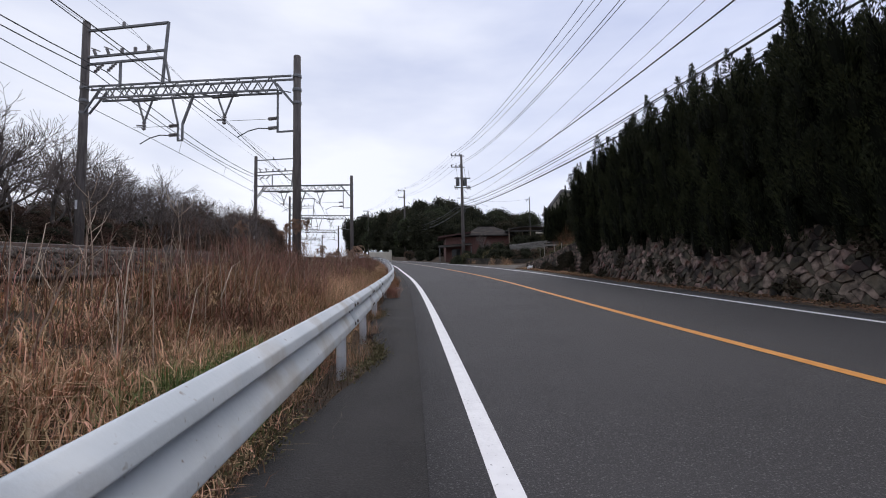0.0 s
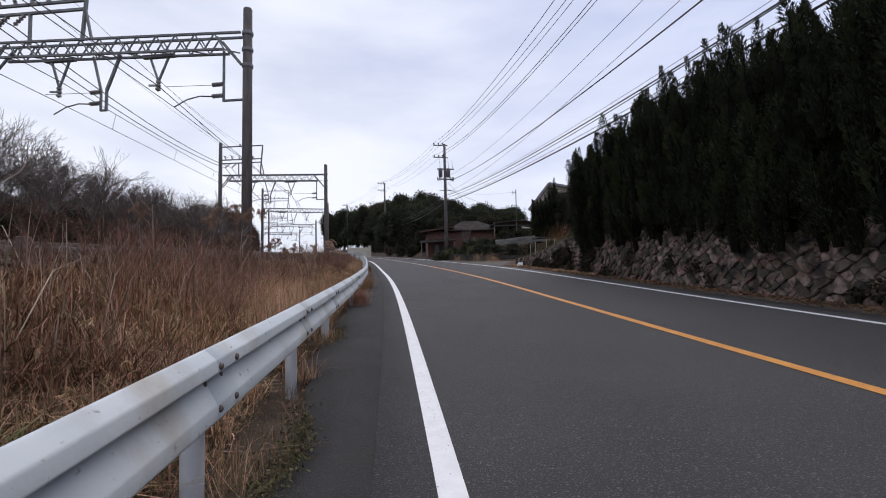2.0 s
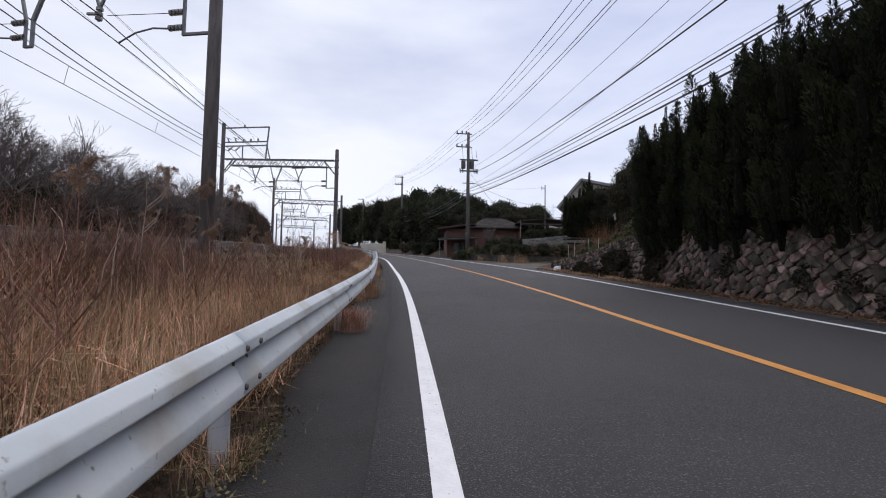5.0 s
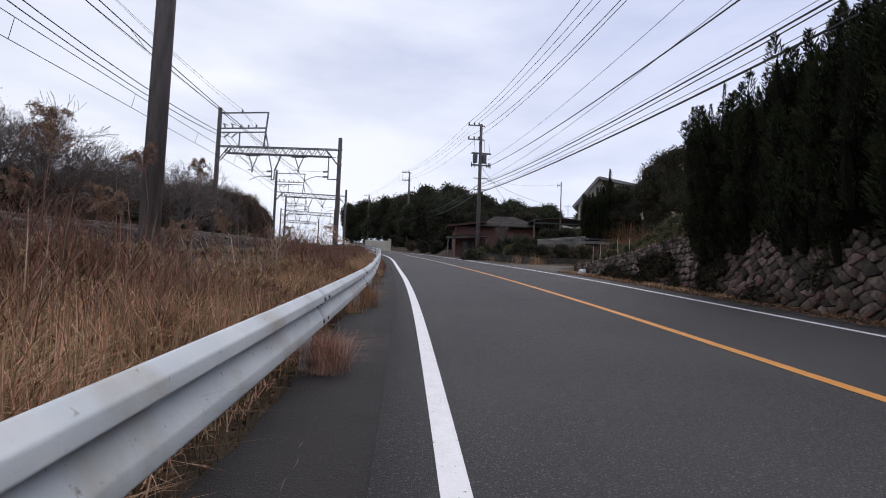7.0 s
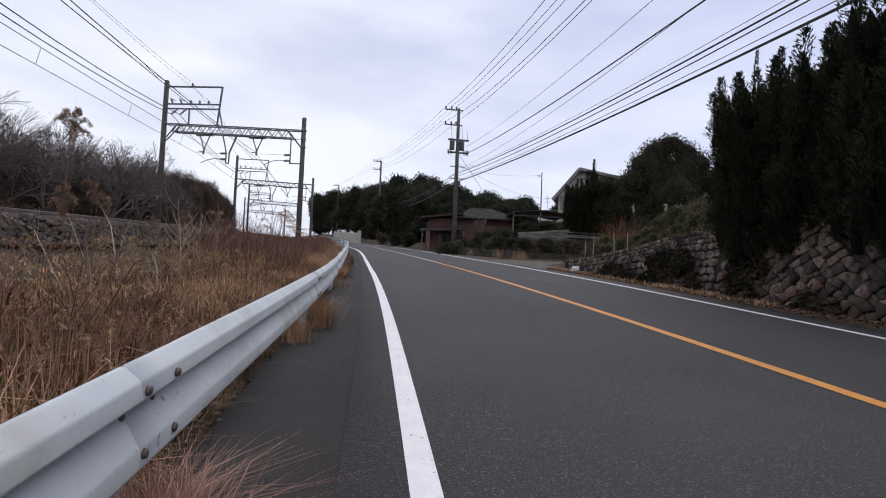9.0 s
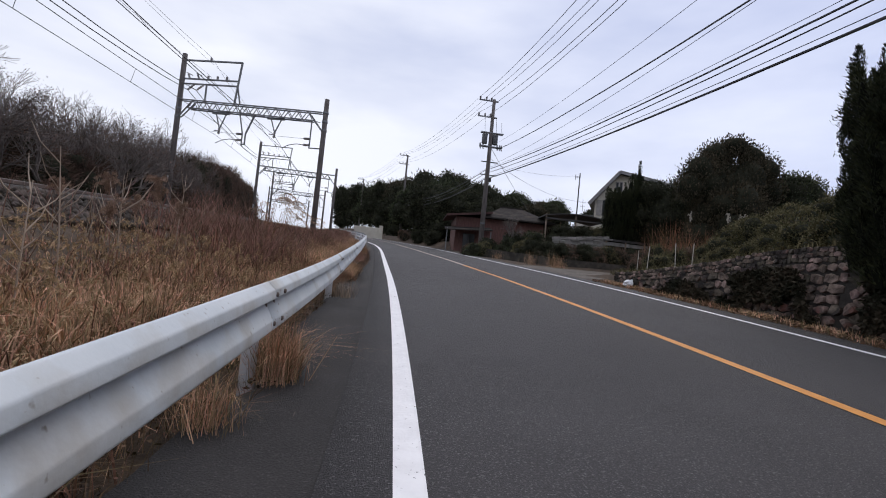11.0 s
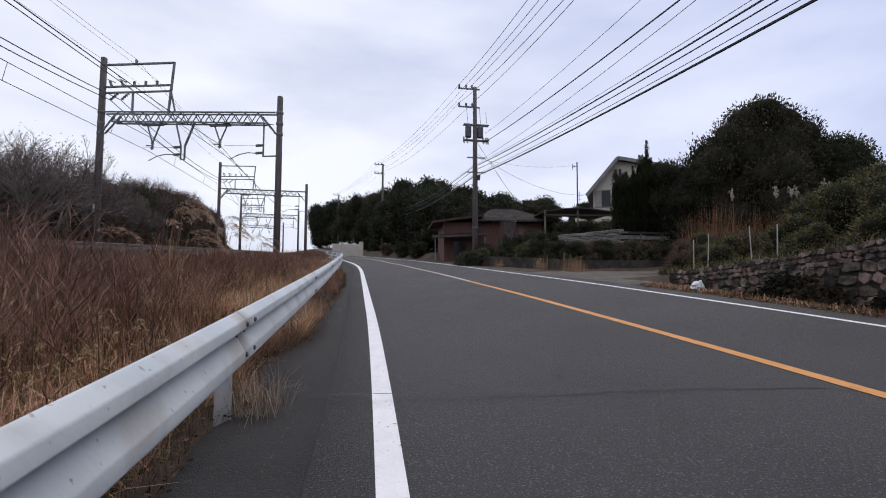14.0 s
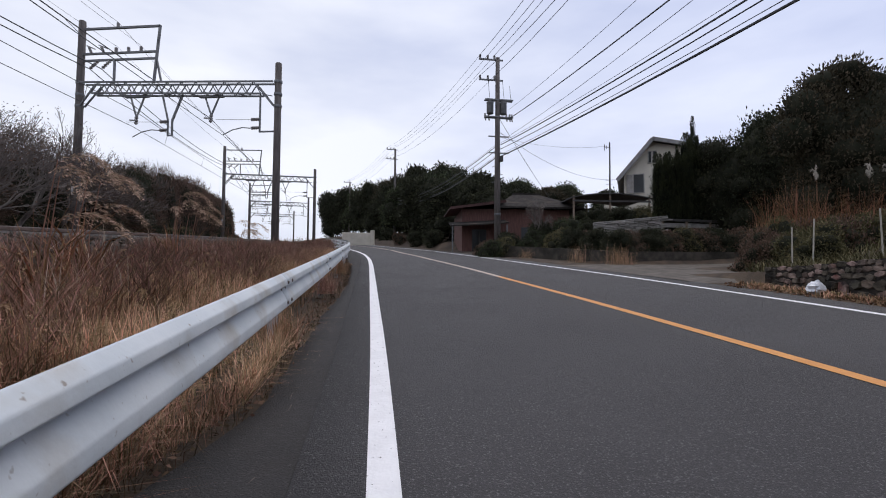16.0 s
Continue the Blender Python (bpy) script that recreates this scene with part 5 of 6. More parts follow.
for x, y, k, s in ((8.9, 23.6, 0, 1.0), (9.6, 23.0, 0, 1.2), (10.6, 24.2, 0, 1.1), (8.7, 25.2, 0, 0.8), (9.2, 26.4, 0, 0.9), (10.4, 27.2, 0, 1.1), (11.6, 28.0, 0, 1.3), (9.4, 28.4, 0, 0.8), (9.9, 29.4, 0, 0.95),
                   (11.3, 30.0, 0, 1.3), (12.4, 26.0, 0, 1.2), (13.2, 28.2, 0, 1.4), (12.6, 31.0, 0, 1.4), (14.6, 27.0, 0, 1.3), (13.2, 24.4, 0, 1.2), (11.6, 22.6, 0, 1.2), (8.6, 30.6, 0, 0.75), (9.0, 31.6, 0, 1.0),
                   (9.6, 32.6, 0, 1.2), (10.6, 32.4, 0, 1.4), (11.6, 32.9, 0, 1.5), (12.7, 33.4, 0, 1.5), (13.9, 33.8, 0, 1.6), (15.1, 34.0, 0, 1.7), (16.4, 34.4, 0, 1.8), (10.2, 34.0, 3, 1.0), (11.3, 34.6, 2, 1.3),
                   (14.2, 30.4, 0, 1.5), (15.6, 31.6, 0, 1.6), (17.6, 35.0, 0, 1.8), (15.4, 29.2, 0, 1.5), (18.6, 36.2, 3, 1.8)):
    shrub(k, x, y, s)
# tall bushes that screen the foot of the rusty grass
for x, y, k, s, sz in ((8.8, 32.9, 2, 0.8, 1.0), (9.3, 33.2, 2, 0.9, 1.35), (9.9, 33.3, 0, 0.9, 1.55), (10.5, 33.2, 2, 1.0, 1.6), (11.2, 33.0, 0, 1.0, 1.5), (9.2, 32.5, 2, 1.0, 1.15), (9.9, 32.2, 0, 1.1, 1.45), (10.8, 32.1, 2, 1.2, 1.6), (11.7, 31.9, 0, 1.3, 1.65), (12.7, 31.9, 0, 1.3, 1.6), (13.7, 32.0, 0, 1.4, 1.65), (14.9, 32.2, 0, 1.5, 1.7), (16.2, 32.6, 0, 1.6, 1.9), (11.0, 29.0, 0, 1.2, 1.3), (12.2, 29.4, 0, 1.3, 1.4)):
    shrub(k, x, y, s, sz)
# clipped hedge and plants along the garden front
for x, y, k, s in ((2.9, 42.2, 1, 0.9), (3.6, 42.6, 0, 0.95), (4.6, 42.3, 1, 0.8), (5.3, 42.8, 1, 0.85), (6.2, 41.9, 0, 0.9), (5.7, 43.6, 3, 1.2), (7.0, 41.4, 2, 0.85), (6.9, 43.2, 1, 1.3), (4.2, 43.8, 3, 1.1), (8.2, 43.0, 3, 1.1),
                   (6.7, 37.1, 3, 0.8), (7.3, 37.2, 2, 0.85), (8.0, 37.2, 3, 0.9), (8.7, 37.3, 2, 0.85), (9.4, 37.4, 0, 0.9), (10.1, 37.4, 2, 0.95), (10.8, 37.5, 3, 0.95), (11.5, 37.5, 2, 1.0), (12.3, 37.6, 3, 1.0), (13.2, 37.8, 2, 1.1), (14.2, 38.0, 3, 1.2), (15.3, 38.2, 2, 1.3), (16.6, 38.4, 3, 1.4), (6.4, 38.3, 3, 0.85), (6.0, 39.6, 3, 0.9), (5.6, 40.8, 0, 0.8), (7.4, 38.6, 2, 0.7),
                   (9.4, 45.6, 3, 1.3), (10.8, 46.0, 3, 1.3), (12.2, 46.2, 0, 1.3), (2.9, 43.9, 2, 0.8), (-2.2, 66, 2, 1.2), (-4.0, 74, 3, 1.4), (-0.5, 61, 3, 1.3), (0.8, 57.5, 3, 1.2),
                   (-5.6, 82, 3, 1.5), (18.4, 43.6, 3, 2.4), (16.4, 43.8, 3, 2.2)):
    shrub(k, x, y, s, s * 1.05)
# along the far side of the railway
for i in range(84):
    y = -2 + 1.15 * i + wr.uniform(-0.5, 0.5)
    off = -9.9 - 0.9 * wr.random()
    k = wr.choice((0, 3, 3, 2, 2))
    s = wr.uniform(1.0, 1.5)
    shrub(k, float(rail_x(y)) + off, y, s, s * wr.uniform(0.8, 1.05), -0.15)
hill_kinds = []
for k in range(3):
    rs0 = np.random.default_rng(120 + k)
    size, leaf_m = ((0.1, M_LEAF_DARK), (0.3, M_THICKET), (0.12, M_LEAF_BROWN))[k]
    ob = make_tree("thicket", "dense brown-green winter thicket on the slope behind the railway", pose(-19.0 - 2 * k, 20 + 8 * k, ground_z(-19 - 2 * k, 20 + 8 * k) - 0.3),
                   lobes_for(rs0, 2.4, 3.2, -0.5, 18, 0.0), 15000, size, leaf_m, 0, 0, 130 + k, "thickets on the slope", True, 0.72)
    hill_kinds.append(ob)
    ob.scale = (0.7, 0.7, 0.6)


def thicket_top(y):
    """How far the scrub stands above the slope along the railway."""
    return np.interp(y, [8, 17, 24, 33, 40, 46, 54, 64, 72, 80], [1.9, 2.0, 2.1, 2.4, 3.1, 4.2, 5.6, 5.7, 5.9, 6.0])


for i in range(130):
    front = i < 60
    y = wr.uniform(2, 92) if not front else 3 + 1.45 * i + wr.uniform(-0.4, 0.4)
    off = -11.4 - 1.6 * wr.random() if front else -14.5 - 20 * wr.random() ** 1.3
    x = float(rail_x(y)) + off
    ob = copy_thing(wr.choice((hill_kinds[0], hill_kinds[1], hill_kinds[1], hill_kinds[1], hill_kinds[2])), pose(x, y, ground_z(x, y) - 0.3, 0, 0, wr.uniform(0, 360)))
    s = wr.uniform(0.75, 1.05)
    ob.scale = (s, s, float(thicket_top(y)) / 3.0 * wr.uniform(0.82, 1.08) * (1.0 if front else 0.7))


# ---- bare winter trees ----
def make_bare(m, seed, height, buds=0, stems=1):
    rr = random.Random(seed)
    ob = thing("bare_tree", "leafless winter tree with fine pale twigs", "tree", m, "bare trees behind the railway")
    trunk, twigs = Geo(), Geo()
    tips = []

    def grow(p, way, length, r, depth):
        pts, rad = [p], [r]
        n = 4 if depth < 3 else 3
        for i in range(n):
            way = (way + Vector((rr.gauss(0, 0.14), rr.gauss(0, 0.14), rr.gauss(0.03, 0.1)))).normalized()
            p = p + way * length / n
            pts.append(p)
            rad.append(max(0.0055, r * (1 - 0.3 * (i + 1) / n)))
        (trunk if depth < 2 else twigs).tube(pts, rad, 7 if depth < 2 else (4 if depth < 3 else 3), False)
        if depth >= 5:
            tips.append(p)
            return
        for k in range(4 if depth in (1, 2) else 3):
            a = rr.uniform(0, 6.28)
            side = way.orthogonal().normalized()
            side = Matrix.Rotation(a, 3, way) @ side
            spread = rr.uniform(0.35, 0.85) if k else rr.uniform(0.08, 0.3)
            base = pts[-1] if k < 2 else pts[-k]
            grow(base, (way + side * spread).normalized(), length * rr.uniform(0.6, 0.8), max(0.0055, rad[-1] * rr.uniform(0.62, 0.8)), depth + 1)

    for k in range(stems):
        grow(Vector((0.12 * k, 0, -0.3)), Vector((rr.uniform(-0.35, 0.35) * (stems > 1), rr.uniform(-0.35, 0.35) * (stems > 1), 1)), height * 0.27, 0.085, 0)
    part("trunk", trunk, M_BARK, ob, "grey-brown bark", True)
    part("branch_work", twigs, M_TWIG, ob, "fine bare twigs")["kind"] = "stuff"
    if buds:
        rs = np.random.default_rng(seed)
        c = np.repeat(np.array([tuple(t) for t in tips]), buds, 0)
        c = c + rs.normal(0, 0.12, c.shape)
        part("leaf_remnant", leaf_soup("leaf_remnant", M_LEAF_BROWN, c, rs.normal(size=c.shape), 0.05, 0.03, rs), M_LEAF_BROWN, ob, "few withered leaves")["kind"] = "stuff"
    return ob


bare = [make_bare(pose(-15.6, 15.0, ground_z(-15.6, 15.0)), 7, 6.2, 0, 2), make_bare(pose(-15.5, 21, ground_z(-15.5, 21)), 11, 5.6), make_bare(pose(-16, 29, ground_z(-16, 29)), 15, 5.2, 1),
        make_bare(pose(-17, 36.5, ground_z(-17, 36.5)), 19, 5.2, 2, 2)]
for i in range(34):
    y = 10 + 2.2 * i + wr.uniform(-0.9, 0.9) if i < 22 else wr.uniform(16, 60)
    off = -10.6 - 1.6 * wr.random() if i < 22 else -13.5 - 6 * wr.random()
    x = float(rail_x(y)) + off
    ob = copy_thing(bare[wr.choice((0, 0, 1, 1, 2))] if y < 27 else bare[wr.choice((2, 3, 3))], pose(x, y, ground_z(x, y), 0, 0, wr.uniform(0, 360)))
    s = wr.uniform(0.8, 1.1) * float(np.interp(y, [12, 22, 30, 36, 46, 60], [1.4, 1.25, 1.15, 1.2, 1.2, 1.2]))
    ob.scale = (s, s, s)
for k, x, y, s in ((0, -15.6, 16.8, 1.15), (1, -16.0, 20.3, 1.3), (0, -15.6, 24.6, 1.1), (1, -16.2, 28.2, 1.25), (3, -15.6, 33.6, 1.2), (3, -15.3, 36.4, 1.35), (2, -15.9, 39.2, 1.35), (3, -17.2, 43.0, 1.25), (1, -19.3, 42.0, 1.1), (2, -19.6, 47.0, 1.25), (1, -18.4, 38.5, 1.1), (3, -20.6, 54.0, 1.3)):
    ob = copy_thing(bare[k], pose(x, y, ground_z(x, y), 0, 0, 57 * y))
    ob.scale = (s, s, s)
make_bare(pose(5.2, 43.2, ground_z(5.2, 43.2)), 23, 3.2)


# ---- dry grass of the verge ----
def blades(name, material, xy, zs, height, width, lean, rs, droop_=0.35, grow=0.0, share=None):
    """Narrow bent blades: three triangles each."""
    n = len(xy)
    h = height * rs.uniform(0.45, 1.25, n)
    if grow:
        h = h * np.interp(xy[:, 1], [2, 9, 14], [grow, 0.9, 1.0])
    if share is not None:
        h = h * share
    a = rs.uniform(0, 6.28, n)
    bow = np.minimum(np.abs(rs.normal(0, lean, n)), 1.15)
    out = np.stack([np.cos(a), np.sin(a), np.zeros(n)], 1)
    side = np.stack([-np.sin(a + rs.normal(0, 0.7, n)), np.cos(a), np.zeros(n)], 1) * (width * rs.uniform(0.6, 1.4, n))[:, None]
    base = np.stack([xy[:, 0], xy[:, 1], zs - 0.03], 1)
    mid = base + out * (h * bow * 0.5)[:, None] + [0, 0, 1] * (h * 0.6)[:, None]
    tip = base + out * (h * (bow * 1.25 + droop_ * rs.uniform(0, 1, n) * bow))[:, None] + [0, 0, 1] * (h * (1 - 0.35 * np.minimum(bow, 1.5)))[:, None]
    v = np.stack([base - side, base + side, mid - side * 0.8, mid + side * 0.8, tip], 1).reshape(-1, 3)
    i = 5 * np.arange(n)[:, None]
    t = np.concatenate([i + [0, 1, 3], i + [0, 3, 2], i + [2, 3, 4]])
    return soup(name, material, v, t)


def field_points(count, y0, y1, rs, u0=0.0, u1=1.0, bias=1.0):
    """Points between the rail posts (u = 0) and the foot of the ballast (u = 1)."""
    y = y0 + (y1 - y0) * rs.uniform(0, 1, count) ** bias
    u = rs.uniform(u0, u1, count)
    xa, xb = post_x(y) - 0.22, rail_x(y) - 0.1
    x = xa + u * (xb - xa)
    hs = np.interp(1 - u, [0, 0.15, 0.35, 0.55, 0.75, 0.92, 1.0], [1.0, 0.88, 0.6, 0.36, 0.17, 0.04, 0.0])
    z = prof(y) + hs * (bed(y) - prof(y) - 0.03) - 0.05 * (1 - hs)
    return np.stack([x, y], 1), z, u


gr = np.random.default_rng(77)


def patchy(xy, z, u, keep, scale, seed):
    f = np.array([noise.noise((p[0] * scale, p[1] * scale, seed)) for p in xy])
    ok = f + gr.normal(0, 0.12, len(f)) > keep
    return xy[ok], z[ok], u[ok]


def zone(y, keys):
    """A value that changes along the verge: matted straw, then tall stems, then foxtails, then bushy weeds."""
    return np.interp(y, [2.0, 6.0, 8.0, 13.5, 15.3, 20.8, 23.0], keys)


def low_edges(u, y=None):
    """Growth is lower by the rail and at the foot of the ballast, most of all in the stretch of foxtails."""
    share = np.interp(u, [0, 0.08, 0.25, 0.6, 0.85, 1.05], [0.45, 0.75, 1.0, 1.0, 0.75, 0.5])
    return share if y is None else share * (1 - 0.7 * smooth_step(0.35, 0.7, u) * np.interp(y, [0, 5, 7, 14, 15.5, 22, 23.5], [0.6, 0.6, 0, 0, 1, 1, 0.5]))


def clumps(count, each, y0, y1, spread, rs, u0=0.0, u1=1.0, bias=1.0):
    """Points gathered in clumps over the verge."""
    xy, z, u = field_points(count, y0, y1, rs, u0, u1, bias)
    xy, z, u = (np.repeat(v, each, 0) for v in (xy, z, u))
    return xy + rs.normal(0, spread, xy.shape), z, u


def grass(name, label, material, points, height, width, lean, share, category="grass", droop_=0.5):
    xy, z, u = points
    thing(name, label, category, kind="stuff", geo=blades(name, material, xy, z, height, width, lean, gr, droop_, 0.0, share))


# a low mat of fallen straw everywhere
pts = patchy(*field_points(150000, -1.5, 60, gr, -0.03, 0.97, 1.6), -0.12, 1.1, 3.0)
grass("dry_grass", "dense matted tan dry grass covering the verge", M_STRAW, pts, 0.24, 0.0034, 0.85, low_edges(pts[2], pts[0][:, 1]) * zone(pts[0][:, 1], [0.9, 1.1, 1.2, 1.2, 1.2, 1.1, 1.0]), droop_=0.7)
# straw in arching clumps
pts = clumps(1900, 38, -1.5, 46, 0.075, gr, 0.0, 0.85, 1.3)
grass("tall_dry_grass", "tall pale dry grass clumps on the verge", M_STRAW, pts, 0.46, 0.0046, 0.85, low_edges(pts[2], pts[0][:, 1]) * zone(pts[0][:, 1], [0.55, 0.9, 1.15, 1.15, 0.75, 0.7, 0.9]), droop_=0.8)
# dark dead leaves between
pts = clumps(1500, 24, -1.5, 42, 0.1, gr, 0.0, 1.0, 1.3)
grass("brown_undergrowth", "dark brown dead weeds between the grass", M_LITTER, pts, 0.34, 0.0032, 0.75, low_edges(pts[2], pts[0][:, 1]) * zone(pts[0][:, 1], [0.7, 1.0, 1.2, 1.2, 1.2, 1.5, 1.7]), "weeds")
# stiff straw blades by the rail further on
pts = clumps(700, 60, 8, 40, 0.07, gr, 0.02, 0.4, 1.0)
grass("upright_dry_grass", "upright straw-coloured grass beside the guard rail", M_STRAW, pts, 0.62, 0.0028, 0.3, zone(pts[0][:, 1], [0.5, 0.7, 1.0, 0.9, 0.45, 0.5, 0.75]))
# standing red stems, thick from the second mast on
pts = clumps(1500, 8, 1.0, 60, 0.1, gr, 0.22, 1.02, 1.0)
keep = gr.uniform(0, 1, len(pts[2])) < zone(pts[0][:, 1], [0.16, 0.4, 1.0, 1.0, 0.1, 0.1, 0.4]) * np.interp(pts[2], [0.25, 0.55], [0.06, 1.0])
pts = tuple(v[keep] for v in pts)
grass("red_stems", "reddish brown dead weed stems standing on the verge", M_STEM, pts, 0.95, 0.0042, 0.34, zone(pts[0][:, 1], [0.7, 0.8, 1.0, 0.95, 0.6, 0.6, 0.62]) * (1 - 0.35 * smooth_step(0.5, 0.9, pts[2]) * smooth_step(21, 24, pts[0][:, 1])), "weeds", 0.1)


def twiggy(name, label, material, points, height, share, twigs, rs):
    """Dead bushy weeds: a leaning stem with short side twigs along its upper part."""
    xy, z, u = points
    n = len(xy)
    h = height * rs.uniform(0.55, 1.15, n) * share
    a, bow = rs.uniform(0, 6.28, n), np.abs(rs.normal(0, 0.3, n))
    out = np.stack([np.cos(a) * bow, np.sin(a) * bow, np.ones(n)], 1)
    base = np.stack([xy[:, 0], xy[:, 1], z - 0.03], 1)
    vs = []

    def strip(p, q, wid):
        side = np.cross(q - p, rs.normal(size=p.shape))
        side *= (wid / np.maximum(np.linalg.norm(side, axis=1), 1e-6))[:, None]
        vs.append(np.stack([p - side, p + side, q], 1))

    strip(base, base + out * h[:, None], np.full(n, 0.0052))
    for k in range(twigs):
        q = rs.uniform(0.25, 0.95, n)
        p = base + out * (h * q)[:, None]
        b = rs.uniform(0, 6.28, n)
        reach = (h * 0.34 * (1.15 - q) * rs.uniform(0.5, 1.3, n) + 0.04)[:, None]
        strip(p, p + (np.stack([np.cos(b), np.sin(b), rs.uniform(0.6, 1.5, n)], 1) + 0.5 * out) * reach, np.full(n, 0.0032))
    v = np.concatenate(vs).reshape(-1, 3)
    thing(name, label, "weeds", kind="stuff", geo=soup(name, material, v, np.arange(len(v)).reshape(-1, 3)))


pts = clumps(950, 7, 8, 58, 0.1, gr, 0.2, 1.03, 1.0)
keep = gr.uniform(0, 1, len(pts[2])) < zone(pts[0][:, 1], [0.0, 0.15, 0.5, 0.5, 0.06, 0.1, 1.0])
pts = tuple(v[keep] for v in pts)
twiggy("bushy_weeds", "reddish brown bushy dead weeds on the verge", M_BUSH, pts, 0.95, zone(pts[0][:, 1], [0.6, 0.8, 1.0, 0.9, 0.6, 0.6, 0.68]) * (1 - 0.4 * smooth_step(0.45, 0.9, pts[2]) * smooth_step(21, 24, pts[0][:, 1])), 12, gr)
# a taller stand of them before the reeds
pts = clumps(38, 5, 20.6, 23.2, 0.16, gr, 0.2, 0.8)
twiggy("tall_bushy_weeds", "tall dark reddish dead weeds before the reeds", M_BUSH, pts, 1.0, np.interp(pts[2], [0.2, 0.4, 0.7, 1.0], [0.7, 1.0, 0.9, 0.7]), 14, gr)
pts = clumps(36, 5, 19.8, 23.2, 0.12, gr, 0.22, 0.85)
grass("leaning_stems", "leaning dark red dead stalks before the reeds", M_STEM, pts, 0.9, 0.006, 0.45, np.ones(len(pts[2])), "weeds", 0.1)
# tall pale stalks standing out of the rest
pts = field_points(1300, 1.5, 48, gr, 0.3, 1.03)
keep = gr.uniform(0, 1, len(pts[2])) < zone(pts[0][:, 1], [1.0, 1.0, 1.0, 1.0, 0.25, 0.25, 0.5])
pts = tuple(v[keep] for v in pts)
grass("pale_stems", "tall pale dead stalks standing above the dry grass", M_PALE_STEM, pts, 1.0, 0.0056, 0.34, zone(pts[0][:, 1], [1, 1, 1, 1, 1, 0.9, 0.65]), "weeds", 0.0)
pts = field_points(1500, 1.0, 15, gr, 0.7, 1.12)
grass("bank_stems", "thin brown dead stems at the foot of the ballast", M_STEM, pts, 0.6, 0.0028, 0.3, np.ones(len(pts[2])), "weeds", 0.1)
pts = clumps(105, 42, 3.0, 5.0, 0.08, gr, 0.04, 0.24)
grass("green_grass", "patch of green grass behind the guard rail", M_GREEN_GRASS, pts, 0.3, 0.0036, 0.5, np.ones(len(pts[2])))

# foxtails: thin stalks that bend over with a bristly head
xy, z, u = field_points(3000, 5, 36, gr, 0.03, 0.92, 1.0)
keep = gr.uniform(0, 1, len(u)) < zone(xy[:, 1], [0.15, 0.2, 0.4, 0.6, 1.0, 1.0, 0.45])
xy, z, u = xy[keep], z[keep], u[keep]
n = len(xy)
a = gr.uniform(0, 6.28, n)
out = np.stack([np.cos(a), np.sin(a), np.zeros(n)], 1)
high = (gr.uniform(0.24, 0.46, n) * low_edges(u, xy[:, 1]) ** 0.5)[:, None]
base = np.stack([xy[:, 0], xy[:, 1], z - 0.02], 1)
neck = base + out * high * 0.3 + [0, 0, 1] * high
side = np.cross(neck - base, gr.normal(size=(n, 3)))
side *= 0.0022 / np.linalg.norm(side, axis=1)[:, None]
v = np.stack([base - side, base + side, neck], 1).reshape(-1, 3)
fox = thing("foxtail_grass", "nodding pale foxtail seed heads over the dry grass", "grass", kind="stuff", geo=soup("foxtail_grass", M_STRAW, v, np.arange(len(v)).reshape(-1, 3)))
long = gr.uniform(0.07, 0.12, n)[:, None]
heads_v, heads_w = [], []
for k in range(34):
    q = k / 33
    heads_v.append(neck + out * long * 0.9 * q + [0, 0, 1] * long * (0.75 * math.sin(2.7 * q) - 0.35 * q) + gr.normal(0, 0.003, (n, 3)))
    heads_w.append(out * 0.7 + [0, 0, 0.9 - 2.0 * q] + gr.normal(0, 0.42, (n, 3)))
part("seed_heads", leaf_soup("seed_heads", M_FOXTAIL, np.concatenate(heads_v), np.concatenate(heads_w), 0.034, 0.006, gr), M_FOXTAIL, fox, "bristly pale seed heads")["kind"] = "stuff"


def bare_shoot(x, y, h, seed):
    """A leafless pale sapling with a few crooked branches."""
    rr = random.Random(seed)
    ob = thing("bare_sapling", "leafless pale sapling standing in the dry grass", "sapling", pose(x, y, ground_z(x, y), 0, 0, rr.uniform(0, 360)), "saplings on the verge")
    top = Vector((rr.uniform(-0.1, 0.1), rr.uniform(-0.1, 0.1), h))
    part("stem", Geo().tube([(0, 0, -0.05), (rr.uniform(-0.06, 0.06), 0, h * 0.4), tuple(top)], [0.007, 0.006, 0.003], 5), M_PALE_STEM, ob)
    for k in range(8):
        u = rr.uniform(0.35, 0.95)
        p = top * u
        ang, reach = rr.uniform(0, 6.28), h * rr.uniform(0.15, 0.32)
        q = p + Vector((math.cos(ang) * reach * 0.6, math.sin(ang) * reach * 0.6, reach * 0.55))
        e = q + Vector((math.cos(ang) * reach * 0.3, math.sin(ang) * reach * 0.3, reach * 0.6))
        part("branch", Geo().tube([p, q, e], [0.0045, 0.0035, 0.002], 4), M_PALE_STEM, ob)


for k, (y, u, h) in enumerate(((3.6, 0.75, 1.3), (5.2, 0.8, 1.2), (7.4, 0.85, 1.3), (9.9, 0.8, 1.25), (11.6, 0.6, 1.2), (16.7, 0.42, 0.95), (17.4, 0.5, 1.15), (18.3, 0.55, 1.0), (20.5, 0.7, 1.0))):
    bare_shoot(float(post_x(y)) + u * float(rail_x(y) - post_x(y)), y, h, 700 + k)

# weeds over the earth of the bank
yb = gr.uniform(21, 30.4, 12000)
off = 0.35 + 6 * gr.uniform(0, 1, len(yb)) ** 1.3
xs = wall_x(yb) + off
zb = np.array([ground_z(a, b) for a, b in zip(xs, yb)])
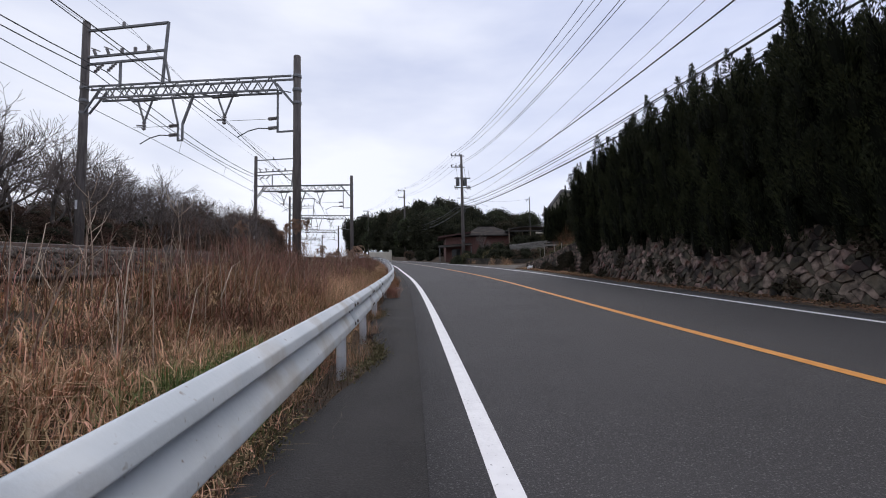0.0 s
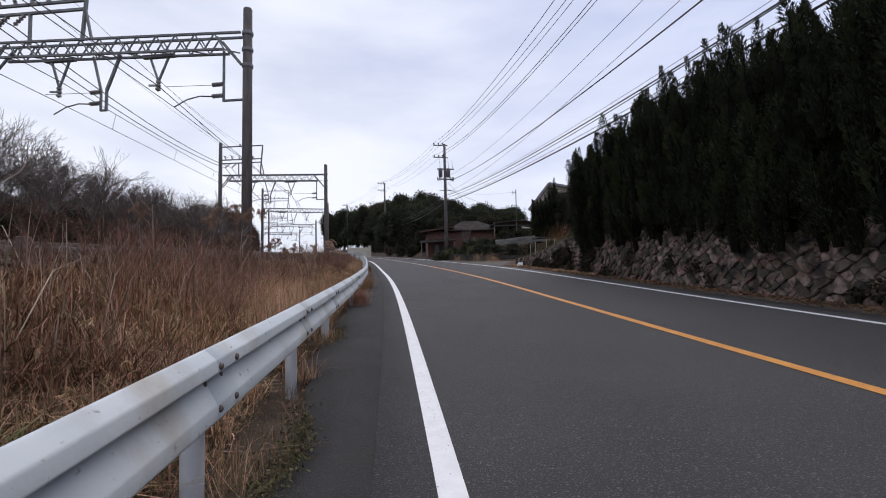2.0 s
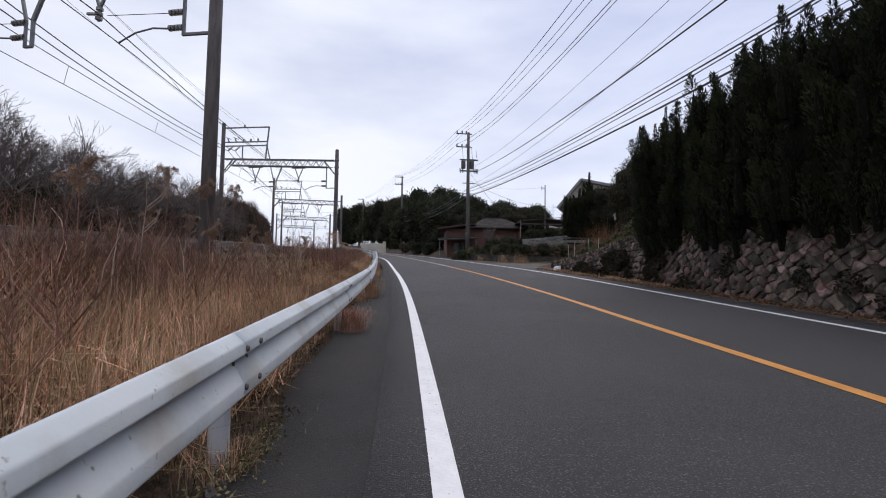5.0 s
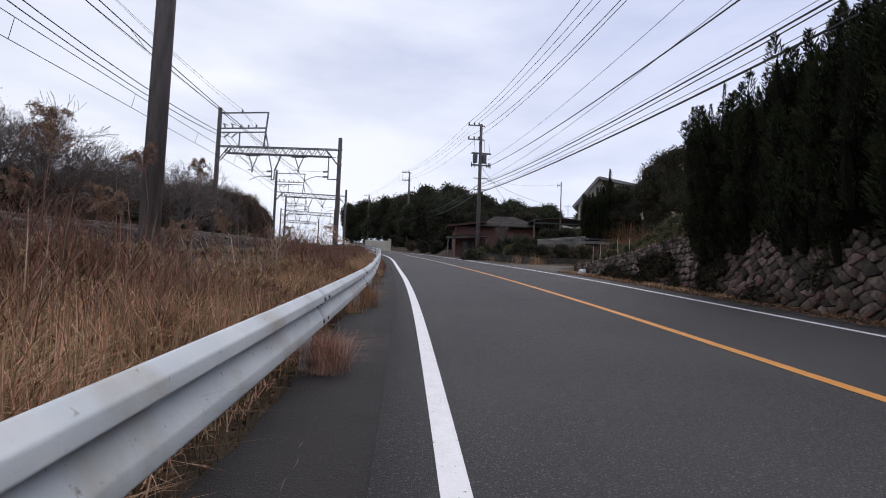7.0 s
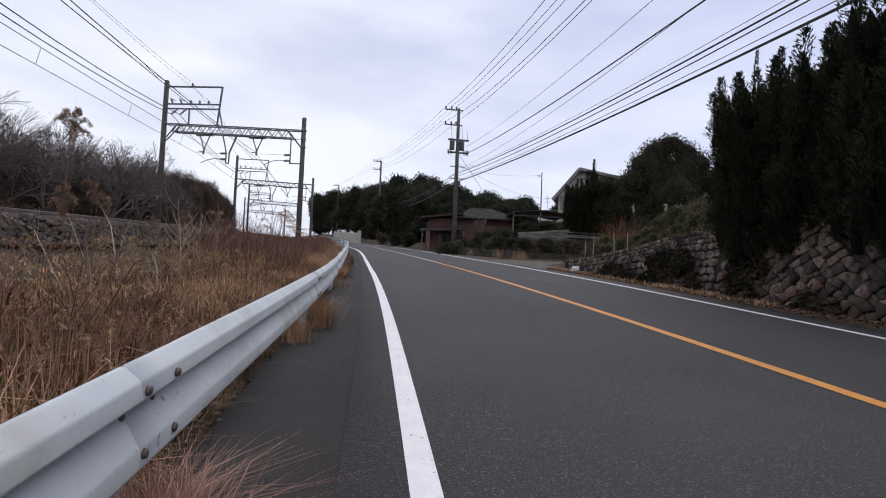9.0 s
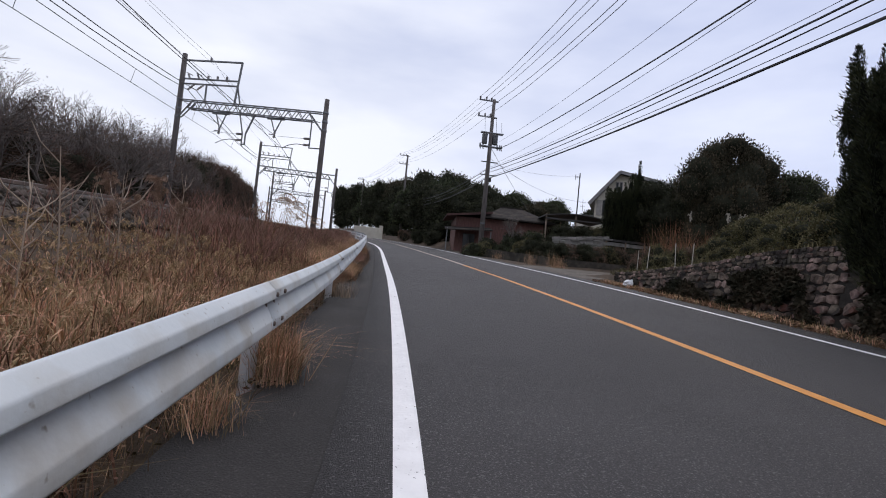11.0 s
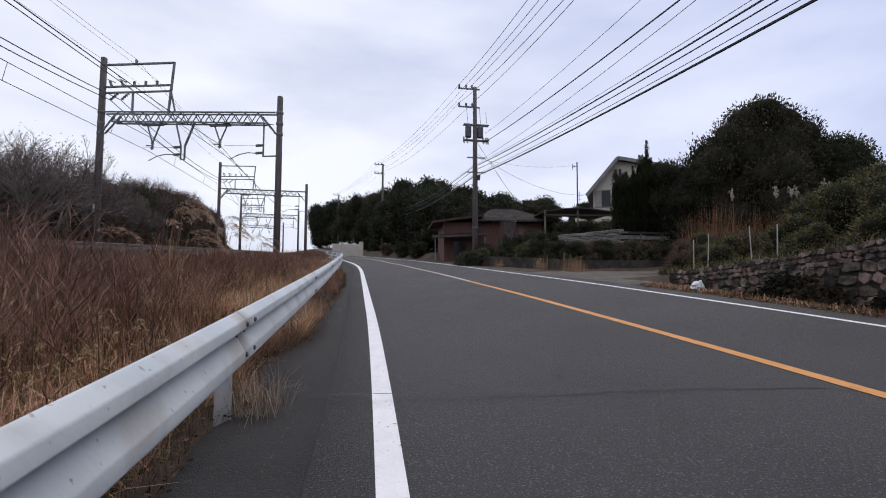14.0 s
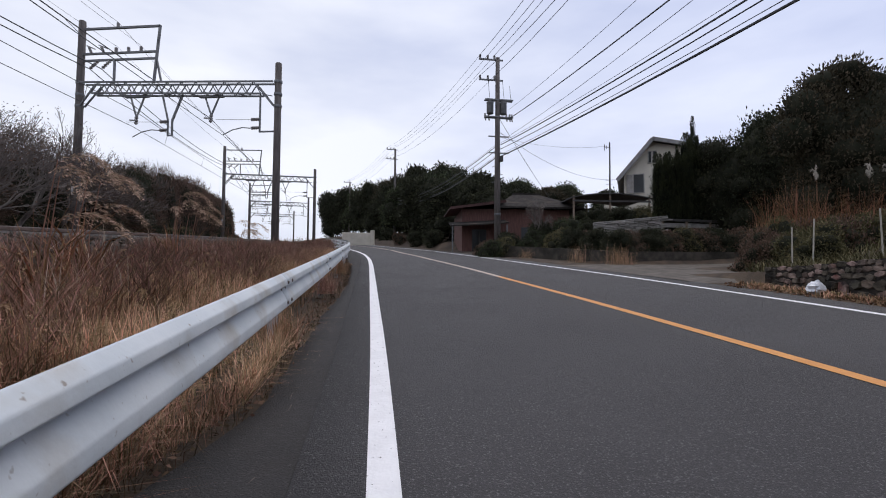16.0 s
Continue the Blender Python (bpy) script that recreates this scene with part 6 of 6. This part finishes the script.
thing("bank_weeds", "olive and brown weeds covering the bank above the wall", "weeds", kind="stuff", geo=blades("bank_weeds", M_LEAF_OLIVE, np.stack([xs, yb], 1), zb, 0.32, 0.008, 0.8, gr))

# litter and dead grass under the rail
y = gr.uniform(-1, 40, 9000)
x = asphalt_edge(y) - 0.02 - np.abs(gr.normal(0, 0.22, len(y)))
xy, z = np.stack([x, y], 1), prof(y) - 0.07
thing("dead_grass", "matted dead grass stems under the guard rail", "grass", kind="stuff", geo=blades("dead_grass", M_MATTED, xy, z, 0.16, 0.0016, 0.75, gr, 0.9))
y = gr.uniform(-1, 40, 2600)
x = asphalt_edge(y) + 0.02 - np.abs(gr.normal(0, 0.2, len(y)))
c = np.stack([x, y, prof(y) - 0.05 + 0.03 * gr.uniform(0, 1, len(y))], 1)
thing("leaf_litter", "fallen brown leaves along the road edge", "leaves", kind="stuff", geo=leaf_soup("leaf_litter", M_MATTED, c, gr.normal(size=c.shape) * [1, 1, 0.25], 0.035, 0.02, gr))
y = np.concatenate([gr.normal(5.3, 0.45, 900), gr.normal(9.1, 0.3, 500), gr.normal(2.9, 0.3, 300)])
x = asphalt_edge(y) - 0.02 + gr.normal(0, 0.06, len(y))
c = np.stack([x, y, prof(y) + tilt(x) + 0.01 + 0.07 * gr.uniform(0, 1, len(y)) ** 2], 1)
thing("edge_weeds", "low grey-green weeds at the broken asphalt edge", "weeds", kind="stuff", geo=leaf_soup("edge_weeds", M_LEAF_OLIVE, c, gr.normal(size=c.shape) + [0, 0, 0.8], 0.03, 0.014, gr))
# thin dry stems lying out over the shoulder, two with foxtail heads
y = np.concatenate([gr.uniform(21.3, 24.8, 1900), gr.uniform(17.5, 21.3, 300)])
x = asphalt_edge(y) - 0.1 - 0.1 * gr.uniform(0, 1, len(y))
thing("fallen_stems", "thin dry stems fallen out over the asphalt shoulder", "weeds", kind="stuff", geo=blades("fallen_stems", M_STRAW, np.stack([x, y], 1), prof(y) - 0.02, 0.27, 0.0018, 0.95, gr, 0.5))
y = gr.uniform(-2, 30, 9000)
x = wall_x(y) - np.abs(gr.normal(0, 0.28, len(y))) - 0.02
ok = x > line_right(y) + 0.45
c = np.stack([x, y, prof(y) + 0.012 + 0.05 * gr.uniform(0, 1, len(y)) ** 2], 1)[ok]
thing("leaf_litter", "fallen reddish leaves at the foot of the stone wall", "leaves", kind="stuff", geo=leaf_soup("leaf_litter", M_LITTER, c, gr.normal(size=c.shape) * [1, 1, 0.3], 0.07, 0.04, gr))


def tuft(x, y, n, h, material, label, seed, spread=0.07, lean=0.62):
    rs = np.random.default_rng(seed)
    xy = rs.normal(0, spread, (n, 2))
    me = blades("grass_tuft", material, xy, np.zeros(n), h, 0.0019, lean, rs, 0.5)
    return thing("grass_tuft", label, "grass tuft", pose(x, y, max(ground_z(x, y), float(prof(y)) - 0.04)), "tufts under the guard rail", geo=me)


for k, (y, h, n, mm, off) in enumerate(((12.85, 0.38, 1000, M_RED_TUFT, 0.18), (13.1, 0.28, 400, M_RED_TUFT, 0.1), (17.0, 0.4, 900, M_STRAW, 0.18), (16.2, 0.3, 300, M_STRAW, 0.02), (20.95, 0.3, 200, M_PALE_STEM, 0.24), (5.1, 0.34, 110, M_STRAW, 0.1), (7.1, 0.26, 90, M_STRAW, 0.1),
                                        (8.9, 0.2, 260, M_STRAW, 0.02), (24.9, 0.36, 500, M_STRAW, 0.1), (28.9, 0.4, 600, M_RED_TUFT, 0.1), (33, 0.45, 600, M_STRAW, 0.1))):
    tuft(float(post_x(y)) + off, y, n, h, mm, "dry reddish grass tuft at a rail post" if mm is M_RED_TUFT else "dry straw-coloured grass tuft at a rail post", 200 + k)
for k, (x, y, h) in enumerate(((6.15, 35.95, 0.85), (5.5, 37.6, 0.75), (6.45, 35.9, 0.6), (4.3, 40.9, 0.5))):
    ob = tuft(x, y, 220, h, M_STRAW, "clump of tall straw-coloured grass by the drive", 300 + k, 0.2, 0.5)
    tagged(ob, group="clumps of tall dry grass")


def seed_head_stalk(m, seed, h, head_m=M_PLUME):
    rr = random.Random(seed)
    ob = thing("goldenrod", "dead goldenrod stalk with a fluffy brown seed head", "weed", m, "dead goldenrod on the verge")
    pts = [(0, 0, -0.05), (rr.uniform(-0.05, 0.05), 0, h * 0.5), (rr.uniform(-0.14, 0.14), rr.uniform(-0.1, 0.1), h)]
    part("stalk", Geo().tube(pts, [0.006, 0.005, 0.003], 5), M_STEM, ob)
    rs = np.random.default_rng(seed)
    cs, ds = [], []
    for k in range(9):
        a = rs.uniform(0, 6.28)
        z0 = h - rs.uniform(0.0, 0.34)
        reach = rs.uniform(0.1, 0.24) * (1 if k else 0.3)
        n = 330
        u = rs.uniform(0.05, 1, n)
        rise = 0.2 * np.sin(2.4 * u) * (1.4 if k == 0 else 1.0)
        fluff = rs.normal(0, 0.02, (n, 3)) * (1.1 - 0.5 * u)[:, None]
        c = np.stack([pts[2][0] + reach * u * math.cos(a), pts[2][1] + reach * u * math.sin(a), z0 + rise], 1) + fluff
        cs.append(c)
        ds.append(np.stack([0.6 * math.cos(a) + 0 * u, 0.6 * math.sin(a) + 0 * u, 0.9 - 1.3 * u], 1) + rs.normal(0, 0.6, (n, 3)))
    c, d = np.concatenate(cs), np.concatenate(ds)
    part("seed_head", leaf_soup("seed_head", head_m, c, d, 0.026, 0.008, rs), head_m, ob, "fluffy pale brown seed head")
    return ob


sk = [seed_head_stalk(pose(-3.2 - 0.4 * k, 11 + 2.2 * k, ground_z(-3.2 - 0.4 * k, 11 + 2.2 * k)), 400 + k, 1.35 + 0.1 * k) for k in range(4)]
for i in range(18):
    y = wr.uniform(9, 20)
    u = wr.uniform(0.35, 0.95)
    x = float(post_x(y)) - 0.3 + u * float(rail_x(y) - post_x(y) + 0.3)
    ob = copy_thing(sk[i % 4], pose(x, y, ground_z(x, y), wr.uniform(-8, 8), wr.uniform(-8, 8), wr.uniform(0, 360)))
    s = wr.uniform(0.45, 0.7)
    ob.scale = (s, s, s)


def reed(m, seed, h):
    """A dry reed: a stalk with long bent leaves and a plume that hangs over to one side."""
    rs = np.random.default_rng(seed)
    ob = thing("reed", "dry reed with a drooping feathery tan plume on the verge", "grass", m, "reeds on the verge")
    part("stalk", Geo().tube([(0, 0, -0.05), (0.03, 0, h * 0.5), (0.1, 0.02, h)], [0.006, 0.005, 0.003], 5), M_STEM, ob)
    part("leaves", blades("leaves", M_RUST_REED, rs.normal(0, 0.03, (26, 2)), np.zeros(26), h * 0.7, 0.007, 0.5, rs, 0.6), M_RUST_REED, ob, "long bent rusty leaves")
    cs, ds = [], []
    for k in range(20):
        q = k / 19
        root = np.array([0.1 + 0.34 * q, 0.02, h - 0.02 + 0.13 * math.sin(2.9 * q) - 0.2 * q * q])
        a, n = rs.normal(0, 0.6), 26
        u = rs.uniform(0, 1, n)
        reach = 0.17 * (1.1 - 0.6 * q) * rs.uniform(0.7, 1.2)
        c = root + np.stack([reach * u * math.cos(a), reach * u * math.sin(a), reach * (0.25 * u - 0.95 * u * u)], 1) + rs.normal(0, 0.008, (n, 3))
        cs.append(c)
        ds.append(np.stack([math.cos(a) + 0 * u, math.sin(a) + 0 * u, 0.3 - 1.9 * u], 1) + rs.normal(0, 0.35, (n, 3)))
    part("plume", leaf_soup("plume", M_REED, np.concatenate(cs), np.concatenate(ds), 0.03, 0.007, rs), M_REED, ob, "feathery tan plume")
    return ob


reeds = None
for k, (x, y, top, turn) in enumerate(((-3.66, 24.5, 3.16, 20), (-3.8, 24.8, 3.05, -30), (-3.95, 25.3, 3.15, 10), (-3.7, 25.0, 2.8, 35), (-4.15, 25.8, 3.2, 0),
                                       (-4.38, 28.0, 3.4, 15), (-4.25, 27.8, 3.2, -25), (-3.99, 27.5, 3.05, 40), (-4.5, 28.3, 3.15, -60), (-4.75, 29.4, 3.35, 30), (-4.6, 29.1, 3.1, -10),
                                       (-3.29, 24.0, 2.6, 25), (-4.6, 26.2, 3.05, -40), (-4.3, 30.6, 3.15, 12), (-4.45, 30.9, 3.0, -30), (-3.7, 22.9, 2.6, 50), (-4.9, 31.6, 3.3, 0), (-4.8, 31.9, 3.1, 45), (-3.9, 29.2, 2.85, -20))):
    gz = ground_z(x, y)
    m = pose(x, y, gz, 0, 0, turn)
    if reeds is None:
        reeds = [reed(m, 430, 1.5)]
        ob = reeds[0]
    elif len(reeds) < 3:
        reeds.append(reed(m, 430 + k, 1.5))
        ob = reeds[-1]
    else:
        ob = copy_thing(reeds[k % 3], m)
    ob.scale = (1.15, 1.15, max(0.5, (top - gz) / 1.6))
# rusty tall grass and pale plumes at the top of the bank
for k, (x, y, top) in enumerate(((9.9, 33.9, 4.7), (10.35, 34.1, 4.95), (10.75, 33.9, 5.2), (11.05, 34.3, 5.15), (11.4, 33.8, 4.9), (11.8, 34.2, 5.0), (12.2, 33.8, 4.8), (12.7, 34.2, 5.0), (13.2, 33.9, 5.0), (13.7, 34.2, 5.1), (14.2, 33.9, 5.05),
                                 (14.8, 34.2, 5.2), (15.4, 34.0, 5.3), (16.0, 34.3, 5.4), (16.7, 34.4, 5.4), (10.5, 33.3, 4.4), (11.6, 33.2, 4.5), (12.9, 33.1, 4.5), (14.0, 33.0, 4.6), (15.2, 33.1, 4.8))):
    gz = ground_z(x, y)
    rs0 = np.random.default_rng(300 + k)
    me = blades("tall_grass_clump", M_RUST_REED, rs0.normal(0, 0.2, (130, 2)), np.zeros(130), (top - gz) * 0.85, 0.006, 0.2, rs0, 0.5)
    thing("tall_grass_clump", "tall clump of rusty dry grass on top of the bank", "grass", pose(x, y, gz), "clumps of tall dry grass", geo=me)
for k, (x, y, top) in enumerate(((11.65, 34.0, 5.25), (13.3, 34.0, 5.45), (13.95, 34.0, 5.5), (14.35, 34.1, 5.5), (15.35, 34.0, 5.7), (15.75, 34.2, 5.6))):
    h = top - ground_z(x, y)
    ob = seed_head_stalk(pose(x, y, ground_z(x, y)), 440 + k, h, M_FEATHER)
    ob.scale = (0.6, 0.6, 0.97)
    ob.name = "pampas_grass"
    tagged(ob, "tall grass stalk with a pale feathery plume on the bank", "grass", "plumes on the bank")


# ---- stone retaining wall: slabs of earth-dark backing with a stone facing ----
WALL_Y0, WALL_Y1 = -8.0, 29.7
backing = Geo()
ys = np.arange(WALL_Y0, WALL_Y1 + 0.01, 0.4)
BATTER = 0.16
for y in ys:
    x, z, h = float(wall_x(y)), float(prof(y)), float(wall_h(y))
    backing.v += [(x + 0.03, y, z - 0.3), (x + 0.03 + BATTER * h, y, z + h), (x + 0.4 + BATTER * h, y, z + h), (x + 0.55, y, z - 0.3)]
for j in range(len(ys) - 1):
    for i in range(4):
        a, b = j * 4 + i, j * 4 + (i + 1) % 4
        backing.f.append((a, a + 4, b + 4, b))
e = len(backing.v) - 4
backing.f += [(0, 1, 2, 3), (e + 3, e + 2, e + 1, e)]
stone_wall = structure("wall_stone", backing, M_MORTAR, "mossy rubble stone retaining wall along the road", "retaining wall")

sr = random.Random(21)
rest = Geo()
stone_count = 0


def stone(corners, y_mid, single):
    """One facing stone from its corners (along the wall, up it), a little proud of the joints."""
    global stone_count
    n = len(corners)
    cy = sum(c[0] for c in corners) / n
    ch = sum(c[1] for c in corners) / n
    depth = sr.uniform(0.025, 0.09) if cy < 21.8 else sr.uniform(0.015, 0.035)
    tilt_y, tilt_h = sr.uniform(-0.25, 0.25), sr.uniform(-0.25, 0.25)
    rings = []
    for scale, out in ((0.97, -0.03), (0.95, depth * 0.55), (0.84 if cy < 21.8 else 0.9, depth)):
        for cy_, ch_ in corners:
            a, b = cy + (cy_ - cy) * scale, ch + (ch_ - ch) * scale
            lift = out + (tilt_y * (a - cy) + tilt_h * (b - ch) if out > 0 else 0)
            rings.append((float(wall_x(a)) + 0.03 + BATTER * b - lift, a, float(prof(a)) + b))
    f = [tuple(range(2 * n, 3 * n))]
    for k in range(2):
        for i in range(n):
            j = (i + 1) % n
            f.append((k * n + i, k * n + j, (k + 1) * n + j, (k + 1) * n + i))
    if single and stone_count < 300:
        c = Vector((float(wall_x(cy)), cy, float(prof(cy)) + ch))
        g = Geo().add([Vector(p) - c for p in rings], f)
        ob = part("stone", g, M_STONE, stone_wall)
        ob.location = c
        stone_count += 1
    else:
        rest.add(rings, f)


# diagonal courses under the hedge
S = 0.205
grid = {}


def node(i, j):
    if (i, j) not in grid:
        grid[i, j] = (sr.uniform(-0.075, 0.075), sr.uniform(-0.065, 0.065))
    a, b = grid[i, j]
    return WALL_Y0 + (i - j) * S * 0.72 + a, (i + j) * S * 0.6 + b


taken = set()
for i in range(-60, 260):
    for j in range(-260, 120):
        cy = WALL_Y0 + (i - j) * S * 0.72
        ch = (i + j + 1) * S * 0.6
        if (i, j) in taken or not (WALL_Y0 + 0.3 < cy < 21.8 and -0.1 < ch < 1.75):
            continue
        roll = sr.random()
        if roll < 0.16:
            taken.add((i + 1, j))
            q = [node(i, j), node(i + 1, j), node(i + 2, j), node(i + 2, j + 1), node(i + 1, j + 1), node(i, j + 1)]
        elif roll < 0.26:
            taken.add((i, j + 1))
            q = [node(i, j), node(i + 1, j), node(i + 1, j + 1), node(i + 1, j + 2), node(i, j + 2), node(i, j + 1)]
        else:
            q = [node(i, j), node(i + 1, j), node(i + 1, j + 1), node(i, j + 1)]
        # knock the corners off unevenly
        cut = []
        for k in range(len(q)):
            p, c, n = Vector(q[k - 1]), Vector(q[k]), Vector(q[(k + 1) % len(q)])
            cut += [tuple(c.lerp(p, sr.uniform(0.08, 0.24))), tuple(c.lerp(n, sr.uniform(0.08, 0.24)))]
        top = float(wall_h(cy))
        q = [(a, min(max(b, -0.05), top)) for a, b in cut]
        n = len(q)
        area = 0.5 * abs(sum(q[k][0] * q[(k + 1) % n][1] - q[(k + 1) % n][0] * q[k][1] for k in range(n)))
        if area > 0.006:
            stone(q, cy, 16.5 < cy < 21.8)
# rounder stones in rough courses towards the low end, with a capping course of small ones
y0 = 21.9
for course in range(10):
    y = y0 + sr.uniform(-0.1, 0.1)
    while y < 29.55:
        top = float(wall_h(y))
        if course < 3:
            hh, w0 = 0.11, sr.uniform(0.08, 0.19)
            hi = top - 0.11 * course
        else:
            hh, w0 = 0.2, sr.uniform(0.16, 0.32)
            hi = top - 0.33 - 0.2 * (course - 3)
        lo = max(hi - hh * sr.uniform(0.9, 1.1), -0.04)
        if hi - lo > 0.06:
            cy, ch, ry, rh = y + w0 / 2, (hi + lo) / 2 + sr.uniform(-0.02, 0.02), w0 / 2, (hi - lo) / 2
            q = []
            for k in range(6):
                a = 2 * math.pi * (k + 0.5 + sr.uniform(-0.36, 0.36)) / 6
                sq = 1 / max(abs(math.cos(a)), abs(math.sin(a))) ** 0.9
                q.append((cy + ry * sq * 0.93 * math.cos(a), ch + rh * sq * 0.93 * math.sin(a)))
            stone(q, cy, False)
        y += w0
part("stones", rest, M_STONE_I, stone_wall)["kind"] = "stuff"

# ---- ivy and weeds over the low end of the wall ----
ir = np.random.default_rng(61)
n = 52000
yy = np.where(ir.uniform(0, 1, n) < 0.45, ir.uniform(2, 20, n), ir.uniform(19.5, 28.2, n))
hh = ir.uniform(-0.02, 1.0, n) * (wall_h(yy) - 0.42 * smooth_step(20, 22, yy)) * 0.98
f = np.array([noise.noise((a * 0.7, b * 1.1, 5.0)) + 0.4 * noise.noise((a * 2.3, b * 2.3, 1.0)) for a, b in zip(yy, hh)])
ok = f > -0.1 * smooth_step(21.5, 22.5, yy) + 0.28 * smooth_step(26, 28.2, yy) + 0.4 * smooth_step(21, 19.5, yy)
yy, hh = yy[ok], hh[ok]
c = np.stack([wall_x(yy) + BATTER * hh - 0.06 - 0.12 * ir.uniform(0, 1, len(yy)) ** 2, yy, prof(yy) + hh], 1)
thing("ivy", "dark ivy and dead vines climbing the low stone wall", "ivy", kind="stuff", geo=leaf_soup("ivy", M_IVY, c, ir.normal(size=c.shape) * [0.6, 1, 1] + [-0.6, 0, -0.3], 0.09, 0.06, ir))
yy = ir.uniform(20, 29.8, 4500)
xx = wall_x(yy) - np.abs(ir.normal(0, 0.2, len(yy))) - 0.03
ok = xx > line_right(yy) + 0.5
xy, zz = np.stack([xx, yy], 1)[ok], (prof(yy) + 0.02)[ok]
thing("wall_foot_weeds", "straw-coloured weeds at the foot of the wall", "weeds", kind="stuff", geo=blades("wall_foot_weeds", M_STRAW, xy, zz, 0.16, 0.005, 0.8, ir))

# ---- blocks of the low garden wall ----
br = random.Random(9)
SLABS = (0.42, 0.3, 0.55, 0.36)
block_mesh = [Geo().box((0, 0, 0), (w, 0.3, 0.064), None, 0.012).mesh("slab", M_BLOCK) for w in SLABS]
for row in range(9):
    x = 7.6 + br.uniform(0, 0.1)
    while x < 10.7:
        k = br.randrange(4)
        ob = part("slab", block_mesh[k], M_BLOCK, garden)
        ob.matrix_basis = pose(x + SLABS[k] / 2, 41.55 - 0.05 * (x - 9.2) + br.uniform(-0.06, 0.03), 3.74 + 0.078 * row + 0.1 * (x - 7.6) + br.uniform(-0.005, 0.005), 0, -5.5 + br.uniform(-1.5, 1.5), -3)
        x += SLABS[k] + br.uniform(0.01, 0.05)

# ---- repaired cracks across the road ----
for y0, seed in ((21.1, 1), (36.0, 2)):
    g = Geo()
    cr = random.Random(seed)
    xs = np.arange(float(post_x(y0)) + 0.5, float(line_mid(y0)) - 0.2, 0.12)
    pts, yy = [], y0
    for x in xs:
        yy += cr.uniform(-0.025, 0.032)
        pts.append((x, yy))
    for i in range(len(pts) - 1):
        for (x, yv), s in ((pts[i], 1), (pts[i + 1], 1)):
            w = 0.006 + 0.006 * abs(noise.noise((x * 3, seed, 0)))
            g.v += [(x, yv - w, float(prof(yv)) + 0.008), (x, yv + w, float(prof(yv)) + 0.008)]
        a = 4 * i
        g.f.append((a, a + 2, a + 3, a + 1))
    structure("road_crack", g, M_CRACK, "thin dark crack across the asphalt", "crack")
